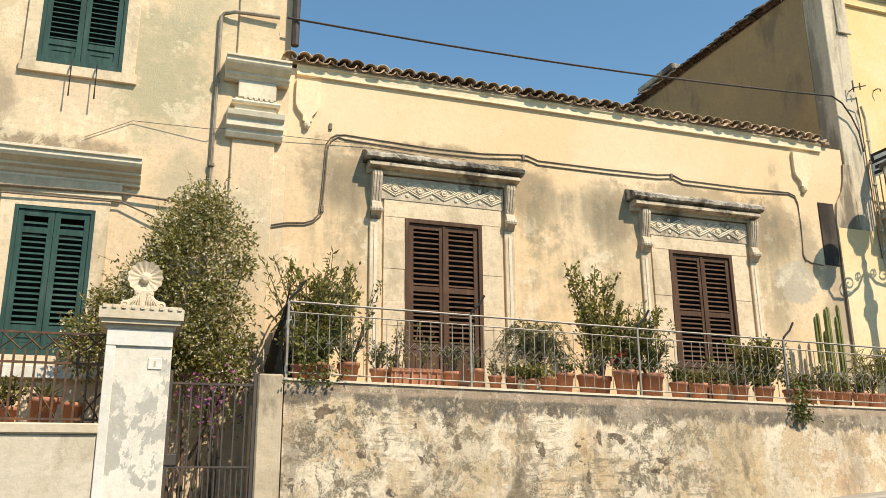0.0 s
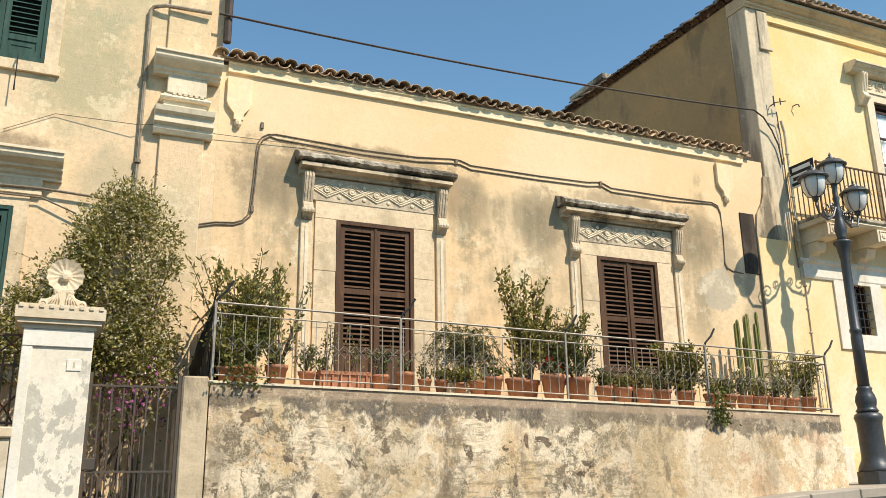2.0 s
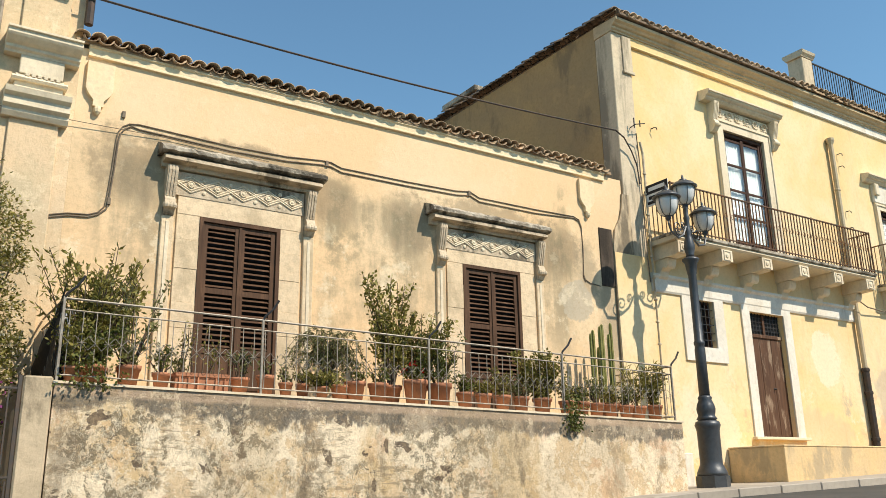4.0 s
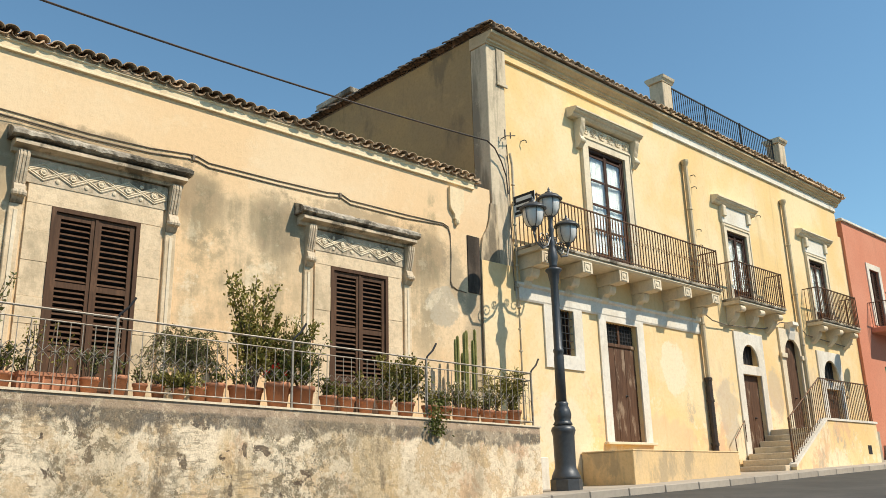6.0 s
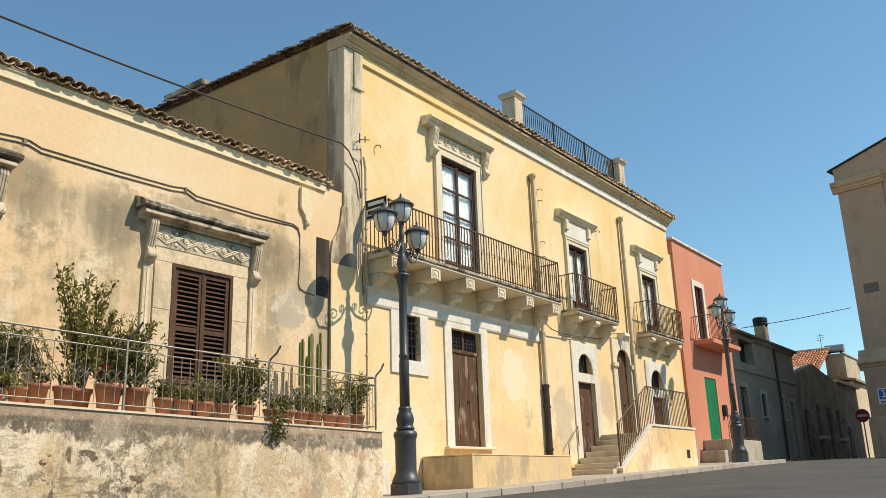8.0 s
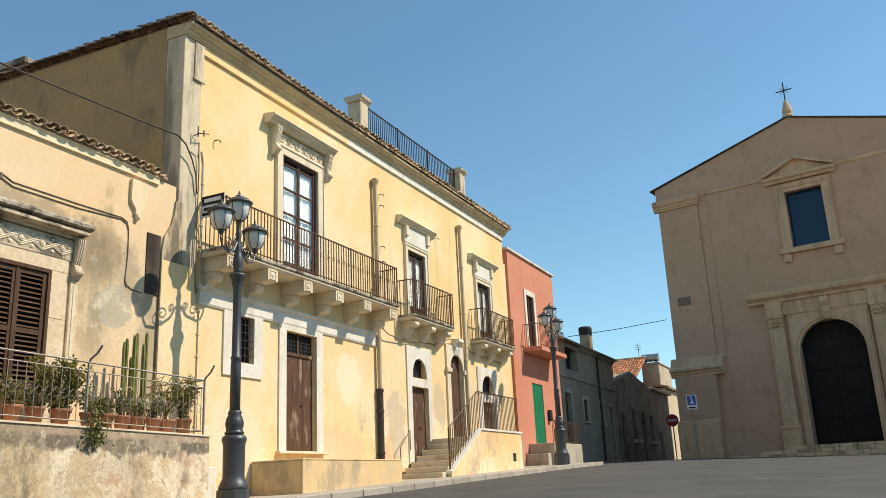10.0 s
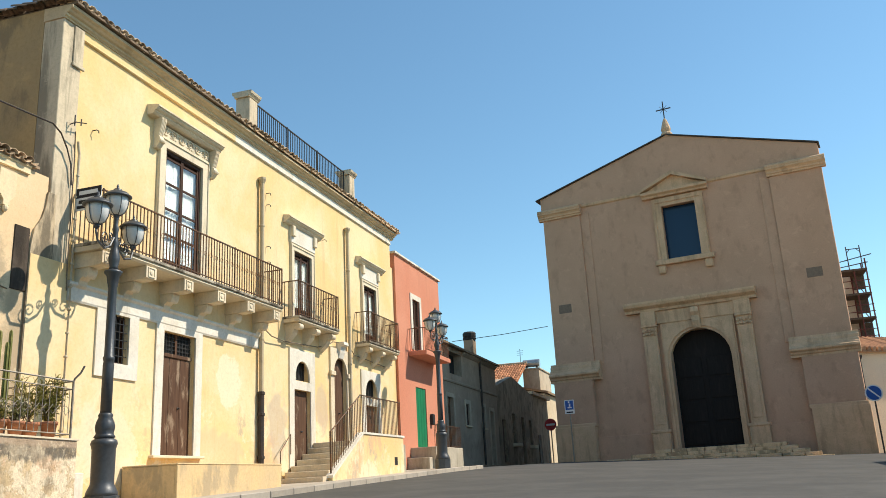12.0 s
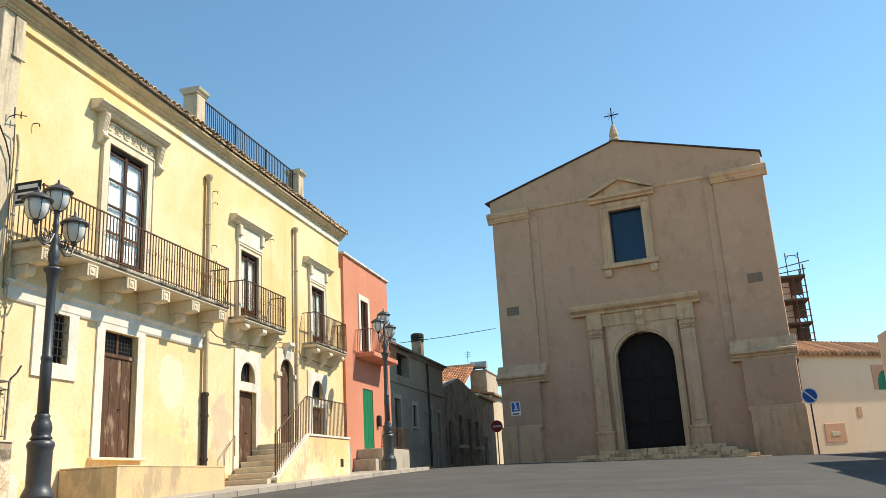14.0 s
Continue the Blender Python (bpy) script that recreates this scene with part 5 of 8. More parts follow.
    # string course with its white panels
    moulding("string_course", [(FY + 0.003, 5.34), (11.47, 5.34), (11.45, 5.38), (11.45, 5.62), (11.40, 5.66), (11.40, 5.71), (FY + 0.003, 5.73)], 12.75, 20.0, M_WHITE, h, "white moulded string course")
    # small barred window
    x0, x1, z0, z1 = op[3]
    w = part("barred_window", boxm(x0, x1, 11.72, 11.76, z0, z1), M_INSIDE, h, "small window behind an iron grille")
    bm = bmesh.new()
    rect_frame(bm, x0, x1, z0, z1, 0.30, 11.462, FY + 0.006)
    part("window_surround", bm, M_WHITE, w, "white plaster surround")
    bm = bmesh.new()
    rect_frame(bm, x0 + 0.05, x1 - 0.05, z0 + 0.05, z1 - 0.05, 0.05, 11.60, 11.66)
    part("window_frame", bm, M_DARKWOOD, w)
    for i in range(1, 6):
        xx = x0 + (x1 - x0) * i / 6
        part("grille_bar", boxm(xx - 0.008, xx + 0.008, 11.53, 11.546, z0, z1), M_IRON, w)
    for i in range(1, 6):
        zz = z0 + (z1 - z0) * i / 6
        part("grille_bar", boxm(x0, x1, 11.52, 11.532, zz - 0.008, zz + 0.008), M_IRON, w)
    # doors
    x0, x1, z0, z1 = op[4]
    d = plank_door(h, x0, x1, z0, z1, 11.60, 0.52)
    bm = bmesh.new()
    rect_frame(bm, x0, x1, z0, z1, 0.27, 11.462, FY + 0.006, False)
    part("door_surround", bm, M_WHITE, d, "white limewashed door surround")
    part("threshold", boxm(x0 - 0.34, x1 + 0.34, 11.38, FY + 0.006, z0 - 0.06, z0, 0.01), M_PALE, d)
    x0, x1, z0, z1 = op[5]
    d = plank_door(h, x0, x1, z0, z1, 11.60, 0, 2, "brown boarded wooden door")
    bm = bmesh.new()
    box(bm, x0 - 0.28, x0, 11.462, FY + 0.006, z0, z1 + 0.25)
    box(bm, x1, x1 + 0.28, 11.462, FY + 0.006, z0, z1 + 0.25)
    box(bm, x0, x1, 11.462, FY + 0.006, z1, z1 + 0.25)
    part("door_surround", bm, M_WHITE, d, "white limewashed door surround")
    for a, b, zs, zt, oa, ob_, ot in ((22.02, 22.92, 4.72, 5.30, 21.67, 23.28, 5.62), (27.2, 28.3, 4.62, 5.28, 26.85, 28.6, 5.55)):
        bm = bmesh.new()
        arched_panel(bm, a, b, zs - 0.02, zt, zs + 0.1, 11.458, FY + 0.008, oa, ob_, ot)
        f = part("fanlight", bm, M_WHITE, h, "white surround with a barred round-headed fanlight")
        part("fanlight_dark", boxm(a, b, 11.66, 11.70, zs, zt), M_INSIDE, f)
        for i in range(1, 5):
            xx = a + (b - a) * i / 5
            part("fanlight_bar", boxm(xx - 0.008, xx + 0.008, 11.56, 11.575, zs, zt), M_IRON, f)
    x0, x1, z0, z1 = op[7]
    d = plank_door(h, x0, x1, z0, z1, 11.60, 0, 2, "dark round-headed wooden door")
    bm = bmesh.new()
    arched_panel(bm, x0, x1, z0, z1, z1 - 0.5, 11.44, FY + 0.008, x0 - 0.26, x1 + 0.26, z1 + 0.28)
    a = part("arch_surround", bm, M_PALE, d, "pale stone arch surround")
    for xx in (x0 - 0.15, x1 + 0.15):
        part("impost", boxm(xx - 0.17, xx + 0.17, 11.38, 11.45, z1 - 0.62, z1 - 0.48, 0.01), M_PALE, a)
    bm = bmesh.new()
    prism(bm, [(FY, 6.22), (11.24, 6.22), (11.22, 6.12), (11.34, 6.06), (11.36, 5.9), (11.42, 5.7), (FY, 5.7)], 24.94, 25.30)
    part("keystone", bm, M_WHITE, a)
    x0, x1, z0, z1 = op[8]
    d = plank_door(h, x0, x1, z0, z1, 11.60, 0, 4, "brown slatted wooden door")
    bm = bmesh.new()
    box(bm, x0 - 0.3, x0, 11.462, FY + 0.006, z0, z1 + 0.25)
    box(bm, x1, x1 + 0.3, 11.462, FY + 0.006, z0, z1 + 0.25)
    box(bm, x0, x1, 11.462, FY + 0.006, z1, z1 + 0.25)
    part("door_surround", bm, M_WHITE, d)
    part("plinth_patch", boxm(12.72, 13.5, 11.46, FY + 0.004, 1.0, 2.15, 0.01), M_WHITE, h, "white limewashed wall foot")
    # downpipes
    for x, zt in ((19.95, 10.1), (25.78, 10.2)):
        bm = bmesh.new()
        tube(bm, [(x, 11.40, 4.2 if x < 20 else 3.0), (x, 11.40, zt)], 0.065, 8)
        lathe(bm, [(0.065, 0), (0.11, 0.12), (0.11, 0.18)], (x, 11.40, zt - 0.05), 8)
        for z in (5.6, 7.2, 8.8):
            lathe(bm, [(0.066, -0.03), (0.078, -0.02), (0.078, 0.02), (0.066, 0.03)], (x, 11.40, z), 8)
        p = part("downpipe", bm, M_PIPE, h, "beige painted downpipe")
        if x < 20:
            bm = bmesh.new()
            lathe(bm, [(0.085, 1.9), (0.085, 4.2)], (x, 11.40, 0), 10)
            tube(bm, [(x, 11.40, 1.95), (x + 0.02, 11.36, 1.88), (x + 0.08, 11.28, 1.80)], 0.085, 8)
            for z in (4.15, 3.6, 2.5):
                lathe(bm, [(0.091, -0.04), (0.105, -0.03), (0.105, 0.03), (0.091, 0.04)], (x, 11.40, z), 8)
            part("lower_pipe", bm, M_DARKPIPE, p, "dark iron lower pipe")
    return h


# ---- by the yellow house ----
def build_step_block():
    t = thing("entrance_platform", "ochre plastered masonry platform before a raised door", "platform", (14.6, 10.18, 1.3))
    part("front_skin", boxm(0, 4.2, 0, 0.06, -0.3, 0.93, 0.008), M_OCHRE, t)
    part("masonry", boxm(0.004, 4.19, 0.06, 1.3, -0.3, 0.93, 0.008), M_OCHRE, t)
    part("top_screed", boxm(-0.01, 4.21, -0.01, 1.3, 0.932, 0.965, 0.01), M_OCHRE, t)


def build_stairs():
    t = thing("entrance_stairs", "outdoor masonry stairs with a yellow parapet and rusty railing", "stairs")
    n, x0, x1, z0, z1 = 7, 20.95, 23.40, 1.78, 2.95
    for i in range(n):
        a = x0 + (x1 - x0) * i / n
        za = z0 + (z1 - z0) * (i + 1) / n
        part("step", boxm(a, x1 + 0.02, 10.12, 11.44, za - 0.17 if i else 1.5, za, 0.012), M_STONE, t)
    part("landing", boxm(x1 + 0.02, 27.3, 10.12, 11.44, 1.6, 2.93), M_CEMENT, t)
    bm = bmesh.new()
    prism(bm, [(21.25, 1.6), (21.25, 1.90), (23.40, 3.12), (26.75, 3.12), (26.75, 1.6)], 9.98, 10.12, "y")
    p = part("parapet", bm, M_YELLOW, t, "yellow plastered stair parapet")
    bm = bmesh.new()
    prism(bm, [(21.2, 1.90), (23.38, 3.13), (26.8, 3.13), (26.8, 3.19), (23.36, 3.19), (21.2, 1.97)], 9.95, 10.15, "y")
    part("parapet_coping", bm, M_WHITE, p)
    part("vent", boxm(25.9, 26.15, 9.972, 9.985, 2.25, 2.5), M_IRON, p)
    r = part("railing", boxm(23.4, 26.75, 10.04, 10.07, 4.26, 4.29), M_RUST, t, "rusty iron stair railing")
    bar = mesh_of("baluster", boxm(-0.008, 0.008, 10.047, 10.063, 0, 1.1), M_RUST)
    for i in range(29):
        piece("baluster", bar, r, Matrix.Translation((23.42 + i * 0.118, 0, 3.18)))
    for i in range(18):
        x = 21.32 + i * 0.118
        piece("baluster", bar, r, Matrix.Translation((x, 0, 2.02 + (x - 21.32) * 0.56)))
    bm = bmesh.new()
    tube(bm, [(21.30, 10.055, 3.11), (23.42, 10.055, 4.28)], 0.018, 6)
    part("sloping_handrail", bm, M_RUST, r)
    part("end_post", boxm(21.28, 21.32, 10.03, 10.07, 1.9, 3.13), M_RUST, r)
    bm = bmesh.new()
    tube(bm, [(20.9, 11.35, 2.65), (20.95, 11.35, 1.9)], 0.014, 5)
    tube(bm, [(20.9, 11.35, 2.65), (21.55, 11.38, 3.15), (21.55, 11.38, 2.6)], 0.014, 5)
    part("wall_handrail", bm, M_RUST, t)


def lantern(parent, c, s=1.0):
    """Frosted urn globe under a wide cap with a finial."""
    bm = bmesh.new()
    lathe(bm, [(0.05 * s, -0.02), (0.13 * s, 0.02), (0.185 * s, 0.13), (0.205 * s, 0.25), (0.205 * s, 0.34)], c, 16)
    g = part("globe", bm, M_GLOBE, parent, "frosted white lantern globe", True)
    bm = bmesh.new()
    lathe(bm, [(0.20 * s, 0.34), (0.265 * s, 0.335), (0.275 * s, 0.36), (0.235 * s, 0.385), (0.20 * s, 0.43), (0.11 * s, 0.47), (0.07 * s, 0.48), (0.08 * s, 0.505), (0.05 * s, 0.52), (0.02 * s, 0.535), (0.028 * s, 0.56), (0.006 * s, 0.62)], c, 16)
    part("cap", bm, M_LAMP, parent, "", True)
    bm = bmesh.new()
    for k in range(6):
        a = math.pi * k / 3
        tube(bm, [(c[0] + r * s * math.cos(a), c[1] + r * s * math.sin(a), c[2] + z) for r, z in ((0.06, -0.02), (0.14, 0.02), (0.195, 0.13), (0.213, 0.25), (0.213, 0.34))], 0.008, 4)
    lathe(bm, [(0.03 * s, -0.10), (0.06 * s, -0.06), (0.05 * s, -0.03), (0.07 * s, -0.01)], c, 10)
    part("lantern_cage", bm, M_LAMP, parent)


def scroll_arm(bm, c, d, length, z0):
    """A rising arm with a curl below it."""
    d = Vector((d[0], d[1], 0)).normalized()
    def at(u, v):
        return (c[0] + d.x * u, c[1] + d.y * u, z0 + v)
    tube(bm, [at(0.06, 0.10), at(0.2, -0.10), at(length * 0.55, -0.20), at(length * 0.9, -0.13), at(length, 0.02), at(length, 0.12)], 0.022, 6)
    for cu, cv, r0 in ((length * 0.52, 0.0, 0.15), (length * 0.22, 0.10, 0.08)):
        tube(bm, [at(cu + r0 * (1 - 0.8 * j / 16) * math.cos(j / 16 * 4.2 * math.pi / 1.4 - 1.6), cv + r0 * (1 - 0.8 * j / 16) * math.sin(j / 16 * 4.2 * math.pi / 1.4 - 1.6)) for j in range(17)], 0.013, 5)


def build_street_lamp():
    """Base at the origin, height 6.1 m."""
    t = thing("street_lamp", "dark cast-iron street lamp with three frosted lanterns", "street lamp", group="street lamps along the pavement")
    bm = bmesh.new()
    lathe(bm, [(0.30, -0.25), (0.30, 0.30), (0.275, 0.31)], (0, 0, 0), 8)
    part("base_block", bm, M_LAMP, t)
    bm = bmesh.new()
    lathe(bm, [(0.275, 0.31), (0.27, 0.36), (0.235, 0.44), (0.205, 0.50), (0.20, 0.56), (0.205, 1.10), (0.22, 1.16), (0.235, 1.20), (0.215, 1.26), (0.15, 1.30)], (0, 0, 0), 20)
    ped = part("pedestal", bm, M_LAMP, t, "", True)
    bm = bmesh.new()
    lathe(bm, [(0.15, 1.29), (0.19, 1.31), (0.165, 1.35), (0.15, 1.38), (0.165, 1.44), (0.172, 1.50), (0.155, 1.58), (0.118, 1.66), (0.13, 1.70), (0.105, 1.74)], (0, 0, 0), 40, 0.09)
    part("leaf_collar", bm, M_LAMP, ped, "leaf-fluted iron collar", True)
    bm = bmesh.new()
    lathe(bm, [(0.10, 1.73), (0.098, 2.6), (0.088, 2.68), (0.102, 2.70), (0.102, 2.75), (0.085, 2.77), (0.078, 4.05), (0.09, 4.08), (0.09, 4.12), (0.10, 4.15), (0.12, 4.28), (0.165, 4.34), (0.165, 4.37), (0.10, 4.40)], (0, 0, 0), 24, 0.10)
    part("shaft", bm, M_LAMP, t, "fluted iron shaft", True)
    bm = bmesh.new()
    lathe(bm, [(0.09, 4.40), (0.075, 4.46), (0.10, 4.56), (0.105, 4.64), (0.075, 4.78), (0.055, 4.86), (0.07, 4.92), (0.05, 4.98), (0.05, 5.14), (0.065, 5.2), (0.04, 5.28), (0.04, 5.40), (0.06, 5.46)], (0, 0, 0), 14)
    part("stem", bm, M_LAMP, t, "", True)
    for k, (dx, dy, l) in enumerate(((-0.97, -0.22, 0.74), (0.97, 0.22, 0.74))):
        bm = bmesh.new()
        scroll_arm(bm, (0, 0, 0), (dx, dy), l, 4.92)
        part("scroll_arm", bm, M_LAMP, t)
        lantern(t, (dx * l, dy * l, 5.10), 1.0)
    lantern(t, (0, 0, 5.50), 1.0)
    return t


# ---- red house ----
def build_red_house():
    h = thing("red_house", "salmon-red two-storey house with a green door", "house")
    op = [(32.45, 33.35, 6.95, 9.1), (32.5, 33.75, 3.05, 5.45)]
    bm = bmesh.new()
    wall_open(bm, 30.6, 36.2, FY, 11.9, 1.5, 10.62, op)
    part("wall", bm, M_RED, h)
    bm = bmesh.new()
    box(bm, 30.6, 36.2, 11.9, 22, 1.5, 10.5)
    part("rear_rooms", bm, M_CEMENT, h)
    part("parapet_coping", boxm(30.5, 36.3, 11.42, 12.0, 10.62, 10.71, 0.01), M_WHITE, h)
    bm = bmesh.new()
    box(bm, 30.15, 30.6, 11.6, 12.4, 1.5, 10.0)
    part("party_wall", bm, M_YELLOW, h)
    x0, x1, z0, z1 = op[0]
    w = part("balcony_door", boxm(x0, x1, 11.66, 11.7, z0, z1), M_INSIDE, h, "half-closed dark louvred balcony shutter")
    bm = bmesh.new()
    rect_frame(bm, x0, x1, z0, z1, 0.22, 11.46, FY + 0.004, False)
    part("door_surround", bm, M_WHITE, w)
    louvre_leaf_flat(w, x0 + 0.02, (x0 + x1) / 2, 11.55, z0, z1 - 0.02, M_DARKWOOD, (z0 + 1.0,), ())
    louvre_leaf_flat(w, (x0 + x1) / 2 + 0.01, x1 - 0.02, 11.55, z0, z1 - 0.02, M_DARKWOOD, (z0 + 1.0,), ())
    b = part("balcony", boxm(31.8, 35.0, 10.72, FY, 6.62, 6.80, 0.015), M_RED, h, "red concrete balcony with a thin iron railing")
    iron_rail(b, 31.85, 34.95, 10.78, 6.8, 7.72, M_RUST, 0.14, 0.008)
    iron_rail_y(b, 31.85, 10.8, FY, 6.8, 7.72, M_RUST, 0.14)
    iron_rail_y(b, 34.95, 10.8, FY, 6.8, 7.72, M_RUST, 0.14)
    x0, x1, z0, z1 = op[1]
    d = part("door", boxm(x0, x1, 11.56, 11.60, z0, z1), M_GREENDOOR, h, "bright green double door")
    for i in range(4):
        xa = x0 + (x1 - x0) * i / 4
        part("plank", boxm(xa + 0.004, xa + (x1 - x0) / 4 - 0.004, 11.53, 11.56, z0, z1 - 0.01, 0.006), M_GREENDOOR, d)
    part("letter_box", boxm(34.15, 34.4, 11.36, FY, 4.0, 4.45, 0.02), M_IRON, h)
    s = part("door_steps", boxm(31.6, 35.2, 10.45, FY, 1.8, 3.0, 0.015), M_CEMENT, h, "grey cement doorstep platform")
    part("step", boxm(31.2, 31.6, 10.6, FY, 1.8, 2.6, 0.015), M_CEMENT, s)
    iron_rail(s, 31.7, 35.15, 10.52, 3.0, 3.85, M_RUST, 0.16, 0.008)


# ---- far houses ----
def build_far_houses():
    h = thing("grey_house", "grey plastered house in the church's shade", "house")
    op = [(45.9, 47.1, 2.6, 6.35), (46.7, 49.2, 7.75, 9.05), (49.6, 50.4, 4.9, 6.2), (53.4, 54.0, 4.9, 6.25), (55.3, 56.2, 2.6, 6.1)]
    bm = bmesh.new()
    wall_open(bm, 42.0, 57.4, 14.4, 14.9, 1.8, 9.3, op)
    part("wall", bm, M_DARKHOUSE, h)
    bm = bmesh.new()
    box(bm, 42.0, 57.4, 14.9, 22, 1.8, 9.3)
    part("rear_rooms", bm, M_DARKHOUSE, h)
    moulding("roof", [(14.1, 9.3), (14.1, 9.42), (18.5, 10.3), (22, 9.4), (22, 9.3)], 41.8, 57.7, M_TILE, h)
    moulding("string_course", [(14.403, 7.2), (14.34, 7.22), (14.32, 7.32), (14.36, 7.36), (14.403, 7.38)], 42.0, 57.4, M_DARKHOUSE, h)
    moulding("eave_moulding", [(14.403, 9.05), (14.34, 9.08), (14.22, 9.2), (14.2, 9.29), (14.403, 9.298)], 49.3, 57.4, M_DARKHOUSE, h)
    for x0, x1, z0, z1 in op:
        if z0 < 7:
            bm = bmesh.new()
            rect_frame(bm, x0, x1, z0, z1, 0.24, 14.36, 14.403, False)
            part("opening_surround", bm, M_OLDSTONE, h)
        if z0 < 3:
            plank_door(h, x0, x1, z0, z1, 14.6, 0, 2, "dark wooden door")
        elif z0 > 7:
            part("loggia_back", boxm(x0, x1, 14.88, 14.895, z0, z1), M_INSIDE, h, "dark open loggia")
        else:
            w = part("window", boxm(x0, x1, 14.62, 14.66, z0, z1), M_INSIDE, h, "dark shuttered window")
            part("window_sill", boxm(x0 - 0.12, x1 + 0.12, 14.25, 14.45, z0 - 0.1, z0, 0.01), M_STONE, w)
            louvre_leaf_flat(w, x0, (x0 + x1) / 2 - 0.005, 14.5, z0, z1, M_DARKWOOD, (), ())
            louvre_leaf_flat(w, (x0 + x1) / 2 + 0.005, x1, 14.5, z0, z1, M_DARKWOOD, (), ())
    c = part("chimney", boxm(53.1, 53.8, 14.65, 15.3, 9.3, 10.65, 0.02), M_OLDHOUSE, h, "square chimney with a black cowl")
    bm = bmesh.new()
    lathe(bm, [(0.43, 10.65), (0.45, 10.8), (0.41, 10.85), (0.45, 10.9), (0.45, 11.1), (0.36, 11.2)], (53.45, 14.98, 0), 12)
    part("cowl", bm, M_BLACK, c)
    bm = bmesh.new()
    tube(bm, [(53.2, 14.32, 2.6), (53.2, 14.32, 9.3)], 0.07, 8)
    part("downpipe", bm, M_DARKPIPE, h)
    h2 = thing("gabled_house", "old plastered house with a low gable", "house")
    op = [(59.4, 60.5, 2.8, 5.8), (62.6, 63.6, 4.2, 6.4), (65.6, 66.7, 2.8, 6.3), (68.4, 69.3, 4.2, 6.2)]
    bm = bmesh.new()
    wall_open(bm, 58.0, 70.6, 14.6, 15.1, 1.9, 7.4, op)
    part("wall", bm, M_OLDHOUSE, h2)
    bm = bmesh.new()
    prism(bm, [(58.0, 7.4), (58.0, 8.0), (63.2, 9.2), (70.6, 8.3), (70.6, 7.4)], 14.6, 15.1, "y")
    part("gable", bm, M_OLDHOUSE, h2)
    bm = bmesh.new()
    prism(bm, [(58.0, 1.9), (58.0, 7.9), (63.2, 9.1), (70.6, 8.2), (70.6, 1.9)], 15.1, 17.5, "y")
    part("rear_rooms", bm, M_DARKHOUSE, h2)
    for x0, x1, z0, z1 in op:
        if z0 < 3.5:
            plank_door(h2, x0, x1, z0, z1, 14.8, 0, 2, "dark wooden door")
        else:
            w = part("window", boxm(x0, x1, 14.82, 14.86, z0, z1), M_INSIDE, h2, "dark window")
            part("window_sill", boxm(x0 - 0.3, x1 + 0.3, 14.2, 14.65, z0 - 0.25, z0, 0.02), M_STONE, w)
    h3 = thing("back_house", "pale plastered house with an orange tile roof and water tank", "house")
    part("wall", boxm(80.3, 86.0, 15.75, 17.35, 2, 11.75), M_OLDSTONE, h3)
    part("wall_top", boxm(80.2, 86.1, 15.65, 17.4, 11.75, 11.9, 0.02), M_CEMENT, h3)
    part("low_wall", boxm(74.3, 80.2, 17.4, 21.4, 2, 9.4), M_OLDHOUSE, h3)
    bm = bmesh.new()
    prism(bm, [(73.9, 9.3), (80.2, 12.2), (80.2, 12.3), (73.9, 9.42)], 16.9, 21.6, "y")
    M_ORANGE = plain("orange_roof_tile", (0.52, 0.24, 0.12), (0.36, 0.16, 0.085), 0.85, scale=2.0, vary=0.3)
    r3 = part("roof", bm, M_ORANGE, h3)
    bm = bmesh.new()
    for k in range(19):
        for j in range(13):
            u0, u1 = j / 13, (j + 1.15) / 13
            tube(bm, [(73.8 + 6.4 * u0, 17.0 + k * 0.25, 9.50 + 2.9 * u0), (73.8 + 6.4 * u1, 17.0 + k * 0.25, 9.46 + 2.9 * u1)], 0.10, 6, 0.08)
    tagged(part("tiling", bm, M_ORANGE, r3), kind="stuff")
    bm = bmesh.new()
    tube(bm, [(80.15, 16.85, 12.42), (80.15, 19.2, 12.44), (80.15, 21.6, 12.42)], 0.12, 8)
    part("ridge_tiles", bm, M_TILE, h3)
    bm = bmesh.new()
    tube(bm, [(80.9, 15.75, 12.42), (80.9, 15.80, 12.42), (80.9, 17.30, 12.42), (80.9, 17.36, 12.42)], 0.37, 18)
    part("water_tank", bm, M_SOLAR, h3, "cylindrical steel water tank")
    for y in (16.0, 17.0):
        part("tank_stand", boxm(80.6, 81.2, y, y + 0.1, 11.9, 12.1), M_BLACK, h3)
    bm = bmesh.new()
    tube(bm, [(80.6, 17.55, 12.2), (80.6, 17.55, 13.9)], 0.025, 5)
    for k in range(3):
        tube(bm, [(80.6, 17.25, 13.3 + 0.2 * k), (80.6, 17.85, 13.3 + 0.2 * k)], 0.018, 4)
    part("aerial", bm, M_IRON, h3)
    h4 = thing("end_house", "low stone house at the end of the street", "house")
    part("wall", boxm(78.4, 96, 15.0, 24, 2, 9.2), M_STONE, h4)
    # shade is put in by darker plaster than the sunlit stone wall's
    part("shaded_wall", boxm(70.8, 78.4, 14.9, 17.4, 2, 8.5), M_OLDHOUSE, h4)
    part("doorway", boxm(73.2, 74.4, 14.86, 14.9, 2.6, 5.2), M_DARKWOOD, h4)
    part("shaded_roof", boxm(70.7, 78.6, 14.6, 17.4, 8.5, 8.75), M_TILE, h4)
    part("end_wall", boxm(90, 96, 12.2, 14.8, 2, 7.9), M_STONE, h4)
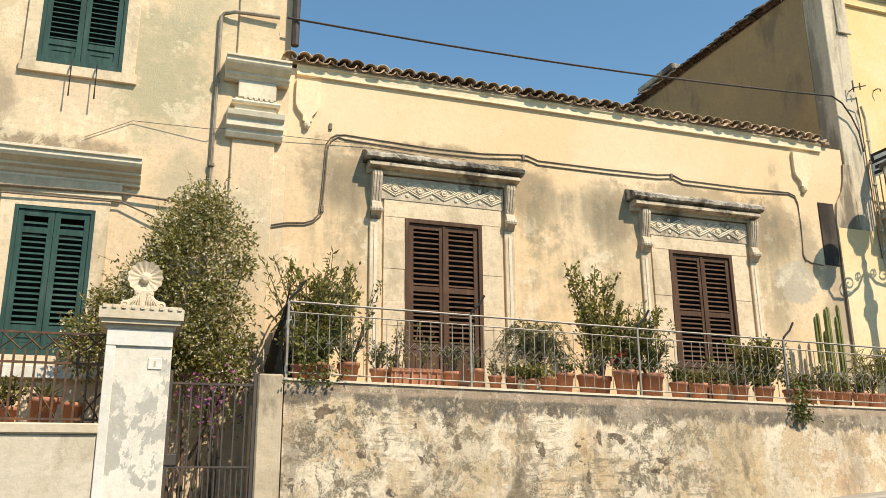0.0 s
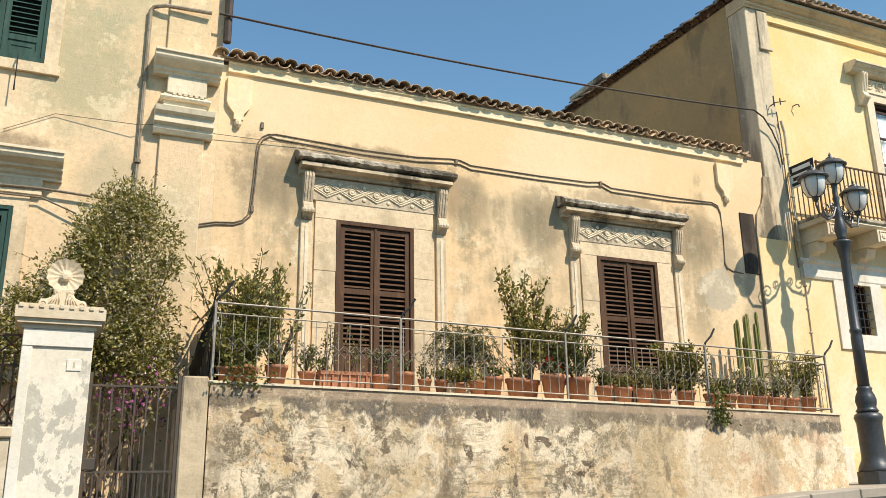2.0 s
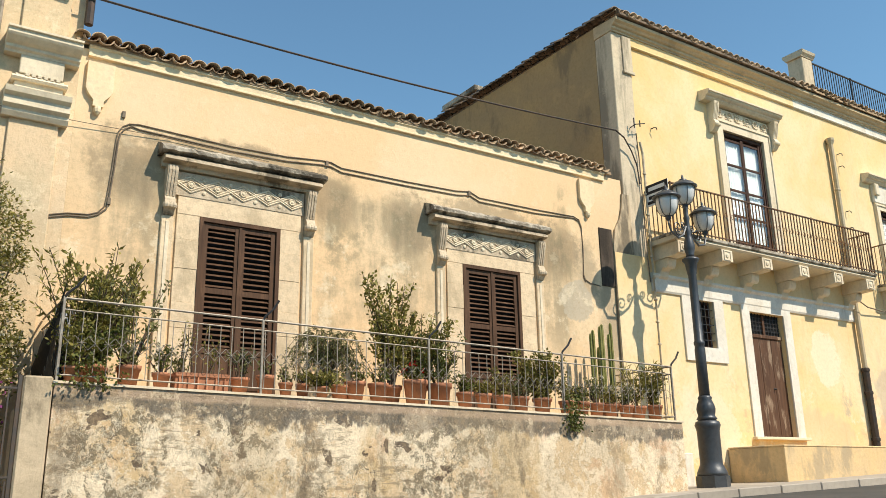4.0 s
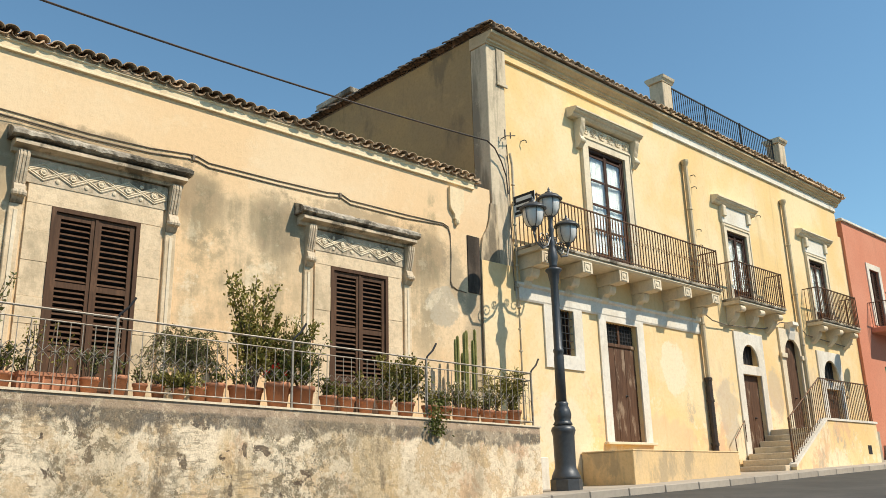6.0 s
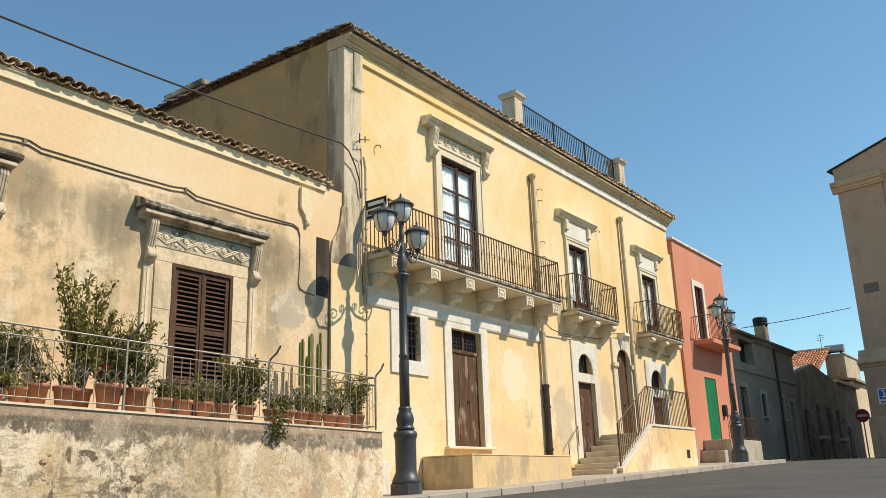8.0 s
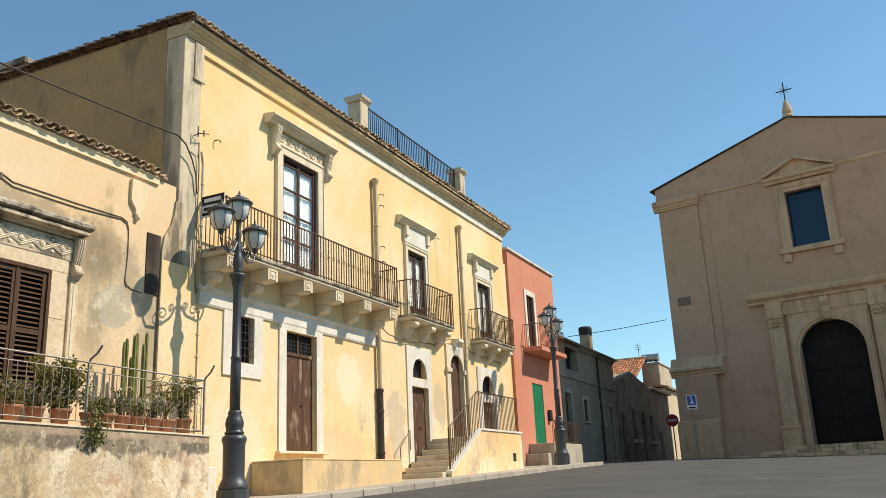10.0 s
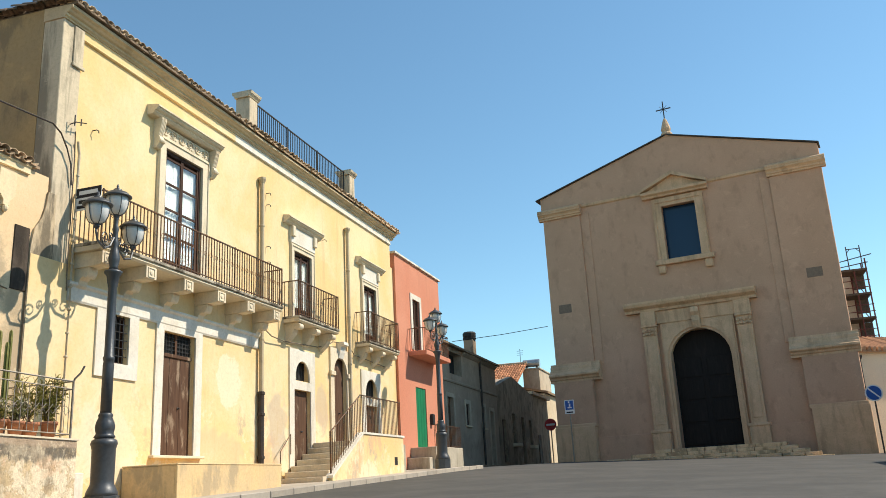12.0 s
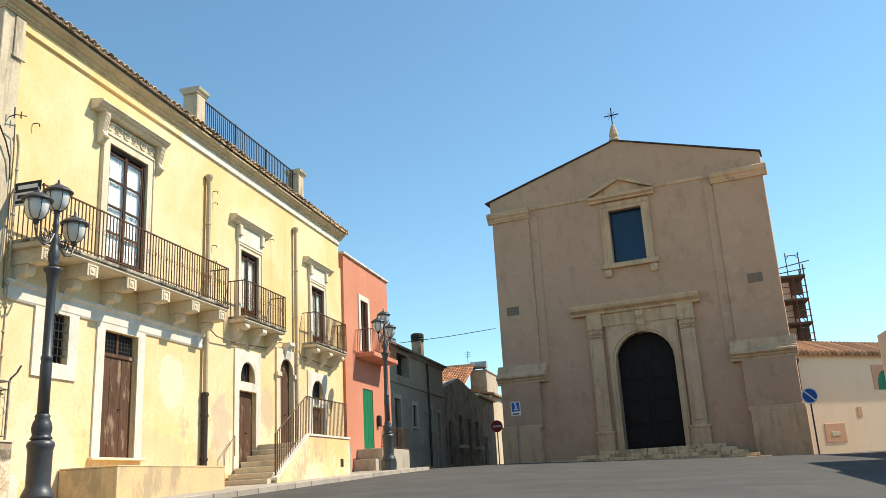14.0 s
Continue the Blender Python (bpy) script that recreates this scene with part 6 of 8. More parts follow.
    moulding("roof", [(14.7, 9.2), (20, 10.4), (24, 9.2), (24, 9.4), (20, 10.6), (14.7, 9.4)], 78.2, 96.4, M_TILE, h4)


# ---- church ----
def build_church():
    """Local frame: x along the front from its south corner, y into the building, z up from the world's zero."""
    a = math.atan2(16.45, 3.0)
    m = Matrix.Translation((51.05, 9.20, -0.18)) @ Matrix.Rotation(a + math.pi, 4, "Z")
    W = 16.72
    c = thing("church", "tall plain plastered church front with limestone portal and window", "church", m=m)
    f = lambda u: W - u
    dx0, dx1 = f(9.46), f(6.12)
    wx0, wx1 = f(8.95), f(6.97)
    # front wall with an arched door and a window opening
    bm = bmesh.new()
    wall_open(bm, 0.40, W - 0.25, 0, 0.9, 1.0, 18.2, [(dx0, dx1, 2.95, 9.48), (wx0, wx1, 13.7, 16.97)])
    part("front_wall", bm, M_CHURCH, c)
    bm = bmesh.new()
    prism(bm, [(0.2, 18.2), (W, 18.2), (W, 18.9), (f(8.13), 21.4), (0.2, 18.96)], 0.0, 0.9, "y")
    part("gable", bm, M_CHURCH, c)
    bm = bmesh.new()
    prism(bm, [(-0.1, 18.9), (f(8.13), 21.4), (W + 0.1, 18.9), (W + 0.1, 18.97), (f(8.13), 21.47), (-0.1, 18.97)], -0.12, 1.0, "y")
    part("gable_coping", bm, M_DARKPIPE, c, "thin dark metal gable flashing")
    bm = bmesh.new()
    prism(bm, [(0.5, 1.0), (0.5, 17.5), (f(8.13), 20.4), (W - 0.3, 17.5), (W - 0.3, 1.0)], 0.9, 31, "y")
    for v in bm.verts:
        if v.co.y > 20:
            v.co.x -= 5.1
    part("nave", bm, M_CHURCH, c)
    for s in (0, 1):
        # corner piers in three stages
        def X(p, q):
            return (p, q) if s == 0 else (W - q, W - p)
        n = 0.32 if s == 0 else 0.0
        x0, x1 = X(n, 2.75)
        part("corner_pier", boxm(x0, x1, -0.14, 0.6, 8.1, 17.6, 0.02), M_CHURCH, c)
        x0, x1 = X(2.75, 3.3)
        part("pier_margin", boxm(x0, x1, -0.05, 0.003, 8.1, 17.6, 0.02), M_CHURCH, c)
        x0, x1 = X(-0.12 + n, 2.6)
        part("pier_pedestal", boxm(x0, x1, -0.42, 0.6, 4.6, 7.35, 0.02), M_CHURCH, c)
        x0, x1 = X(-0.25 + n, 2.5)
        part("pier_plinth", boxm(x0, x1, -0.55, 0.6, 0.8, 4.55, 0.02), M_CHSTONE, c)
        x0, x1 = X(-0.22 + n, 2.6)
        part("plinth_capping", boxm(x0, x1, -0.52, 0.6, 4.5, 4.72, 0.04), M_CHSTONE, c)
        x0, x1 = X(-0.3 + n, 3.1)
        moulding("string_course", [(0.0, 7.2), (-0.44, 7.2), (-0.45, 7.32), (-0.52, 7.36), (-0.56, 7.46), (-0.66, 7.52), (-0.70, 7.56), (-0.70, 7.66), (-0.58, 7.70), (-0.54, 7.78), (-0.44, 7.82), (-0.42, 7.92), (-0.34, 7.96), (-0.33, 8.14), (-0.26, 8.2), (-0.24, 8.32), (0.0, 8.36)], x0, x1, M_CHSTONE, c, "limestone string course")
        x0, x1 = X(-0.25 + n, 2.85)
        moulding("pier_cornice", [(0.0, 17.45), (-0.26, 17.45), (-0.27, 17.55), (-0.33, 17.58), (-0.33, 17.68), (-0.40, 17.76), (-0.46, 17.8), (-0.46, 17.9), (-0.49, 17.93), (-0.49, 18.03), (-0.4, 18.1), (0.0, 18.2)], x0, x1, M_CHSTONE, c, "limestone pier cornice")
        x0, x1 = X(0.85, 1.65)
        part("niche_panel", boxm(x0, x1, -0.152, -0.13, 11.42, 11.95), plain("faded_niche_plaster", (0.25, 0.175, 0.125), (0.19, 0.135, 0.10), 0.9), c)
    moulding("cornice_line", [(0.0, 17.9), (-0.08, 17.95), (-0.1, 18.1), (0.0, 18.15)], 2.85, W - 2.85, M_CHSTONE, c)
    part("plinth_band", boxm(2.5, dx0 - 0.39, -0.10, 0.004, 1.0, 3.9, 0.02), M_CHURCH, c)
    part("plinth_band", boxm(dx1 + 0.39, W - 2.5, -0.10, 0.004, 1.0, 3.9, 0.02), M_CHURCH, c)
    # window
    w = part("window", boxm(wx0, wx1, 0.35, 0.40, 13.7, 16.97), M_BLUEGLASS, c, "large dark blue glazed window")
    bm = bmesh.new()
    rect_frame(bm, wx0, wx1, 13.7, 16.97, 0.07, 0.28, 0.36, False)
    part("window_frame", bm, M_DARKPIPE, w)
    bm = bmesh.new()
    rect_frame(bm, wx0, wx1, 13.7, 16.97, 0.5, -0.14, 0.004, False)
    part("window_surround", bm, M_CHSTONE, w, "limestone window surround")
    bm = bmesh.new()
    rect_frame(bm, wx0 - 0.34, wx1 + 0.34, 13.7, 17.2, 0.1, -0.2, -0.13, False)
    part("surround_fillet", bm, M_CHSTONE, w)
    part("window_sill", boxm(wx0 - 0.7, wx1 + 0.7, -0.28, 0.004, 13.4, 13.7, 0.03), M_CHSTONE, w)
    for x in (wx0 - 0.35, wx1 + 0.35):
        part("sill_bracket", boxm(x - 0.22, x + 0.22, -0.2, 0.004, 12.9, 13.4, 0.06), M_CHSTONE, w)
    pm, pl, pr = f(8.08), f(10.0), f(6.12)
    moulding("pediment_base", [(0.0, 17.55), (-0.26, 17.55), (-0.3, 17.66), (-0.46, 17.75), (-0.46, 17.9), (0.0, 17.95)], pl, pr, M_CHSTONE, w)
    bm = bmesh.new()
    prism(bm, [(pl, 17.95), (pm, 18.75), (pr, 17.95), (pr + 0.02, 18.1), (pm, 18.98), (pl - 0.02, 18.1)], -0.44, 0.0, "y")
    part("pediment", bm, M_CHSTONE, w)
    bm = bmesh.new()
    prism(bm, [(pl + 0.2, 17.95), (pr - 0.2, 17.95), (pm, 18.78)], -0.16, 0.004, "y")
    part("tympanum", bm, M_CHSTONE, w)
    # portal
    d = part("portal_door", boxm(dx0 - 0.1, dx1 + 0.1, 0.60, 0.68, 2.95, 9.5), M_CHDOOR, c, "very dark tall double church door")
    for i in range(2):
        xa = dx0 + (dx1 - dx0) * i / 2
        for k in range(4):
            part("door_panel", boxm(xa + 0.15, xa + (dx1 - dx0) / 2 - 0.15, 0.56, 0.60, 3.1 + k * 1.25, 4.2 + k * 1.25, 0.02), M_CHDOOR, d)
    bm = bmesh.new()
    arched_panel(bm, dx0, dx1, 2.95, 9.48, 7.85, -0.16, 0.25, dx0 - 0.38, dx1 + 0.38, 10.0)
    part("arch_surround", bm, M_CHSTONE, d, "moulded limestone arch surround")
    bm = bmesh.new()
    arched_panel(bm, dx0 - 0.16, dx1 + 0.16, 2.95, 9.62, 7.85, -0.24, -0.155, dx0 - 0.28, dx1 + 0.28, 9.74)
    part("arch_moulding", bm, M_CHSTONE, d)
    for x in (f(10.45), f(5.20)):
        part("pilaster", boxm(x - 0.40, x + 0.40, -0.30, 0.004, 4.0, 9.35, 0.02), M_CHSTONE, d)
        part("pilaster_panel", boxm(x - 0.26, x + 0.26, -0.34, -0.295, 4.3, 9.1, 0.02), M_CHSTONE, d)
        part("pilaster_pedestal", boxm(x - 0.52, x + 0.52, -0.42, 0.004, 2.7, 3.9, 0.03), M_CHSTONE, d)
        part("pedestal_cap", boxm(x - 0.58, x + 0.58, -0.47, 0.004, 3.85, 4.02, 0.03), M_CHSTONE, d)
        cap = part("capital", boxm(x - 0.46, x + 0.46, -0.40, 0.004, 9.85, 9.98, 0.02), M_CHSTONE, d, "carved leaf capital")
        bm = bmesh.new()
        for k in range(5):
            for z in (9.42, 9.62):
                lathe_y(bm, [(0.02, 0.0), (0.09, 0.04), (0.05, 0.09)], (x - 0.34 + k * 0.17, -0.30, z + 0.04 * (k % 2)), 6)
        box(bm, x - 0.40, x + 0.40, -0.30, 0.004, 9.35, 9.86)
        part("capital_leaves", bm, M_CHSTONE, cap)
        part("entablature_block", boxm(x - 0.44, x + 0.44, -0.36, 0.004, 9.98, 10.75, 0.02), M_CHSTONE, d)
    part("architrave", boxm(f(10.9), f(4.75), -0.22, 0.003, 10.0, 10.75, 0.02), M_CHSTONE, d)
    moulding("portal_cornice", [(0.0, 10.75), (-0.34, 10.75), (-0.38, 10.9), (-0.62, 11.05), (-0.68, 11.2), (-0.68, 11.32), (0.0, 11.42)], f(11.75), f(4.36), M_CHSTONE, d, "projecting limestone portal cornice")
    bm = bmesh.new()
    prism(bm, [(0.0, 10.75), (-0.45, 10.7), (-0.5, 10.4), (-0.36, 10.2), (-0.4, 9.9), (-0.26, 9.5), (0.0, 9.5)], f(7.98), f(7.55))
    part("keystone", bm, M_CHSTONE, d)
    # finial and cross
    bm = bmesh.new()
    lathe(bm, [(0.34, 21.3), (0.36, 21.55), (0.26, 21.7), (0.30, 21.9), (0.22, 22.2), (0.12, 22.5), (0.05, 22.6)], (f(8.13), 0.3, 0), 10)
    fin = part("finial", bm, M_CHSTONE, c)
    bm = bmesh.new()
    box(bm, f(8.13) - 0.03, f(8.13) + 0.03, 0.27, 0.33, 22.5, 23.75)
    box(bm, f(8.13) - 0.45, f(8.13) + 0.45, 0.275, 0.325, 23.2, 23.26)
    for k in (-1, 1):
        tube(bm, [(f(8.13) - 0.22, 0.3, 23.23 - 0.22 * k), (f(8.13) + 0.22, 0.3, 23.23 + 0.22 * k)], 0.014, 4)
    part("cross", bm, M_IRON, fin, "thin iron cross with rays")
    # steps
    st = thing("church_steps", "broad worn stone steps before the church door", "steps", m=m)
    n = 5
    rng = random.Random(4)
    for i in range(n):
        zt = 2.93 - i * 0.19
        half = 2.9 + i * 0.55
        cx = f(6.75)
        x, end = cx - half - 1.0 - 0.75 * i, cx + half
        while x < end - 0.05:
            xn = min(end, x + rng.uniform(0.75, 1.3))
            part("step_stone", boxm(x + 0.012, xn - 0.012, -1.0 - 0.36 * (i + 1), -0.5 if i == 0 else -1.0 - 0.36 * i + 0.03, zt - 0.19 if i < n - 1 else 1.0, zt, 0.025), M_STEP, st)
            x = xn


def build_pink_house():
    d = Vector((0.62, -0.785, 0))
    m = Matrix.Translation((50.6, -7.3, -0.37)) @ Matrix.Rotation(math.atan2(d.y, d.x), 4, "Z")
    h = thing("pink_house", "low pale pink rendered building with a clay tile roof", "house", m=m)
    bm = bmesh.new()
    wall_open(bm, -2, 16, 0, 0.12, 0.5, 7.86, [(6.79, 8.19, 5.78, 6.94)])
    part("wall", bm, M_PINK, h)
    bm = bmesh.new()
    box(bm, -2, 16, 0.4, 2.2, 0.5, 7.7)
    part("rear_rooms", bm, M_PINK, h)
    roof = moulding("roof", [(-0.28, 7.7), (2.3, 8.72), (2.3, 8.80), (-0.28, 7.78)], -2.1, 16, M_REDTILE, h)
    bm = bmesh.new()
    for i in range(48):
        tube(bm, [(-1.9 + i * 0.37, -0.42, 7.86), (-1.9 + i * 0.37, 2.3, 8.92)], 0.135, 7)
    tagged(part("tiling", bm, M_REDTILE, roof), kind="stuff")
    M_SALM = stucco("salmon_trim", (0.66, 0.36, 0.22), (0.70, 0.42, 0.27), (0.5, 0.28, 0.17))
    bm = bmesh.new()
    arched_panel(bm, 6.79, 8.19, 5.78, 6.92, 5.88, -0.05, 0.01, 6.49, 8.49, 7.24)
    w = part("window", bm, M_SALM, h, "round-headed window in a salmon surround")
    part("pane", boxm(6.79, 8.19, 0.08, 0.11, 5.78, 6.94), M_GREENDOOR, w)
    for x0, x1, z0, z1 in ((1.95, 3.53, 2.89, 3.93), (4.75, 5.11, 4.27, 4.83)):
        p = part("niche_panel", boxm(x0, x1, -0.03, 0.01, z0, z1, 0.01), M_SALM, h, "salmon painted wall panel")
    part("meter_cover", boxm(2.42, 3.06, -0.05, -0.02, 3.24, 3.49, 0.01), M_STONE, h)
    bm = bmesh.new()
    tube(bm, [(0.55, -0.1, 1.8), (0.55, -0.1, 7.4)], 0.07, 8)
    lathe(bm, [(0.07, 0), (0.16, 0.2), (0.16, 0.3)], (0.55, -0.1, 7.25), 8)
    part("downpipe", bm, M_DARKPIPE, h, "brown downpipe")


def build_scaffold():
    s = thing("scaffold_tower", "rusty tube scaffold tower beside a white wall", "scaffold", (60, -9.9, 0))
    rust = plain("rust_red_tube", (0.16, 0.05, 0.045), (0.1, 0.035, 0.035), 0.6)
    timber = plain("dark_scaffold_timber", (0.13, 0.1, 0.075), (0.07, 0.055, 0.045), 0.85)
    for x in (0, 1.6):
        for y in (-0.7, 0.05):
            bm = bmesh.new()
            tube(bm, [(x, y, 2.0), (x, y, 14.5 if y < 0 else 13.7)], 0.05, 6)
            part("standard", bm, rust, s)
    for z in (8.9, 10.45, 12.05, 13.68):
        part("deck", boxm(-0.1, 1.7, -0.75, 1.1, z, z + 0.14, 0.01), timber, s)
        part("timber_screen", boxm(1.42, 1.47, -0.66, 0.03, z - 1.0, z - 0.04, 0.01), timber, s)
        for dz in (0.45, 0.9):
            bm = bmesh.new()
            tube(bm, [(0, -0.78, z - 1.55 + dz), (0, 1.3, z - 1.55 + dz)], 0.03, 5)
            part("guard_rail", bm, rust, s)
        bm = bmesh.new()
        tube(bm, [(1.6, -0.7, z - 1.4), (1.6, 0.05, z - 0.1)], 0.03, 5)
        part("brace", bm, rust, s)
    bm = bmesh.new()
    for y in (-0.52, 0.3):
        tube(bm, [(0, y, 13.8), (0, y, 15.4)], 0.035, 5)
    tube(bm, [(0, -0.56, 15.2), (0, 0.34, 15.2)], 0.03, 5)
    tube(bm, [(0, -0.52, 14.95), (0, -0.3, 15.2)], 0.022, 5)
    tube(bm, [(0, 0.3, 14.95), (0, 0.08, 15.2)], 0.022, 5)
    part("top_frame", bm, M_DARKPIPE, s)
    for y0, z0, y1, z1 in ((1.3, 14.3, -1.15, 14.72), (1.3, 13.95, -0.85, 14.2)):
        bm = bmesh.new()
        tube(bm, [(-0.06, y0, z0), (-0.06, y1, z1)], 0.035, 5)
        part("top_rail", bm, M_DARKPIPE, s)
    a = thing("annexe", "white plastered annexe behind the church", "house")
    part("wall", boxm(61.9, 70, -10.2, -8.4, 1, 14.0), M_WHITE, a)


def build_opposite():
    """Closes the square on its sunny side, out of view; its roofline throws the shadow on the road."""
    h = thing("opposite_house", "plain plastered houses closing the square", "house", kind="structure")
    for x0, x1, y1, z in ((16.4, 23.9, -8.9, 8.0), (23.9, 30.4, -9.6, 8.6), (30.4, 47.2, -11.3, 7.6)):
        part("wall", boxm(x0, x1, -24, y1, -1, z), M_PINK, h)
    for x0, x1 in ((-30, -10), (-10, 4), (4, 18)):
        part("wall", boxm(x0, x1, -34, -26, -2, 8.0), M_PALAZZO, h)


def build_signs():
    s = thing("parking_sign", "blue and white parking sign on a grey post", "road sign", (46.0, 7.52, 1.87))
    bm = bmesh.new()
    tube(bm, [(0, 0, -0.3), (0, 0, 3.75)], 0.035, 8)
    part("post", bm, M_GALV, s)
    p = part("plate", boxm(-0.06, -0.04, -0.26, 0.26, 2.98, 3.72, 0.004), M_SIGNWHITE, s)
    part("blue_field", boxm(-0.066, -0.06, -0.215, 0.215, 3.2, 3.68), M_SIGNBLUE, p)
    bm = bmesh.new()
    for y0, y1, z0, z1 in ((-0.02, 0.06, 3.55, 3.65), (-0.06, 0.02, 3.36, 3.52), (-0.12, 0.10, 3.28, 3.34)):
        box(bm, -0.071, -0.066, y0, y1, z0, z1)
    part("white_shape", bm, M_SIGNWHITE, p)
    part("text_bar", boxm(-0.066, -0.06, -0.18, 0.18, 3.03, 3.1), M_BLACK, p)
    s = thing("no_parking_sign", "round blue no-parking sign on a dark post", "road sign", (46.0, -7.4, 1.75))
    bm = bmesh.new()
    tube(bm, [(0, 0, -0.3), (0, 0, 3.3)], 0.04, 8)
    part("post", bm, M_DARKPIPE, s)
    for r, d, mt, nm in ((0.40, 0.05, M_SIGNWHITE, "disc_rim"), (0.34, 0.058, M_SIGNBLUE, "blue_disc")):
        bm = bmesh.new()
        for a, b in ((0, 1),):
            ring0 = [bm.verts.new((-d + 0.02, r * math.cos(k * math.pi / 12), 3.0 + r * math.sin(k * math.pi / 12))) for k in range(24)]
            ring1 = [bm.verts.new((-d, r * math.cos(k * math.pi / 12), 3.0 + r * math.sin(k * math.pi / 12))) for k in range(24)]
            for k in range(24):
                bm.faces.new((ring0[k], ring0[(k + 1) % 24], ring1[(k + 1) % 24], ring1[k]))
            bm.faces.new(ring1)
            bm.faces.new(ring0[::-1])
        bmesh.ops.recalc_face_normals(bm, faces=bm.faces[:])
        part(nm, bm, mt, s)
    bm = bmesh.new()
    prism(bm, [(0.21, 3.26), (0.26, 3.21), (-0.21, 2.74), (-0.26, 2.79)], 0, 0.004, "x")
    for v in bm.verts:
        v.co.x -= 0.064
    part("slash", bm, M_SIGNWHITE, s)
    s = thing("no_entry_sign", "small red no-entry sign on a post", "road sign", (60.0, 11.25, 2.2))
    bm = bmesh.new()
    tube(bm, [(0, 0, -0.2), (0, 0, 3.4)], 0.04, 6)
    part("post", bm, M_GALV, s)
    bm = bmesh.new()
    ring0 = [bm.verts.new((-0.04, 0.42 * math.cos(k * math.pi / 10), 3.0 + 0.42 * math.sin(k * math.pi / 10))) for k in range(20)]
    ring1 = [bm.verts.new((-0.08, 0.42 * math.cos(k * math.pi / 10), 3.0 + 0.42 * math.sin(k * math.pi / 10))) for k in range(20)]
    for k in range(20):
        bm.faces.new((ring0[k], ring0[(k + 1) % 20], ring1[(k + 1) % 20], ring1[k]))
    bm.faces.new(ring1)
    bmesh.ops.recalc_face_normals(bm, faces=bm.faces[:])
    p = part("disc", bm, M_SIGNRED, s)
    part("white_bar", boxm(-0.09, -0.082, -0.3, 0.3, 2.93, 3.07), M_SIGNWHITE, p)


# ---- terrace railing ----
def coping_z(x):
    return 2.80 - 0.018 * (x - 1.56)


def build_terrace_railing():
    t = thing("terrace_railing", "thin galvanised steel terrace railing with a row of crossed wires", "railing")
    xs = [1.60, 3.96, 6.46, 8.97, 11.48]
    y = 10.06
    for x in xs:
        z = coping_z(x)
        p = part("post", boxm(x - 0.015, x + 0.015, y - 0.015, y + 0.015, z, z + 0.95, 0.003), M_GALV, t)
        bm = bmesh.new()
        tube(bm, [(x, y, z + 0.93), (x + 0.02, y - 0.01, z + 0.98), (x + 0.12, y - 0.03, z + 1.08), (x + 0.19, y - 0.04, z + 1.20)], 0.016, 6)
        part("bent_arm", bm, M_IRON, p)
    for h, r in ((0.93, 0.014), (0.80, 0.009), (0.07, 0.010)):
        for a, b in zip(xs, xs[1:]):
            bm = bmesh.new()
            tube(bm, [(a, y, coping_z(a) + h), (b, y, coping_z(b) + h)], r, 6)
            part("rail", bm, M_GALV, t)
    bar = mesh_of("bar", boxm(-0.004, 0.004, -0.004, 0.004, 0.07, 0.80), M_GALV)
    bm = bmesh.new()
    for sgn in (-1, 1):
        tube(bm, [(-0.071, sgn * 0.004, -0.075 * sgn), (0.071, sgn * 0.004, 0.075 * sgn)], 0.0042, 4)
    cross = mesh_of("cross_wire", bm, M_GALV)
    bm = bmesh.new()
    tube(bm, [(-0.05, 0, 0), (0.05, 0, 0)], 0.0035, 4)
    tie = mesh_of("tie_wire", bm, M_GALV)
    n = 68
    for i in range(n):
        x = 1.60 + 9.88 * (i + 0.5) / n
        piece("bar", bar, t, Matrix.Translation((x, y, coping_z(x))))
        piece("cross_wire", cross, t, Matrix.Translation((x, y - 0.009, coping_z(x) + 0.44)))
        if i % 2:
            piece("tie_wire", tie, t, Matrix.Translation((x, y - 0.016, coping_z(x) + 0.44)))
    # the two returns to the house
    for x in (1.60, 11.48):
        z = coping_z(x)
        for h in (0.93, 0.80, 0.07):
            bm = bmesh.new()
            tube(bm, [(x, y, z + h), (x, 11.48, z + h)], 0.013, 6)
            part("return_rail", bm, M_GALV, t)
        for k in range(9):
            piece("bar", bar, t, Matrix.Translation((x, y + 0.15 * (k + 1), z)))


# ---- plants ----
def leaf_card(bm, c, d, up, l, w):
    """One leaf: two bent facets."""
    s = d.cross(up)
    if s.length < 1e-3:
        s = Vector((1, 0, 0))
    s.normalize()
    n = s.cross(d)
    a, b = c, c + d * l
    m1 = c + d * l * 0.5 + s * w * 0.5 + n * l * 0.06
    m2 = c + d * l * 0.5 - s * w * 0.5 + n * l * 0.06
    v = [bm.verts.new(p) for p in (a, m1, b, m2)]
    bm.faces.new(v)


def rand_dir(rng):
    while True:
        v = Vector((rng.uniform(-1, 1), rng.uniform(-1, 1), rng.uniform(-1, 1)))
        if 0.05 < v.length < 1:
            return v.normalized()


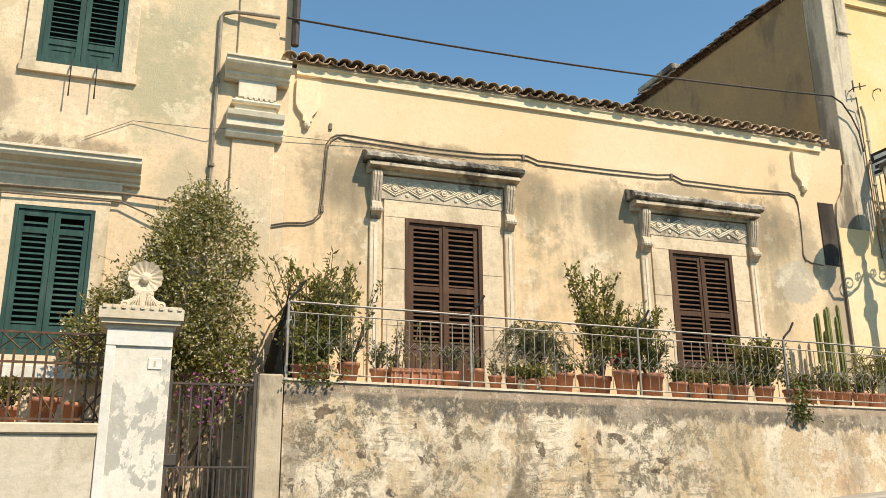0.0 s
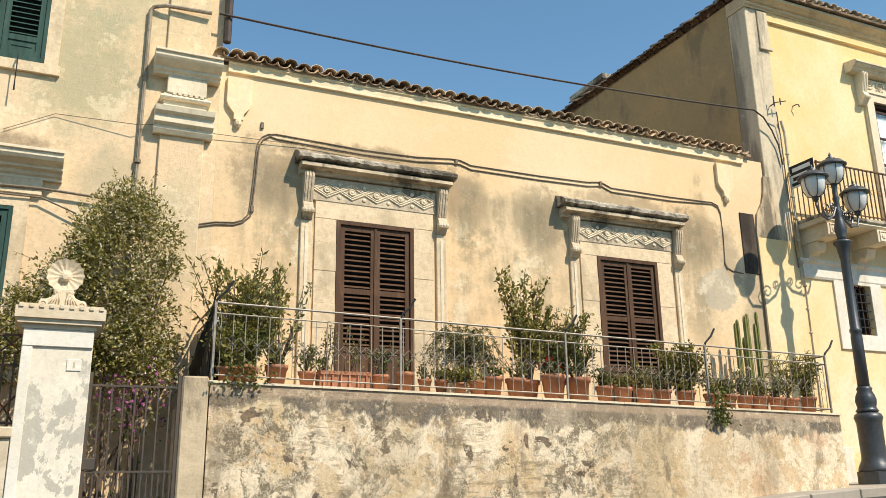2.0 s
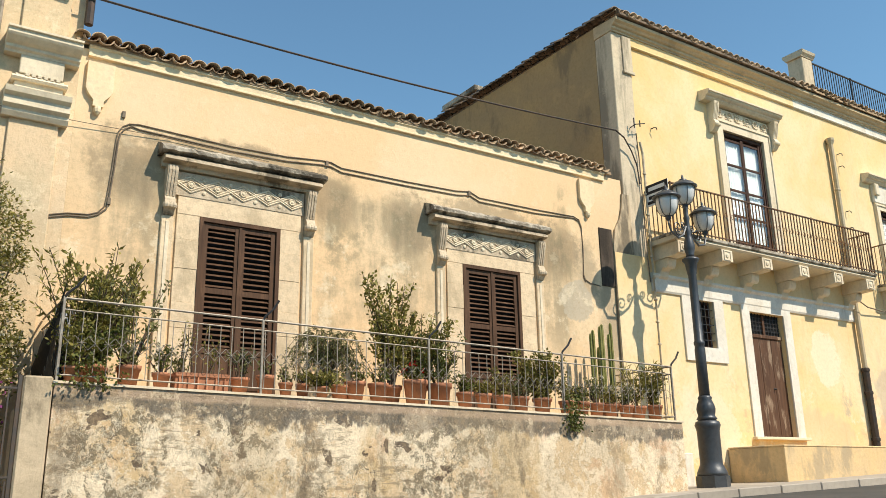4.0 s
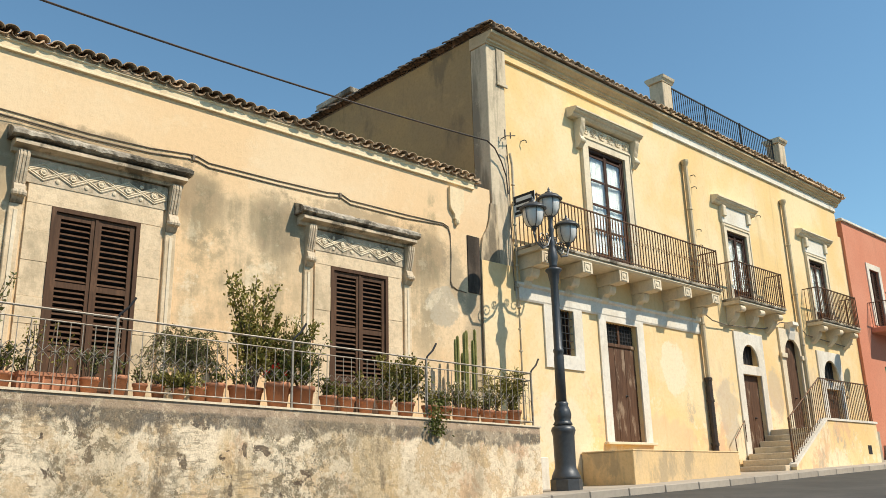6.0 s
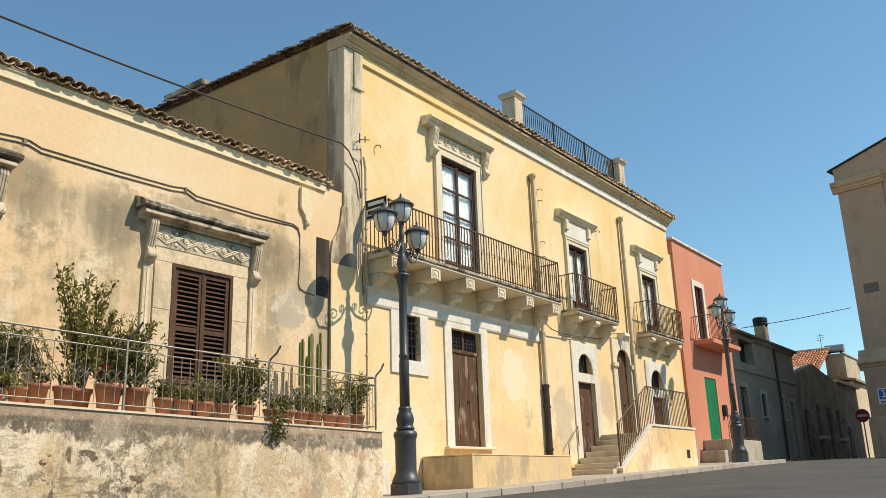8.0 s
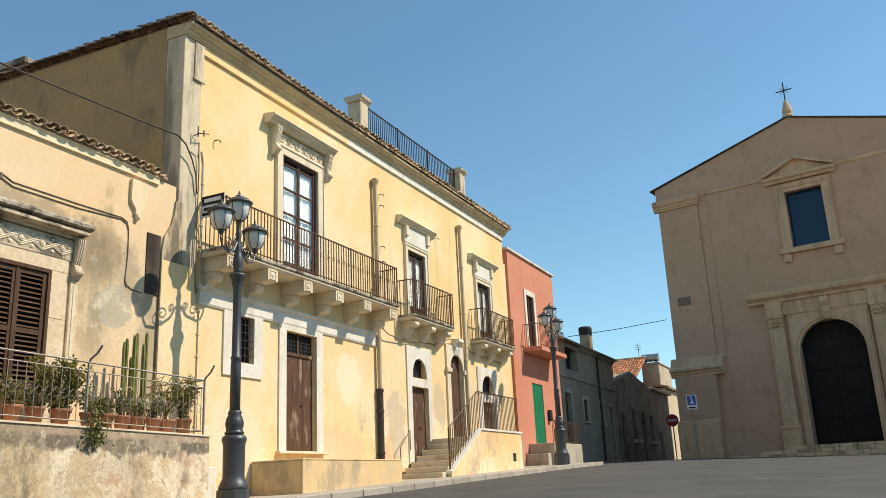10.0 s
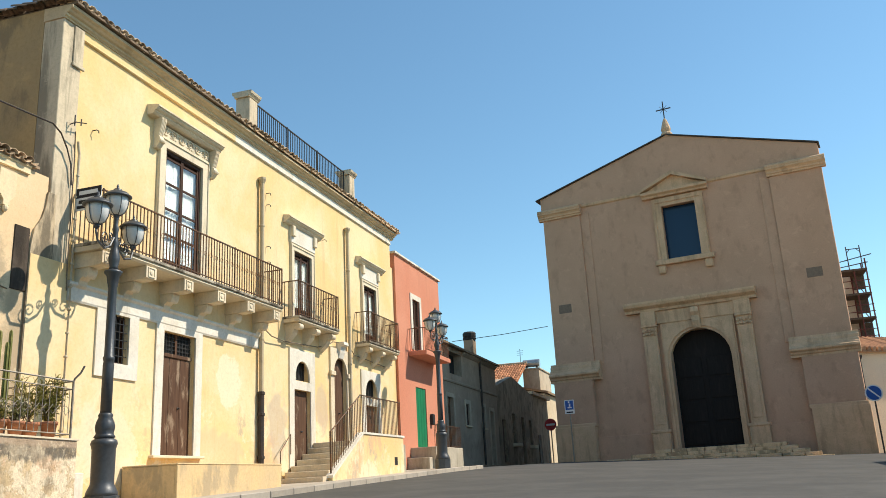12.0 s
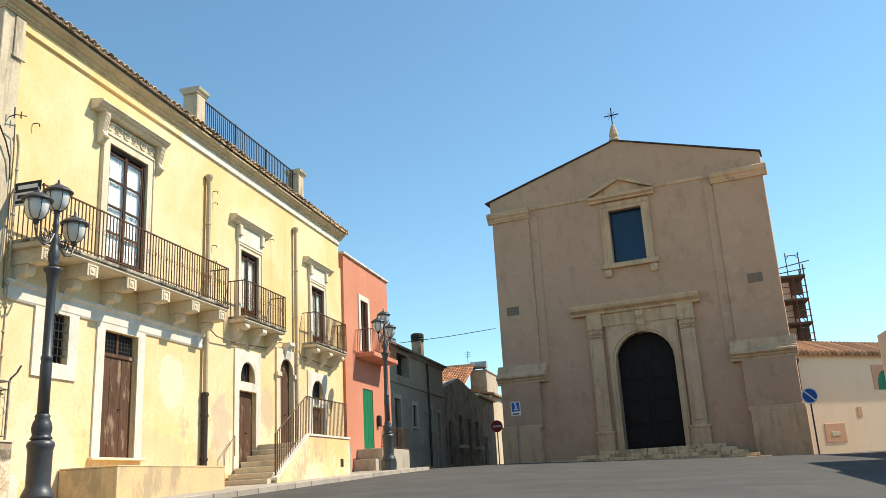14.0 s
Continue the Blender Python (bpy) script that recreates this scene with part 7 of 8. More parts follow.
def pot(parent, c, r, h, square=False):
    bm = bmesh.new()
    if square:
        x, y, z = c
        L = r
        prism(bm, [(y - 0.09, z), (y + 0.09, z), (y + 0.115, z + h * 0.8), (y + 0.135, z + h * 0.8), (y + 0.135, z + h), (y - 0.135, z + h), (y - 0.135, z + h * 0.8), (y - 0.115, z + h * 0.8)], x - L, x + L)
        for k in range(6):
            box(bm, x - L + 0.04 + k * (2 * L - 0.1) / 5, x - L + 0.06 + k * (2 * L - 0.1) / 5, y - 0.128, y - 0.10, z + 0.02, z + h * 0.8)
    else:
        h *= 1.12
        r *= 0.92
        lathe(bm, [(r * 0.68, 0), (r * 0.92, h * 0.80), (r * 1.02, h * 0.80), (r * 1.05, h), (r * 0.93, h), (r * 0.88, h * 0.9)], c, 14)
    return part("pot", bm, M_POT, parent, "", not square)


def shrub(name, label, x, y, base, pr, ph, height, spread, n_stem, per, l, w, mat, rng, flower=None, nf=0, lean=0.0, square=False, dense=0.35, boxlen=0.0):
    """A potted plant: pot, stems that fork, and single leaves along the upper stems."""
    t = thing(name, label, "potted plant", (x, y, base), group="pots along the terrace edge")
    pot(t, (0, 0, 0), boxlen if square else pr, ph, square)
    bs, bl, bf = bmesh.new(), bmesh.new(), bmesh.new()
    for i in range(n_stem):
        a = rng.uniform(0, 2 * math.pi)
        r = spread * math.sqrt(rng.random())
        x0 = rng.uniform(-boxlen, boxlen) * 0.8 if square else 0.0
        tip = Vector((x0 + 1.2 * r * math.cos(a) + lean, r * math.sin(a) * 0.6, ph + (height - ph) * (1.0 if i == 0 else rng.uniform(0.35, 1.0) ** 0.8)))
        root = Vector((x0 + rng.uniform(-0.04, 0.04), rng.uniform(-0.04, 0.04), ph * 0.8))
        mid = root.lerp(tip, 0.5) + Vector((rng.uniform(-0.06, 0.06), rng.uniform(-0.05, 0.05), 0.05))
        pts = [root, root.lerp(mid, 0.5), mid, mid.lerp(tip, 0.5) + Vector((0, 0, 0.03)), tip]
        tube(bs, pts, 0.010, 4, 0.004)
        for k in range(per):
            u = dense * 0.6 + (1 - dense * 0.6) * rng.random()
            p = root.lerp(mid, u * 2) if u < 0.5 else mid.lerp(tip, u * 2 - 1)
            d = (rand_dir(rng) + Vector((0, 0, 0.35)) + (p - root).normalized() * 0.4).normalized()
            p = p + rand_dir(rng) * rng.uniform(0, 0.085)
            leaf_card(bl, p, d, rand_dir(rng), l * rng.uniform(0.7, 1.25), w * rng.uniform(0.8, 1.2))
        if flower and i < nf:
            for k in range(9):
                leaf_card(bf, tip + rand_dir(rng) * 0.04, rand_dir(rng), rand_dir(rng), 0.045, 0.04)
    tagged(part("stem_cluster", bs, M_BARK, t), kind="stuff")
    tagged(part("foliage", bl, mat, t), kind="stuff")
    if flower and nf:
        tagged(part("flowers", bf, flower, t), kind="stuff")
    else:
        bf.free()
    return t


def build_terrace_plants():
    rng = random.Random(21)
    Z = coping_z
    y = 10.32
    shrub("oleander", "tall narrow-leaved shrub in a clay pot", 1.93, 10.5, Z(1.9), 0.16, 0.24, 1.62, 0.60, 30, 46, 0.10, 0.028, M_LEAF, rng, lean=-0.02, dense=0.42)
    shrub("trailing_plant", "bushy trailing green plant in a clay trough", 2.0, 10.24, Z(2.0), 0.16, 0.20, 0.72, 0.30, 26, 60, 0.055, 0.035, M_LEAF2, rng, dense=0.1, lean=0.04)
    shrub("lemon_shrub", "thin citrus shrub in a square clay pot", 2.45, 10.5, Z(2.45), 0.15, 0.24, 1.45, 0.50, 22, 32, 0.075, 0.032, M_LEAF3, rng, dense=0.55)
    shrub("succulent", "small dark succulent in a clay pot", 2.42, y, Z(2.4), 0.15, 0.23, 0.5, 0.14, 10, 14, 0.08, 0.03, M_LEAF3, rng)
    shrub("small_plant", "small leafy plant in a clay pot", 2.80, y, Z(2.8), 0.12, 0.18, 0.55, 0.16, 9, 22, 0.05, 0.03, M_LEAF2, rng, M_PETAL, 4)
    shrub("planter_box", "long ribbed terracotta planter with sparse herbs", 3.27, y, Z(3.2), 0.3, 0.22, 0.85, 0.12, 12, 16, 0.05, 0.026, M_LEAF, rng, square=True, boxlen=0.33)
    shrub("herb_pot", "low herb in a clay pot", 3.78, y, Z(3.7), 0.13, 0.19, 0.62, 0.18, 10, 22, 0.05, 0.026, M_LEAF3, rng)
    shrub("herb_pot", "low herb in a clay pot", 4.12, y, Z(4.1), 0.13, 0.24, 0.45, 0.10, 7, 14, 0.05, 0.03, M_LEAF2, rng)
    shrub("trailing_plant", "dark bushy plant spilling over the terrace corner", 1.78, 10.16, Z(1.8), 0.13, 0.16, 0.72, 0.24, 26, 56, 0.05, 0.034, M_LEAF, rng, dense=0.05)
    shrub("citrus_shrub", "leafy citrus shrub with broad leaves in a clay pot", 2.12, 10.75, Z(2.1), 0.16, 0.24, 1.72, 0.48, 26, 44, 0.10, 0.045, M_LEAF, rng, dense=0.5)
    for x, h in ((4.42, 0.42), (4.66, 0.36), (3.02, 0.40)):
        shrub("herb_pot", "small herb in a narrow clay pot", x, y + 0.04, Z(x), 0.10, 0.18, h, 0.12, 8, 16, 0.045, 0.026, M_LEAF3, rng)
    bl = bmesh.new()
    t = thing("trailing_strand", "thin strands of green leaves hanging over the wall top", "plant", (1.95, 9.975, 2.78))
    for i in range(260):
        p = Vector((rng.gauss(0, 0.16), rng.uniform(-0.05, 0.02), rng.uniform(-0.06, 0.34)))
        leaf_card(bl, p, (rand_dir(rng) + Vector((0, -0.2, -0.5))).normalized(), rand_dir(rng), 0.05, 0.032)
    part("foliage", bl, M_LEAF2, t)
    # arching grey-green mass
    t = thing("asparagus_fern", "arching feathery fern spilling over the terrace edge", "potted plant", (5.1, 10.38, Z(5.1)), group="pots along the terrace edge")
    pot(t, (0.12, 0, 0), 0.14, 0.2)
    bs, bl = bmesh.new(), bmesh.new()
    for i in range(78):
        a = rng.uniform(-math.pi, math.pi)
        r = rng.uniform(0.2, 0.62)
        top = rng.uniform(0.45, 1.0)
        pts = []
        for j in range(8):
            u = j / 7
            pts.append(Vector((-0.05 + r * u * math.cos(a) * 1.15, r * u * math.sin(a) * 0.35, 0.18 + top * math.sin(u * 2.5) * (1 - 0.28 * u))))
        tube(bs, pts, 0.004, 3)
        for j in range(52):
            u = rng.uniform(0.2, 1.0)
            k = min(6, int(u * 7))
            p = pts[k].lerp(pts[k + 1], u * 7 - k) if k < 7 else pts[7]
            d = (rand_dir(rng) + Vector((0, 0, -0.4))).normalized()
            leaf_card(bl, p, d, rand_dir(rng), rng.uniform(0.04, 0.07), 0.015)
    tagged(part("stem_cluster", bs, M_BARK, t), kind="stuff")
    tagged(part("foliage", bl, M_LEAF3, t), kind="stuff")
    shrub("trailing_plant", "low yellowish trailing plant over the terrace edge", 4.85, 10.16, Z(4.85), 0.1, 0.14, 0.34, 0.30, 22, 48, 0.045, 0.03, M_LEAF, rng, dense=0.1)
    for x, h in ((5.42, 0.5), (5.78, 0.5)):
        shrub("herb_pot", "leafy herb in a clay pot", x, y, Z(x), 0.155, 0.25, h, 0.15, 9, 18, 0.05, 0.03, M_LEAF2, rng)
    shrub("rose_shrub", "tall open leafy shrub in a clay pot", 6.12, 10.55, Z(6.0), 0.17, 0.26, 1.90, 0.40, 24, 74, 0.07, 0.042, M_LEAF, rng, dense=0.45, lean=-0.06)
    shrub("bay_shrub", "dense glossy shrub in a clay pot", 6.55, 10.55, Z(6.5), 0.18, 0.28, 1.36, 0.62, 40, 56, 0.085, 0.03, M_LEAF, rng, dense=0.35, lean=0.05)
    shrub("geranium", "red flowering geranium in a large clay pot", 6.36, 10.28, Z(6.3), 0.19, 0.32, 0.58, 0.16, 10, 22, 0.06, 0.05, M_LEAF2, rng, M_SCARLET, 4)
    shrub("bay_shrub", "slim narrow-leaved shrub in a large clay pot", 6.82, 10.35, Z(6.8), 0.20, 0.31, 1.15, 0.34, 16, 44, 0.09, 0.026, M_LEAF2, rng, dense=0.4)
    for x, m, h in ((7.25, M_LEAF2, 0.48), (7.60, M_LEAF, 0.42), (7.95, M_LEAF, 0.66), (8.32, M_LEAF3, 0.5)):
        shrub("herb_pot", "bushy herb in a clay pot", x, y, Z(x), 0.14, 0.22, h, 0.19, 14, 30, 0.05, 0.03, m, rng, dense=0.15)
    shrub("jade_bush", "dense dark green bush in a clay pot", 8.75, 10.33, Z(8.7), 0.17, 0.22, 0.98, 0.46, 46, 70, 0.055, 0.04, M_LEAF, rng, dense=0.15)
    bl = bmesh.new()
    t = thing("hanging_strand", "strand of foliage hanging over the wall top", "plant", (9.08, 9.97, 2.66))
    for i in range(320):
        p = Vector((rng.gauss(0, 0.09), rng.uniform(-0.05, 0.03), rng.uniform(-0.26, 0.30)))
        leaf_card(bl, p, (rand_dir(rng) + Vector((0, -0.2, -0.6))).normalized(), rand_dir(rng), 0.055, 0.035)
    part("foliage", bl, M_LEAF2, t)
    for x, h, m in ((9.25, 0.55, M_LEAF), (9.58, 0.5, M_LEAF2), (9.9, 0.68, M_LEAF3), (10.22, 0.5, M_LEAF), (10.58, 0.56, M_LEAF3)):
        shrub("small_plant", "small leafy plant in a clay pot", x, y, Z(x), 0.14, 0.21, h, 0.20, 13, 24, 0.06, 0.026, m, rng, M_PETAL, 3)
    shrub("yucca", "spiky long-leaved plant in a clay pot", 10.95, 10.4, Z(10.9), 0.16, 0.22, 0.85, 0.3, 10, 26, 0.30, 0.018, M_LEAF, rng, dense=0.3)
    shrub("corner_shrub", "leafy shrub in a clay pot at the railing's end", 11.25, 10.30, Z(11.2), 0.15, 0.24, 0.98, 0.28, 26, 46, 0.08, 0.026, M_LEAF, rng, dense=0.2)
    # column cactus
    t = thing("column_cactus", "tall ribbed column cactus in a clay pot", "cactus", (10.78, 11.0, Z(10.8)))
    pot(t, (0, 0, 0), 0.28, 0.3)
    for dx, dy, h, r in ((-0.26, 0.0, 1.58, 0.026), (-0.15, 0.05, 1.66, 0.034), (-0.06, -0.04, 1.72, 0.038), (0.06, 0.03, 1.78, 0.034), (0.17, -0.02, 1.60, 0.034), (0.27, 0.02, 1.82, 0.032), (0.0, 0.09, 1.36, 0.034)):
        bm = bmesh.new()
        lathe(bm, [(r * 0.9, 0.2), (r, 0.5), (r, h - 0.08), (r * 0.75, h - 0.02), (r * 0.2, h)], (dx, dy, 0), 12, 0.32)
        part("column", bm, M_CACTUS, t)


def build_jasmine():
    """The climbing bush on the palazzo's corner, full of small pale flowers."""
    rng = random.Random(77)
    t = thing("jasmine_bush", "large climbing bush covered with small cream flowers", "bush", (0.50, 11.2, 0.4))
    bt, bl, bf = bmesh.new(), bmesh.new(), bmesh.new()
    lobes = []
    for i in range(40):
        z = rng.uniform(2.55, 4.78)
        w = 0.82 - 0.14 * abs(z - 3.4)
        lobes.append((Vector((rng.uniform(-w, w) * 0.74 - 0.08 + 0.02 * (z - 3), rng.uniform(-0.55, -0.05), z)), rng.uniform(0.20, 0.38)))
    for x, z, r in ((-0.95, 3.05, 0.24), (-1.1, 2.9, 0.20), (-0.75, 3.3, 0.26), (-0.95, 2.75, 0.30), (-1.15, 2.6, 0.26), (-0.85, 3.15, 0.30), (-0.72, 3.5, 0.3), (-1.25, 3.0, 0.22), (-1.3, 2.75, 0.2), (-1.05, 3.35, 0.16), (0.62, 3.9, 0.16), (0.66, 2.9, 0.18), (0.6, 2.5, 0.2), (0.05, 4.75, 0.26), (-0.12, 4.6, 0.28), (0.25, 4.55, 0.28)):
        lobes.append((Vector((x, -0.4, z)), r))
    for i in range(5):
        a = lobes[rng.randrange(len(lobes))][0]
        tube(bt, [Vector((rng.uniform(-0.1, 0.1), -0.2, -0.2)), Vector((rng.uniform(-0.2, 0.2), -0.25, 1.3)), a.lerp(Vector((0, -0.2, 1.5)), 0.4), a], 0.035, 6, 0.008)
    for c, r in lobes:
        for k in range(360):
            d = rand_dir(rng)
            p = c + Vector((d.x, d.y, d.z)) * r * (rng.random() ** 0.45) * rng.uniform(0.8, 1.18)
            e = (d + rand_dir(rng) * 0.9).normalized()
            leaf_card(bl, p, e, rand_dir(rng), rng.uniform(0.04, 0.075), rng.uniform(0.02, 0.034))
            if rng.random() < 0.17:
                for q in range(3):
                    leaf_card(bf, p + e * 0.03, (e + rand_dir(rng)).normalized(), rand_dir(rng), 0.034, 0.028)
    for i in range(240):
        c, r = lobes[rng.randrange(len(lobes))]
        d = rand_dir(rng)
        p = c + d * r
        q = p + (d + Vector((0, 0, 0.2)) + rand_dir(rng) * 0.5) * rng.uniform(0.08, 0.22)
        tube(bt, [p, p.lerp(q, 0.5), q], 0.003, 3)
        for k in range(7):
            leaf_card(bl, p.lerp(q, rng.random()), rand_dir(rng), rand_dir(rng), 0.05, 0.022)
    tagged(part("branch_cluster", bt, M_BARK, t), kind="stuff")
    tagged(part("foliage", bl, M_LEAF, t), kind="stuff")
    tagged(part("flowers", bf, M_PETAL, t), kind="stuff")
    b = thing("bougainvillea", "purple flowering climber behind the gate", "climber", (0.9, 10.75, 0.4))
    bl, bf, bt = bmesh.new(), bmesh.new(), bmesh.new()
    for i in range(5):
        x = rng.uniform(-0.45, 0.4)
        tube(bt, [(0, 0, -0.1), (x * 0.6, 0, 1.0), (x, rng.uniform(-0.1, 0.1), 2.3)], 0.018, 5, 0.006)
    for i in range(520):
        p = Vector((rng.gauss(-0.05, 0.30), rng.uniform(-0.25, 0.15), rng.uniform(1.0, 2.9)))
        if p.z < 1.75 and rng.random() < 0.93:
            continue
        leaf_card(bl, p, rand_dir(rng), rand_dir(rng), 0.055, 0.032)
    for i in range(170):
        p = Vector((rng.gauss(-0.08, 0.26), rng.uniform(-0.32, 0.0), rng.gauss(2.22, 0.20)))
        leaf_card(bf, p, rand_dir(rng), rand_dir(rng), 0.045, 0.038)
    tagged(part("stem_cluster", bt, M_BARK, b), kind="stuff")
    tagged(part("foliage", bl, M_LEAF2, b), kind="stuff")
    tagged(part("bracts", bf, M_PURPLE, b), kind="stuff")


# ---- gate side ----
def build_gate_side():
    p = thing("gate_pillar", "white patched plaster gate pillar with a stone cap", "pillar", (-0.06, 9.8, 0))
    part("shaft", boxm(-0.335, 0.335, -0.30, 0.30, 0.0, 3.20, 0.012), M_PILLAR, p)
    part("sunk_panel_frame", boxm(-0.335, 0.335, -0.325, -0.30, 3.02, 3.2, 0.006), M_WHITE, p)
    for x in (-0.285,):
        part("panel_margin", boxm(x - 0.05, x + 0.05, -0.318, -0.30, 0.3, 3.02, 0.005), M_WHITE, p)
    bm = bmesh.new()
    for z0, z1, o in ((3.20, 3.25, 0.355), (3.25, 3.30, 0.40), (3.30, 3.42, 0.43), (3.42, 3.45, 0.40)):
        box(bm, -o, o, -o + 0.02, o - 0.02, z0, z1)
    cap = part("cap", bm, M_STONE, p, "dentilled limestone cap")
    for i in range(9):
        part("dentil", boxm(-0.40 + i * 0.095, -0.355 + i * 0.095, -0.424, -0.408, 3.40, 3.44, 0.004), M_STONE, cap)
    part("number_plate", boxm(0.10, 0.24, -0.311, -0.298, 2.78, 2.90, 0.004), M_WHITE, p, "small blank white plaque")
    part("number_bar", boxm(0.16, 0.18, -0.313, -0.311, 2.81, 2.87), M_CEMENT, p)
    s = thing("shell_ornament", "carved stone shell on curling scrolls", "ornament", (-0.06, 9.75, 3.45))
    # fluted round shell, dished, with a scalloped rim
    bm = bmesh.new()
    lobes, seg = 15, 90
    front, back = [], []
    for r, d, amp in ((0.035, 0.010, 0.0), (0.07, 0.022, 0.002), (0.115, 0.012, 0.004), (0.160, -0.008, 0.006), (0.185, -0.020, 0.006)):
        ring = []
        for i in range(seg):
            a = 2 * math.pi * i / seg
            q = math.cos(lobes * a)
            rr = r * (1 + (0.035 * q if r > 0.15 else 0))
            ring.append(bm.verts.new((rr * math.cos(a), d - amp * q, 0.385 + rr * math.sin(a))))
        front.append(ring)
    ring = [bm.verts.new((v.co.x * 0.96, 0.05, 0.385 + (v.co.z - 0.385) * 0.96)) for v in front[-1]]
    front.append(ring)
    for p, q in zip(front, front[1:]):
        for i in range(seg):
            bm.faces.new((p[i], q[i], q[(i + 1) % seg], p[(i + 1) % seg]))
    bm.faces.new(front[0])
    bm.faces.new(front[-1])
    bmesh.ops.recalc_face_normals(bm, faces=bm.faces[:])
    lathe_y(bm, [(0.02, -0.02), (0.05, 0.0), (0.055, 0.02), (0.03, 0.04)], (0.0, 0.0, 0.37), 9)
    part("shell", bm, M_STONE, s)
    # acanthus foot: a waist that flares into two curled leaves
    bm = bmesh.new()
    half = [(0.085, 0.235), (0.105, 0.205), (0.10, 0.17), (0.125, 0.135), (0.17, 0.115), (0.215, 0.11), (0.235, 0.085), (0.235, 0.045), (0.21, 0.015), (0.17, 0.0)]
    prism(bm, half + [(-p, q) for p, q in half[::-1]], -0.045, 0.055, "y")
    bmesh.ops.bevel(bm, geom=[e for e in bm.edges if abs(e.verts[0].co.y - e.verts[1].co.y) < 1e-5], offset=0.014, segments=1, affect="EDGES", profile=0.5)
    part("foot", bm, M_STONE, s)
    for d in (-1, 1):
        bm = bmesh.new()
        lathe_y(bm, [(0.048, 0.0), (0.044, 0.018), (0.026, 0.022), (0.024, 0.010), (0.012, 0.012), (0.004, 0.026)], (d * 0.19, -0.04, 0.058), 14)
        lathe_y(bm, [(0.036, 0.0), (0.032, 0.016), (0.018, 0.018), (0.006, 0.024)], (d * 0.062, -0.04, 0.195), 12)
        for k in range(5):
            u = k / 4
            tube(bm, [(d * (0.05 + 0.02 * u), -0.052, 0.18 - 0.02 * u), (d * (0.035 + 0.08 * u), -0.060, 0.11 - 0.01 * u), (d * (0.03 + 0.13 * u), -0.052, 0.03 + 0.012 * u)], 0.013, 5, 0.007)
        part("scroll", bm, M_STONE, s)
    # low wall with iron fence
    w = thing("garden_wall", "low cement garden wall with a stone coping", "wall", kind="structure")
    part("masonry", boxm(-16, -0.395, 9.505, 9.98, -0.8, 2.10, 0.01), M_GARDEN, w)
    for i in range(11):
        part("coping_stone", boxm(-16 + i * 1.42, -14.584 + i * 1.42, 9.47, 10.12, 2.10, 2.21, 0.015), M_STONE, w)
    f = thing("garden_fence", "rusty iron fence with crossed bars on the wall", "fence")
    yb = 9.85
    for z in (3.18, 2.86, 2.27):
        bm = bmesh.new()
        box(bm, -8.0, -0.40, yb - 0.012, yb + 0.012, z - 0.012, z + 0.012)
        part("rail", bm, M_RUST, f)
    bar = mesh_of("bar", boxm(-0.011, 0.011, yb - 0.011, yb + 0.011, 2.21, 3.0), M_RUST)
    bm = bmesh.new()
    for sgn in (-1, 1):
        tube(bm, [(-0.10 * sgn, yb, 3.0), (0.10 * sgn, yb, 3.18)], 0.009, 4)
    cr = mesh_of("cross_bar", bm, M_RUST)
    bm = bmesh.new()
    for sgn in (-1, 1):
        tube(bm, [(-0.10 * sgn, yb, 2.27), (0.0, yb, 2.42), (0.10 * sgn, yb, 2.55)], 0.009, 4)
    cr2 = mesh_of("cross_bar", bm, M_RUST)
    for i in range(70):
        x = -0.46 - i * 0.105
        piece("bar", bar, f, Matrix.Translation((x, 0, 0)))
        if i % 2 == 0:
            piece("cross_bar", cr, f, Matrix.Translation((x - 0.05, 0, 0)))
            if i % 4 == 0:
                piece("cross_bar", cr2, f, Matrix.Translation((x - 0.05, 0, 0)))
    part("band", boxm(-8.0, -0.42, 11.37, 11.458, 2.86, 3.02, 0.01), M_WHITE, w, "pale ledge behind the fence")
    rng = random.Random(31)
    for x, r, h in ((-0.98, 0.17, 0.26), (-0.68, 0.13, 0.22)):
        t = thing("agave_pot", "terracotta pot on the garden wall", "potted plant", (x, 10.02, 2.21), group="pots on the garden wall")
        pot(t, (0, 0, 0), r, h)
        bm = bmesh.new()
        if r > 0.15:
            for k in range(16):
                a = k * 2.4
                e = 0.25 + 0.6 * (k / 16)
                leaf_card(bm, Vector((0, 0, h)), Vector((math.cos(a) * (1 - e * 0.7), math.sin(a) * 0.6, e)).normalized(), Vector((0, 0, 1)), 0.26, 0.05)
        else:
            for k in range(12):
                leaf_card(bm, Vector((0, 0, h)), (rand_dir(rng) + Vector((0, 0, 1))).normalized(), rand_dir(rng), 0.08, 0.03)
        part("leaves", bm, M_LEAF3 if r > 0.15 else M_LEAF2, t)
    shrub("garden_plant", "low leafy plant behind the fence", -1.35, 10.1, 2.18, 0.14, 0.2, 0.5, 0.2, 16, 30, 0.05, 0.03, M_LEAF, rng)
    # gate
    g = thing("garden_gate", "rusty wrought-iron garden gate with plain bars", "gate")
    y = 10.02
    part("hinge_post", boxm(0.285, 0.325, y - 0.02, y + 0.02, 0.4, 2.84, 0.004), M_GATE, g)
    part("latch_post", boxm(1.22, 1.26, y - 0.02, y + 0.02, 0.4, 2.84, 0.004), M_GATE, g)
    for z in (2.70, 1.78, 0.65):
        part("rail", boxm(0.325, 1.22, y - 0.015, y + 0.015, z - 0.011, z + 0.011), M_GATE, g)
    bar = mesh_of("bar", boxm(-0.008, 0.008, y - 0.008, y + 0.008, 0.65, 2.72), M_GATE)
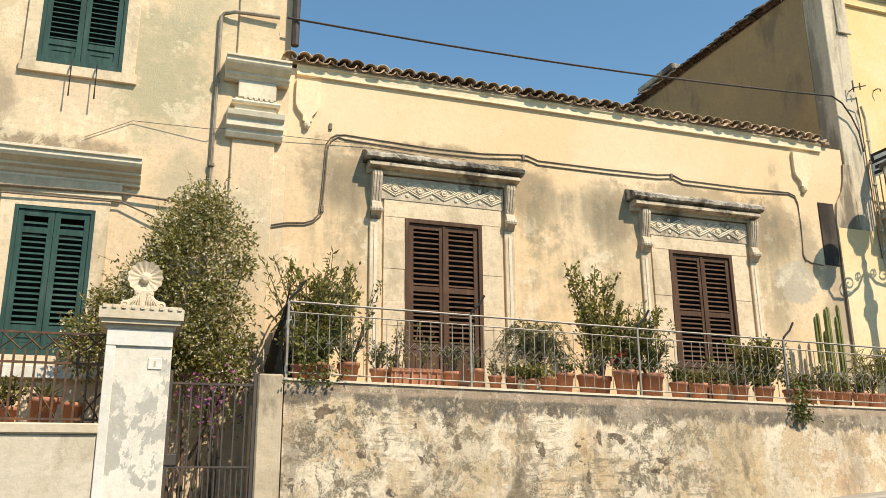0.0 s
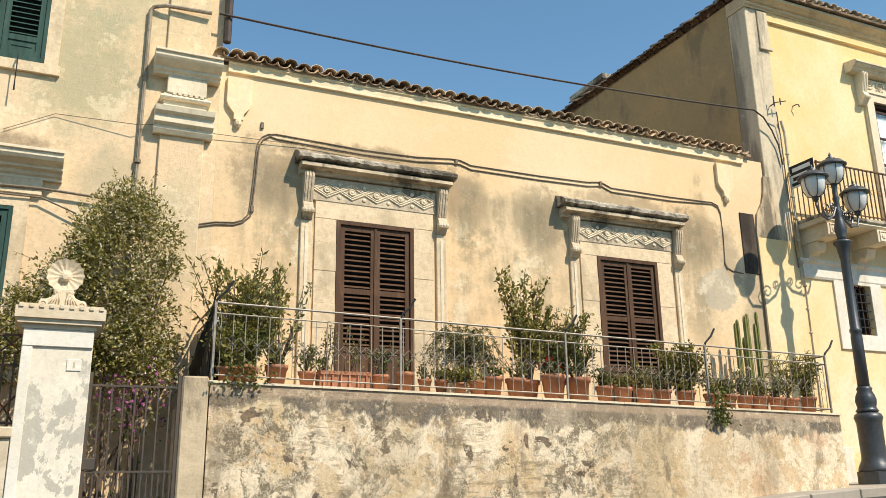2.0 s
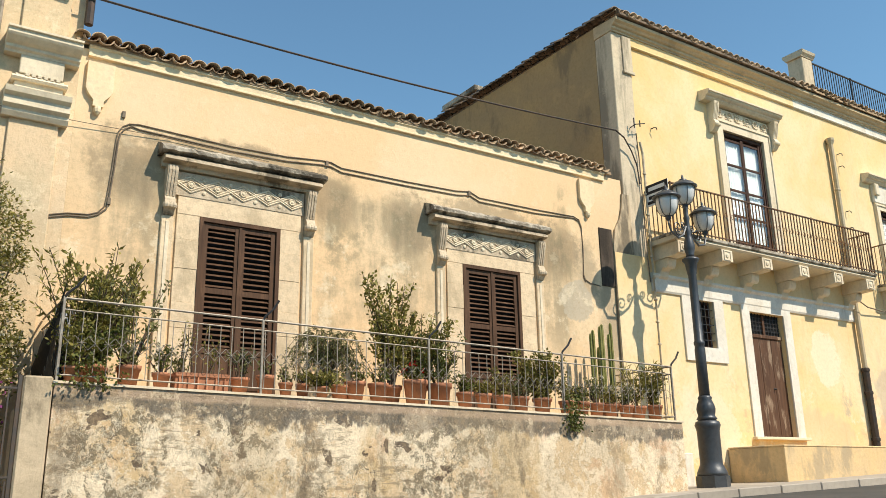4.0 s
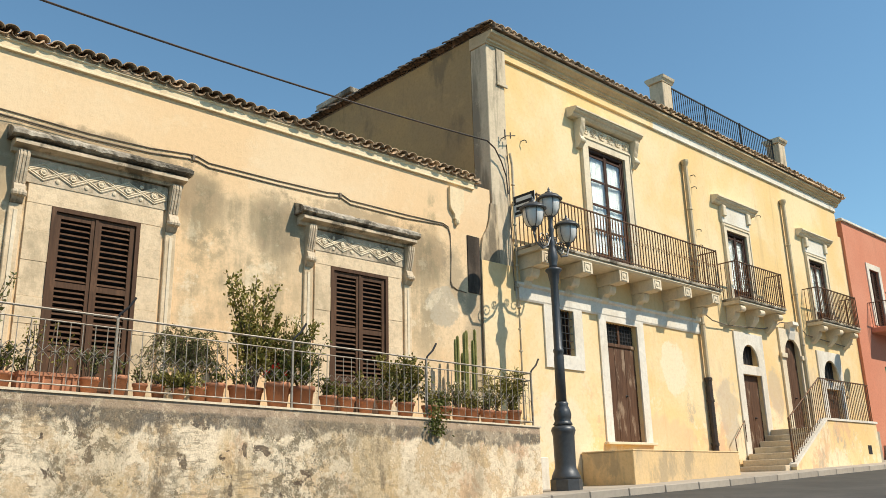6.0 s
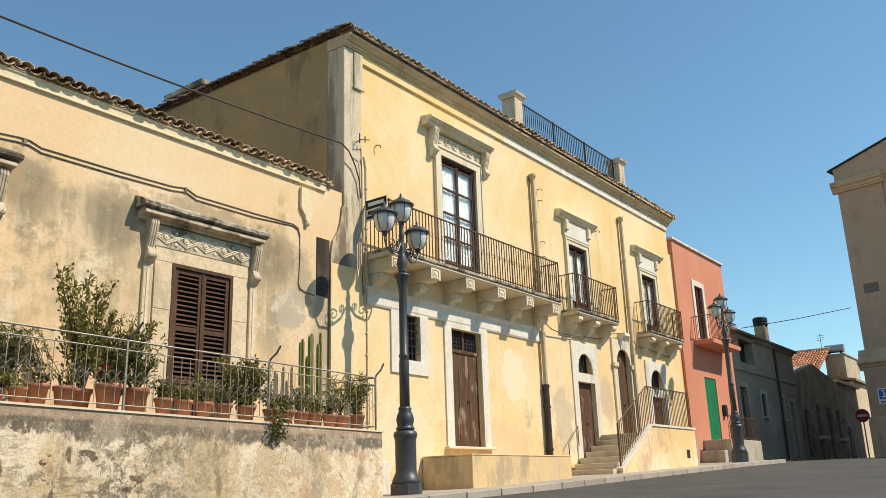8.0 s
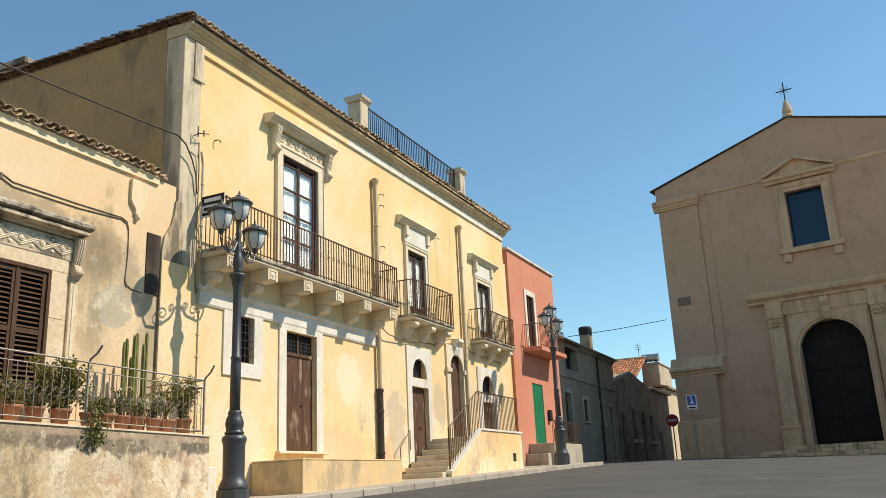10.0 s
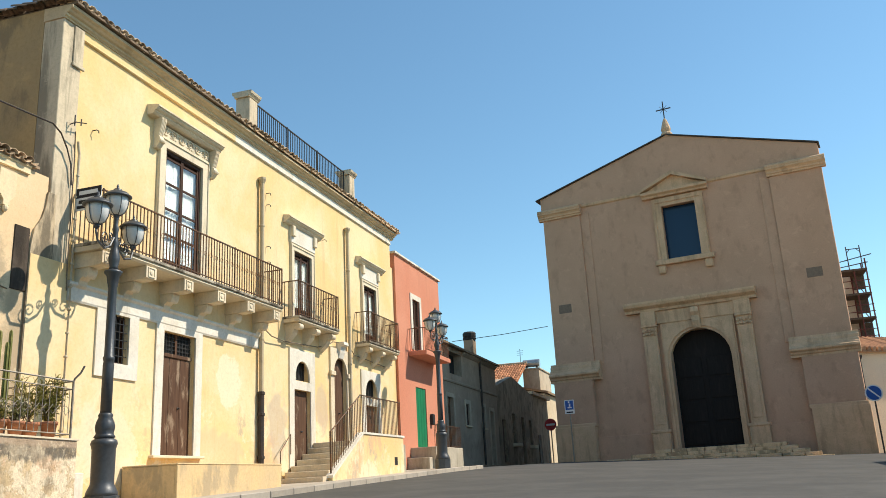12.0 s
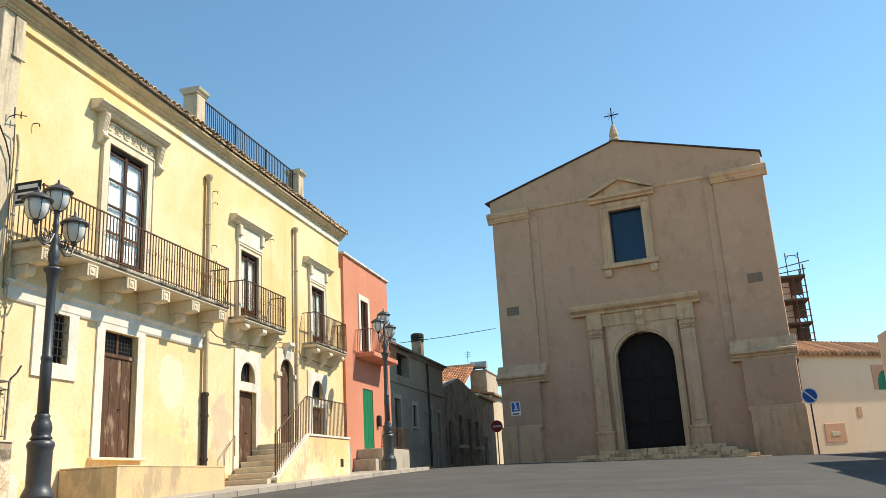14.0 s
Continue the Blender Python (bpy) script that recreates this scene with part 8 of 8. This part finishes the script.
    bar2 = mesh_of("short_bar", boxm(-0.007, 0.007, y - 0.007, y + 0.007, 0.65, 1.74), M_GATE)
    for i in range(7):
        x = 0.41 + i * 0.122
        piece("bar", bar, g, Matrix.Translation((x, 0, 0)))
        piece("short_bar", bar2, g, Matrix.Translation((x + 0.061, 0, 0)))
    part("lock_case", boxm(0.29, 0.42, y - 0.035, y + 0.035, 1.80, 1.92, 0.006), M_GATE, g)
    q = thing("gate_pier", "stained plaster pier between gate and terrace", "pillar", (1.42, 10.1, 0))
    part("masonry", boxm(-0.15, 0.145, -0.10, 0.35, 0.0, 2.84, 0.02), M_PIER, q)
    part("lean_strip", boxm(-0.19, -0.145, -0.06, 0.3, 0.0, 2.5, 0.015), M_PIER, q)
    # shade cloth on the terrace's side railing
    c = thing("shade_cloth", "dark torn shade cloth on the side railing", "cloth")
    bm = bmesh.new()
    nx = 14
    rows = []
    for i in range(nx + 1):
        u = i / nx
        yy = 10.10 + 1.35 * u
        zt = 2.82 + 1.22 * (1 - u) ** 2.2 + 0.75 * u * (1 - 0.4 * u)
        rows.append([bm.verts.new((1.57 - 0.05 * math.sin(5 * u + j * 0.8), yy, 2.82 + (zt - 2.82) * j / 6)) for j in range(7)])
    for a, b in zip(rows, rows[1:]):
        for j in range(6):
            bm.faces.new((a[j], b[j], b[j + 1], a[j + 1]))
    part("cloth", bm, M_BLACK, c)
    bx = thing("plastic_tub", "pale plastic tub on the terrace", "tub", (1.85, 11.2, coping_z(1.85)))
    bm = bmesh.new()
    lathe(bm, [(0.13, 0.72), (0.17, 1.0), (0.18, 1.0), (0.18, 1.03), (0.15, 1.03)], (0, 0, 0), 12)
    part("tub_body", bm, M_SIGNWHITE, bx)
    part("stand", boxm(-0.12, 0.12, -0.12, 0.12, 0, 0.72, 0.01), M_IRON, bx)


# ---- cables and small fixtures ----
def build_cables():
    def cable(label, pts, r, name="cable", mat=M_CABLE):
        t = tagged(part(name, (lambda b: (tube(b, pts, r, 6), b)[1])(bmesh.new()), mat), label, "cable")
        return t
    y = 11.489
    main = [(0.3, 11.40, 5.35), (0.9, 11.36, 4.98), (1.29, y, 5.05), (1.75, y, 5.17), (2.0, y, 5.19), (2.12, y, 5.24), (2.20, y, 5.34), (2.22, y, 5.5), (2.25, y, 5.9), (2.27, y, 6.32), (2.29, y, 6.45), (2.34, y, 6.54), (2.43, y, 6.60), (2.56, y, 6.62), (3.2, y, 6.60), (3.9, y, 6.58), (4.8, y, 6.60), (5.4, y, 6.66), (5.56, y, 6.66), (5.75, y, 6.60), (7.0, y, 6.60), (8.0, y, 6.62), (8.29, y, 6.66), (8.5, y, 6.58), (9.8, y, 6.58), (10.75, y, 6.60), (10.89, y, 6.55), (10.94, y, 6.42), (10.95, y, 6.0), (10.92, y, 5.46), (10.97, y, 5.36), (11.08, y, 5.31), (11.34, y, 5.28)]
    cable("brown-grey cable clipped along the plaster wall", main, 0.010)
    low = [(a, b, c - (0.075 if 2.5 < a < 10.7 else 0.035)) if not 2.18 < a < 2.45 else (a + 0.028, b, c - 0.03) for a, b, c in main[2:-2]]
    cable("second brown-grey cable below the first on the wall", low, 0.012)
    for cx, cz in ((2.24, 5.42), (2.33, 6.72), (5.48, 6.62), (8.27, 6.62)):
        tagged(part("cable_clip", boxm(cx - 0.016, cx + 0.03, y - 0.02, FY + 0.003, cz - 0.05, cz + 0.05, 0.004), M_CABLE), "small dark cable clip on the plaster wall", "cable clip", group="clips along the wall cables")
    cable("grey cable bundle along the palazzo wall", [(-6.0, 11.42, 5.36), (-2.0, 11.40, 5.30), (-0.46, 11.42, 5.34), (0.37, 11.42, 5.30), (0.5, 11.40, 5.1)], 0.018)
    cable("sagging grey cable on the palazzo wall", [(-6.0, 11.42, 5.28), (-2.0, 11.40, 5.2), (-0.46, 11.42, 5.22), (0.1, 11.40, 5.0), (0.5, 11.40, 4.8)], 0.012)
    over = []
    for i in range(21):
        u = i / 20
        over.append((1.6 + 10.3 * u, 11.30, 8.30 + 0.30 * u * u - 0.04 * math.sin(math.pi * u)))
    cable("overhead cable strung between the two tall houses", over + [(12.15, 11.32, 8.50), (12.40, 11.38, 8.28), (12.55, 11.40, 8.0), (12.62, 11.42, 7.6)], 0.017, "overhead_cable", M_DARKPIPE)
    cable("cable loop running down the corner pier", [(12.5, 11.30, 8.67), (12.62, 11.40, 8.5), (12.66, 11.42, 8.2), (12.66, 11.42, 6.0), (12.68, 11.42, 5.5)], 0.012)
    cable("thin telephone wire on the wall", [(-1.0, 11.47, 6.1), (-0.41, 11.47, 6.42), (0.6, 11.38, 6.40), (0.85, 11.40, 6.45), (1.6, 11.44, 6.46), (2.98, 11.47, 6.50), (4.5, 11.47, 6.45)], 0.005, "wire")
    cable("thin wire between chimney and church", [(46.4, 14.05, 9.5), (48.8, 11.6, 10.02), (51.1, 9.25, 10.62)], 0.02, "wire", M_DARKPIPE)
    cable("cable loop under the balconies", [(20.0, 11.40, 5.95), (20.4, 11.35, 5.75), (21.2, 11.40, 5.72), (23.4, 11.42, 5.85), (24.1, 11.40, 6.0), (24.4, 11.38, 6.15), (25.6, 11.40, 6.25), (26.2, 11.42, 5.95), (29.0, 11.42, 5.85), (29.7, 11.42, 6.0)], 0.016)
    # pier fixture
    b = thing("wall_bracket", "small rusty cable bracket on the corner pier", "bracket", (12.5, 11.45, 8.85))
    bm = bmesh.new()
    tube(bm, [(0, 0, 0), (0, -0.15, 0.02), (0.28, -0.16, 0.10)], 0.012, 5)
    tube(bm, [(0, -0.12, -0.05), (0, -0.12, 0.18)], 0.014, 5)
    tube(bm, [(0.14, -0.15, 0.0), (0.14, -0.15, 0.14)], 0.014, 5)
    part("arm", bm, M_IRON, b)
    # conduit up the pier
    bm = bmesh.new()
    tube(bm, [(12.78, 11.42, 1.5), (12.78, 11.42, 8.3), (12.70, 11.40, 8.55)], 0.03, 8)
    for k in range(14):
        lathe(bm, [(0.031, -0.02), (0.04, -0.015), (0.04, 0.015), (0.031, 0.02)], (12.78, 11.42, 2.0 + 0.45 * k), 8)
    tagged(part("wall_conduit", bm, M_STONE), "pale jointed conduit up the yellow wall", "conduit")
    # hooks left in the yellow wall
    for x, z in ((20.35, 9.9), (20.35, 9.55), (20.35, 8.3), (20.35, 7.85), (13.2, 9.0), (24.0, 9.45)):
        bm = bmesh.new()
        tube(bm, [(0, 0, 0), (0, -0.10, 0.0), (0.04, -0.12, -0.01), (0.05, -0.12, -0.06)], 0.012, 5)
        h = part("wall_hook", bm, M_IRON)
        h.matrix_basis = Matrix.Translation((x, FY, z))
        tagged(h, "old rusty iron hook fixed in yellow plaster", "hook", group="hooks in the yellow wall")


def build_buttress():
    b = thing("buttress", "flared stained masonry buttress in the corner of two houses", "buttress")
    bm = bmesh.new()
    rows = []
    for z, x0, yf in ((0.5, 11.72, 11.452), (5.0, 11.74, 11.452), (6.15, 11.76, 11.452), (6.5, 11.82, 11.452), (6.75, 11.98, 11.454), (7.0, 12.06, 11.456), (7.3, 12.10, 11.457)):
        rows.append([bm.verts.new(p) for p in ((x0, FY + 0.01, z), (x0, yf, z), (12.30, yf, z), (12.30, FY + 0.01, z))])
    for p, q in zip(rows, rows[1:]):
        for k in range(4):
            bm.faces.new((p[k], p[(k + 1) % 4], q[(k + 1) % 4], q[k]))
    bm.faces.new(rows[-1])
    bmesh.ops.recalc_face_normals(bm, faces=bm.faces[:])
    part("masonry", bm, M_BUTTRESS, b)
    part("lower_skin", boxm(11.76, 12.72, 11.442, 11.452, 0.6, 6.02, 0.004), M_YELLOW, b, "worn yellow plaster skin")
    part("side_hatch", boxm(11.40, 11.75, 11.478, 11.51, 5.3, 6.48, 0.006), M_SOOT, b, "dark weathered recess panel")
    c = thing("roof_chimney", "low concrete chimney slab on the gable roof", "chimney", (12.75, 17.4, 11.42))
    part("stack", boxm(-0.35, 0.35, -0.5, 0.5, 0, 0.45, 0.02), M_STONE_DARK, c)
    part("cap_slab", boxm(-0.5, 0.5, -0.8, 0.8, 0.45, 0.62, 0.02), M_STONE_DARK, c)


def build_sale_sign():
    s = thing("sale_sign", "dark and white property sign tied to the balcony", "sign", (12.80, 10.80, 7.0))
    p = part("board", boxm(-0.035, -0.02, 0.02, 0.62, 0.10, 0.56, 0.003), M_SIGNWHITE, s)
    part("dark_band", boxm(-0.039, -0.035, 0.02, 0.62, 0.36, 0.56), M_BLACK, p)
    for z0, z1, a, b, mt in ((0.42, 0.50, 0.10, 0.54, M_SIGNWHITE), (0.24, 0.31, 0.10, 0.54, M_BLACK), (0.14, 0.20, 0.06, 0.58, M_BLACK)):
        part("text_bar", boxm(-0.043, -0.039 if z0 > 0.35 else -0.035, a, b, z0, z1), mt, p)
    a = thing("roof_aerial", "small grey metal aerial on the tiled roof", "aerial", (28.6, 12.6, 11.3))
    bm = bmesh.new()
    tube(bm, [(0, 0, 0), (0, 0, 1.1)], 0.015, 5)
    for k in range(3):
        tube(bm, [(-0.18, 0, 0.8 + 0.12 * k), (0.18, 0, 0.8 + 0.12 * k)], 0.008, 4)
    part("mast", bm, M_GALV, a)


# ---- assembly ----
build_ground()
build_terrace_house()
build_terrace()
build_palazzo()
build_yellow_house()
build_step_block()
build_stairs()
build_red_house()
build_far_houses()
build_church()
build_pink_house()
build_scaffold()
build_opposite()
build_signs()
lamp = build_street_lamp()
lamp.matrix_basis = Matrix.Translation((12.78, 10.45, 1.40))
copy_thing(lamp, Matrix.Translation((29.4, 9.5, 2.15)) @ Matrix.Rotation(-0.22, 4, "Z") @ Matrix.Scale(0.95, 4))
build_gate_side()
build_cables()
build_buttress()
build_sale_sign()
build_terrace_railing()
build_terrace_plants()
build_jasmine()
build_pavement()
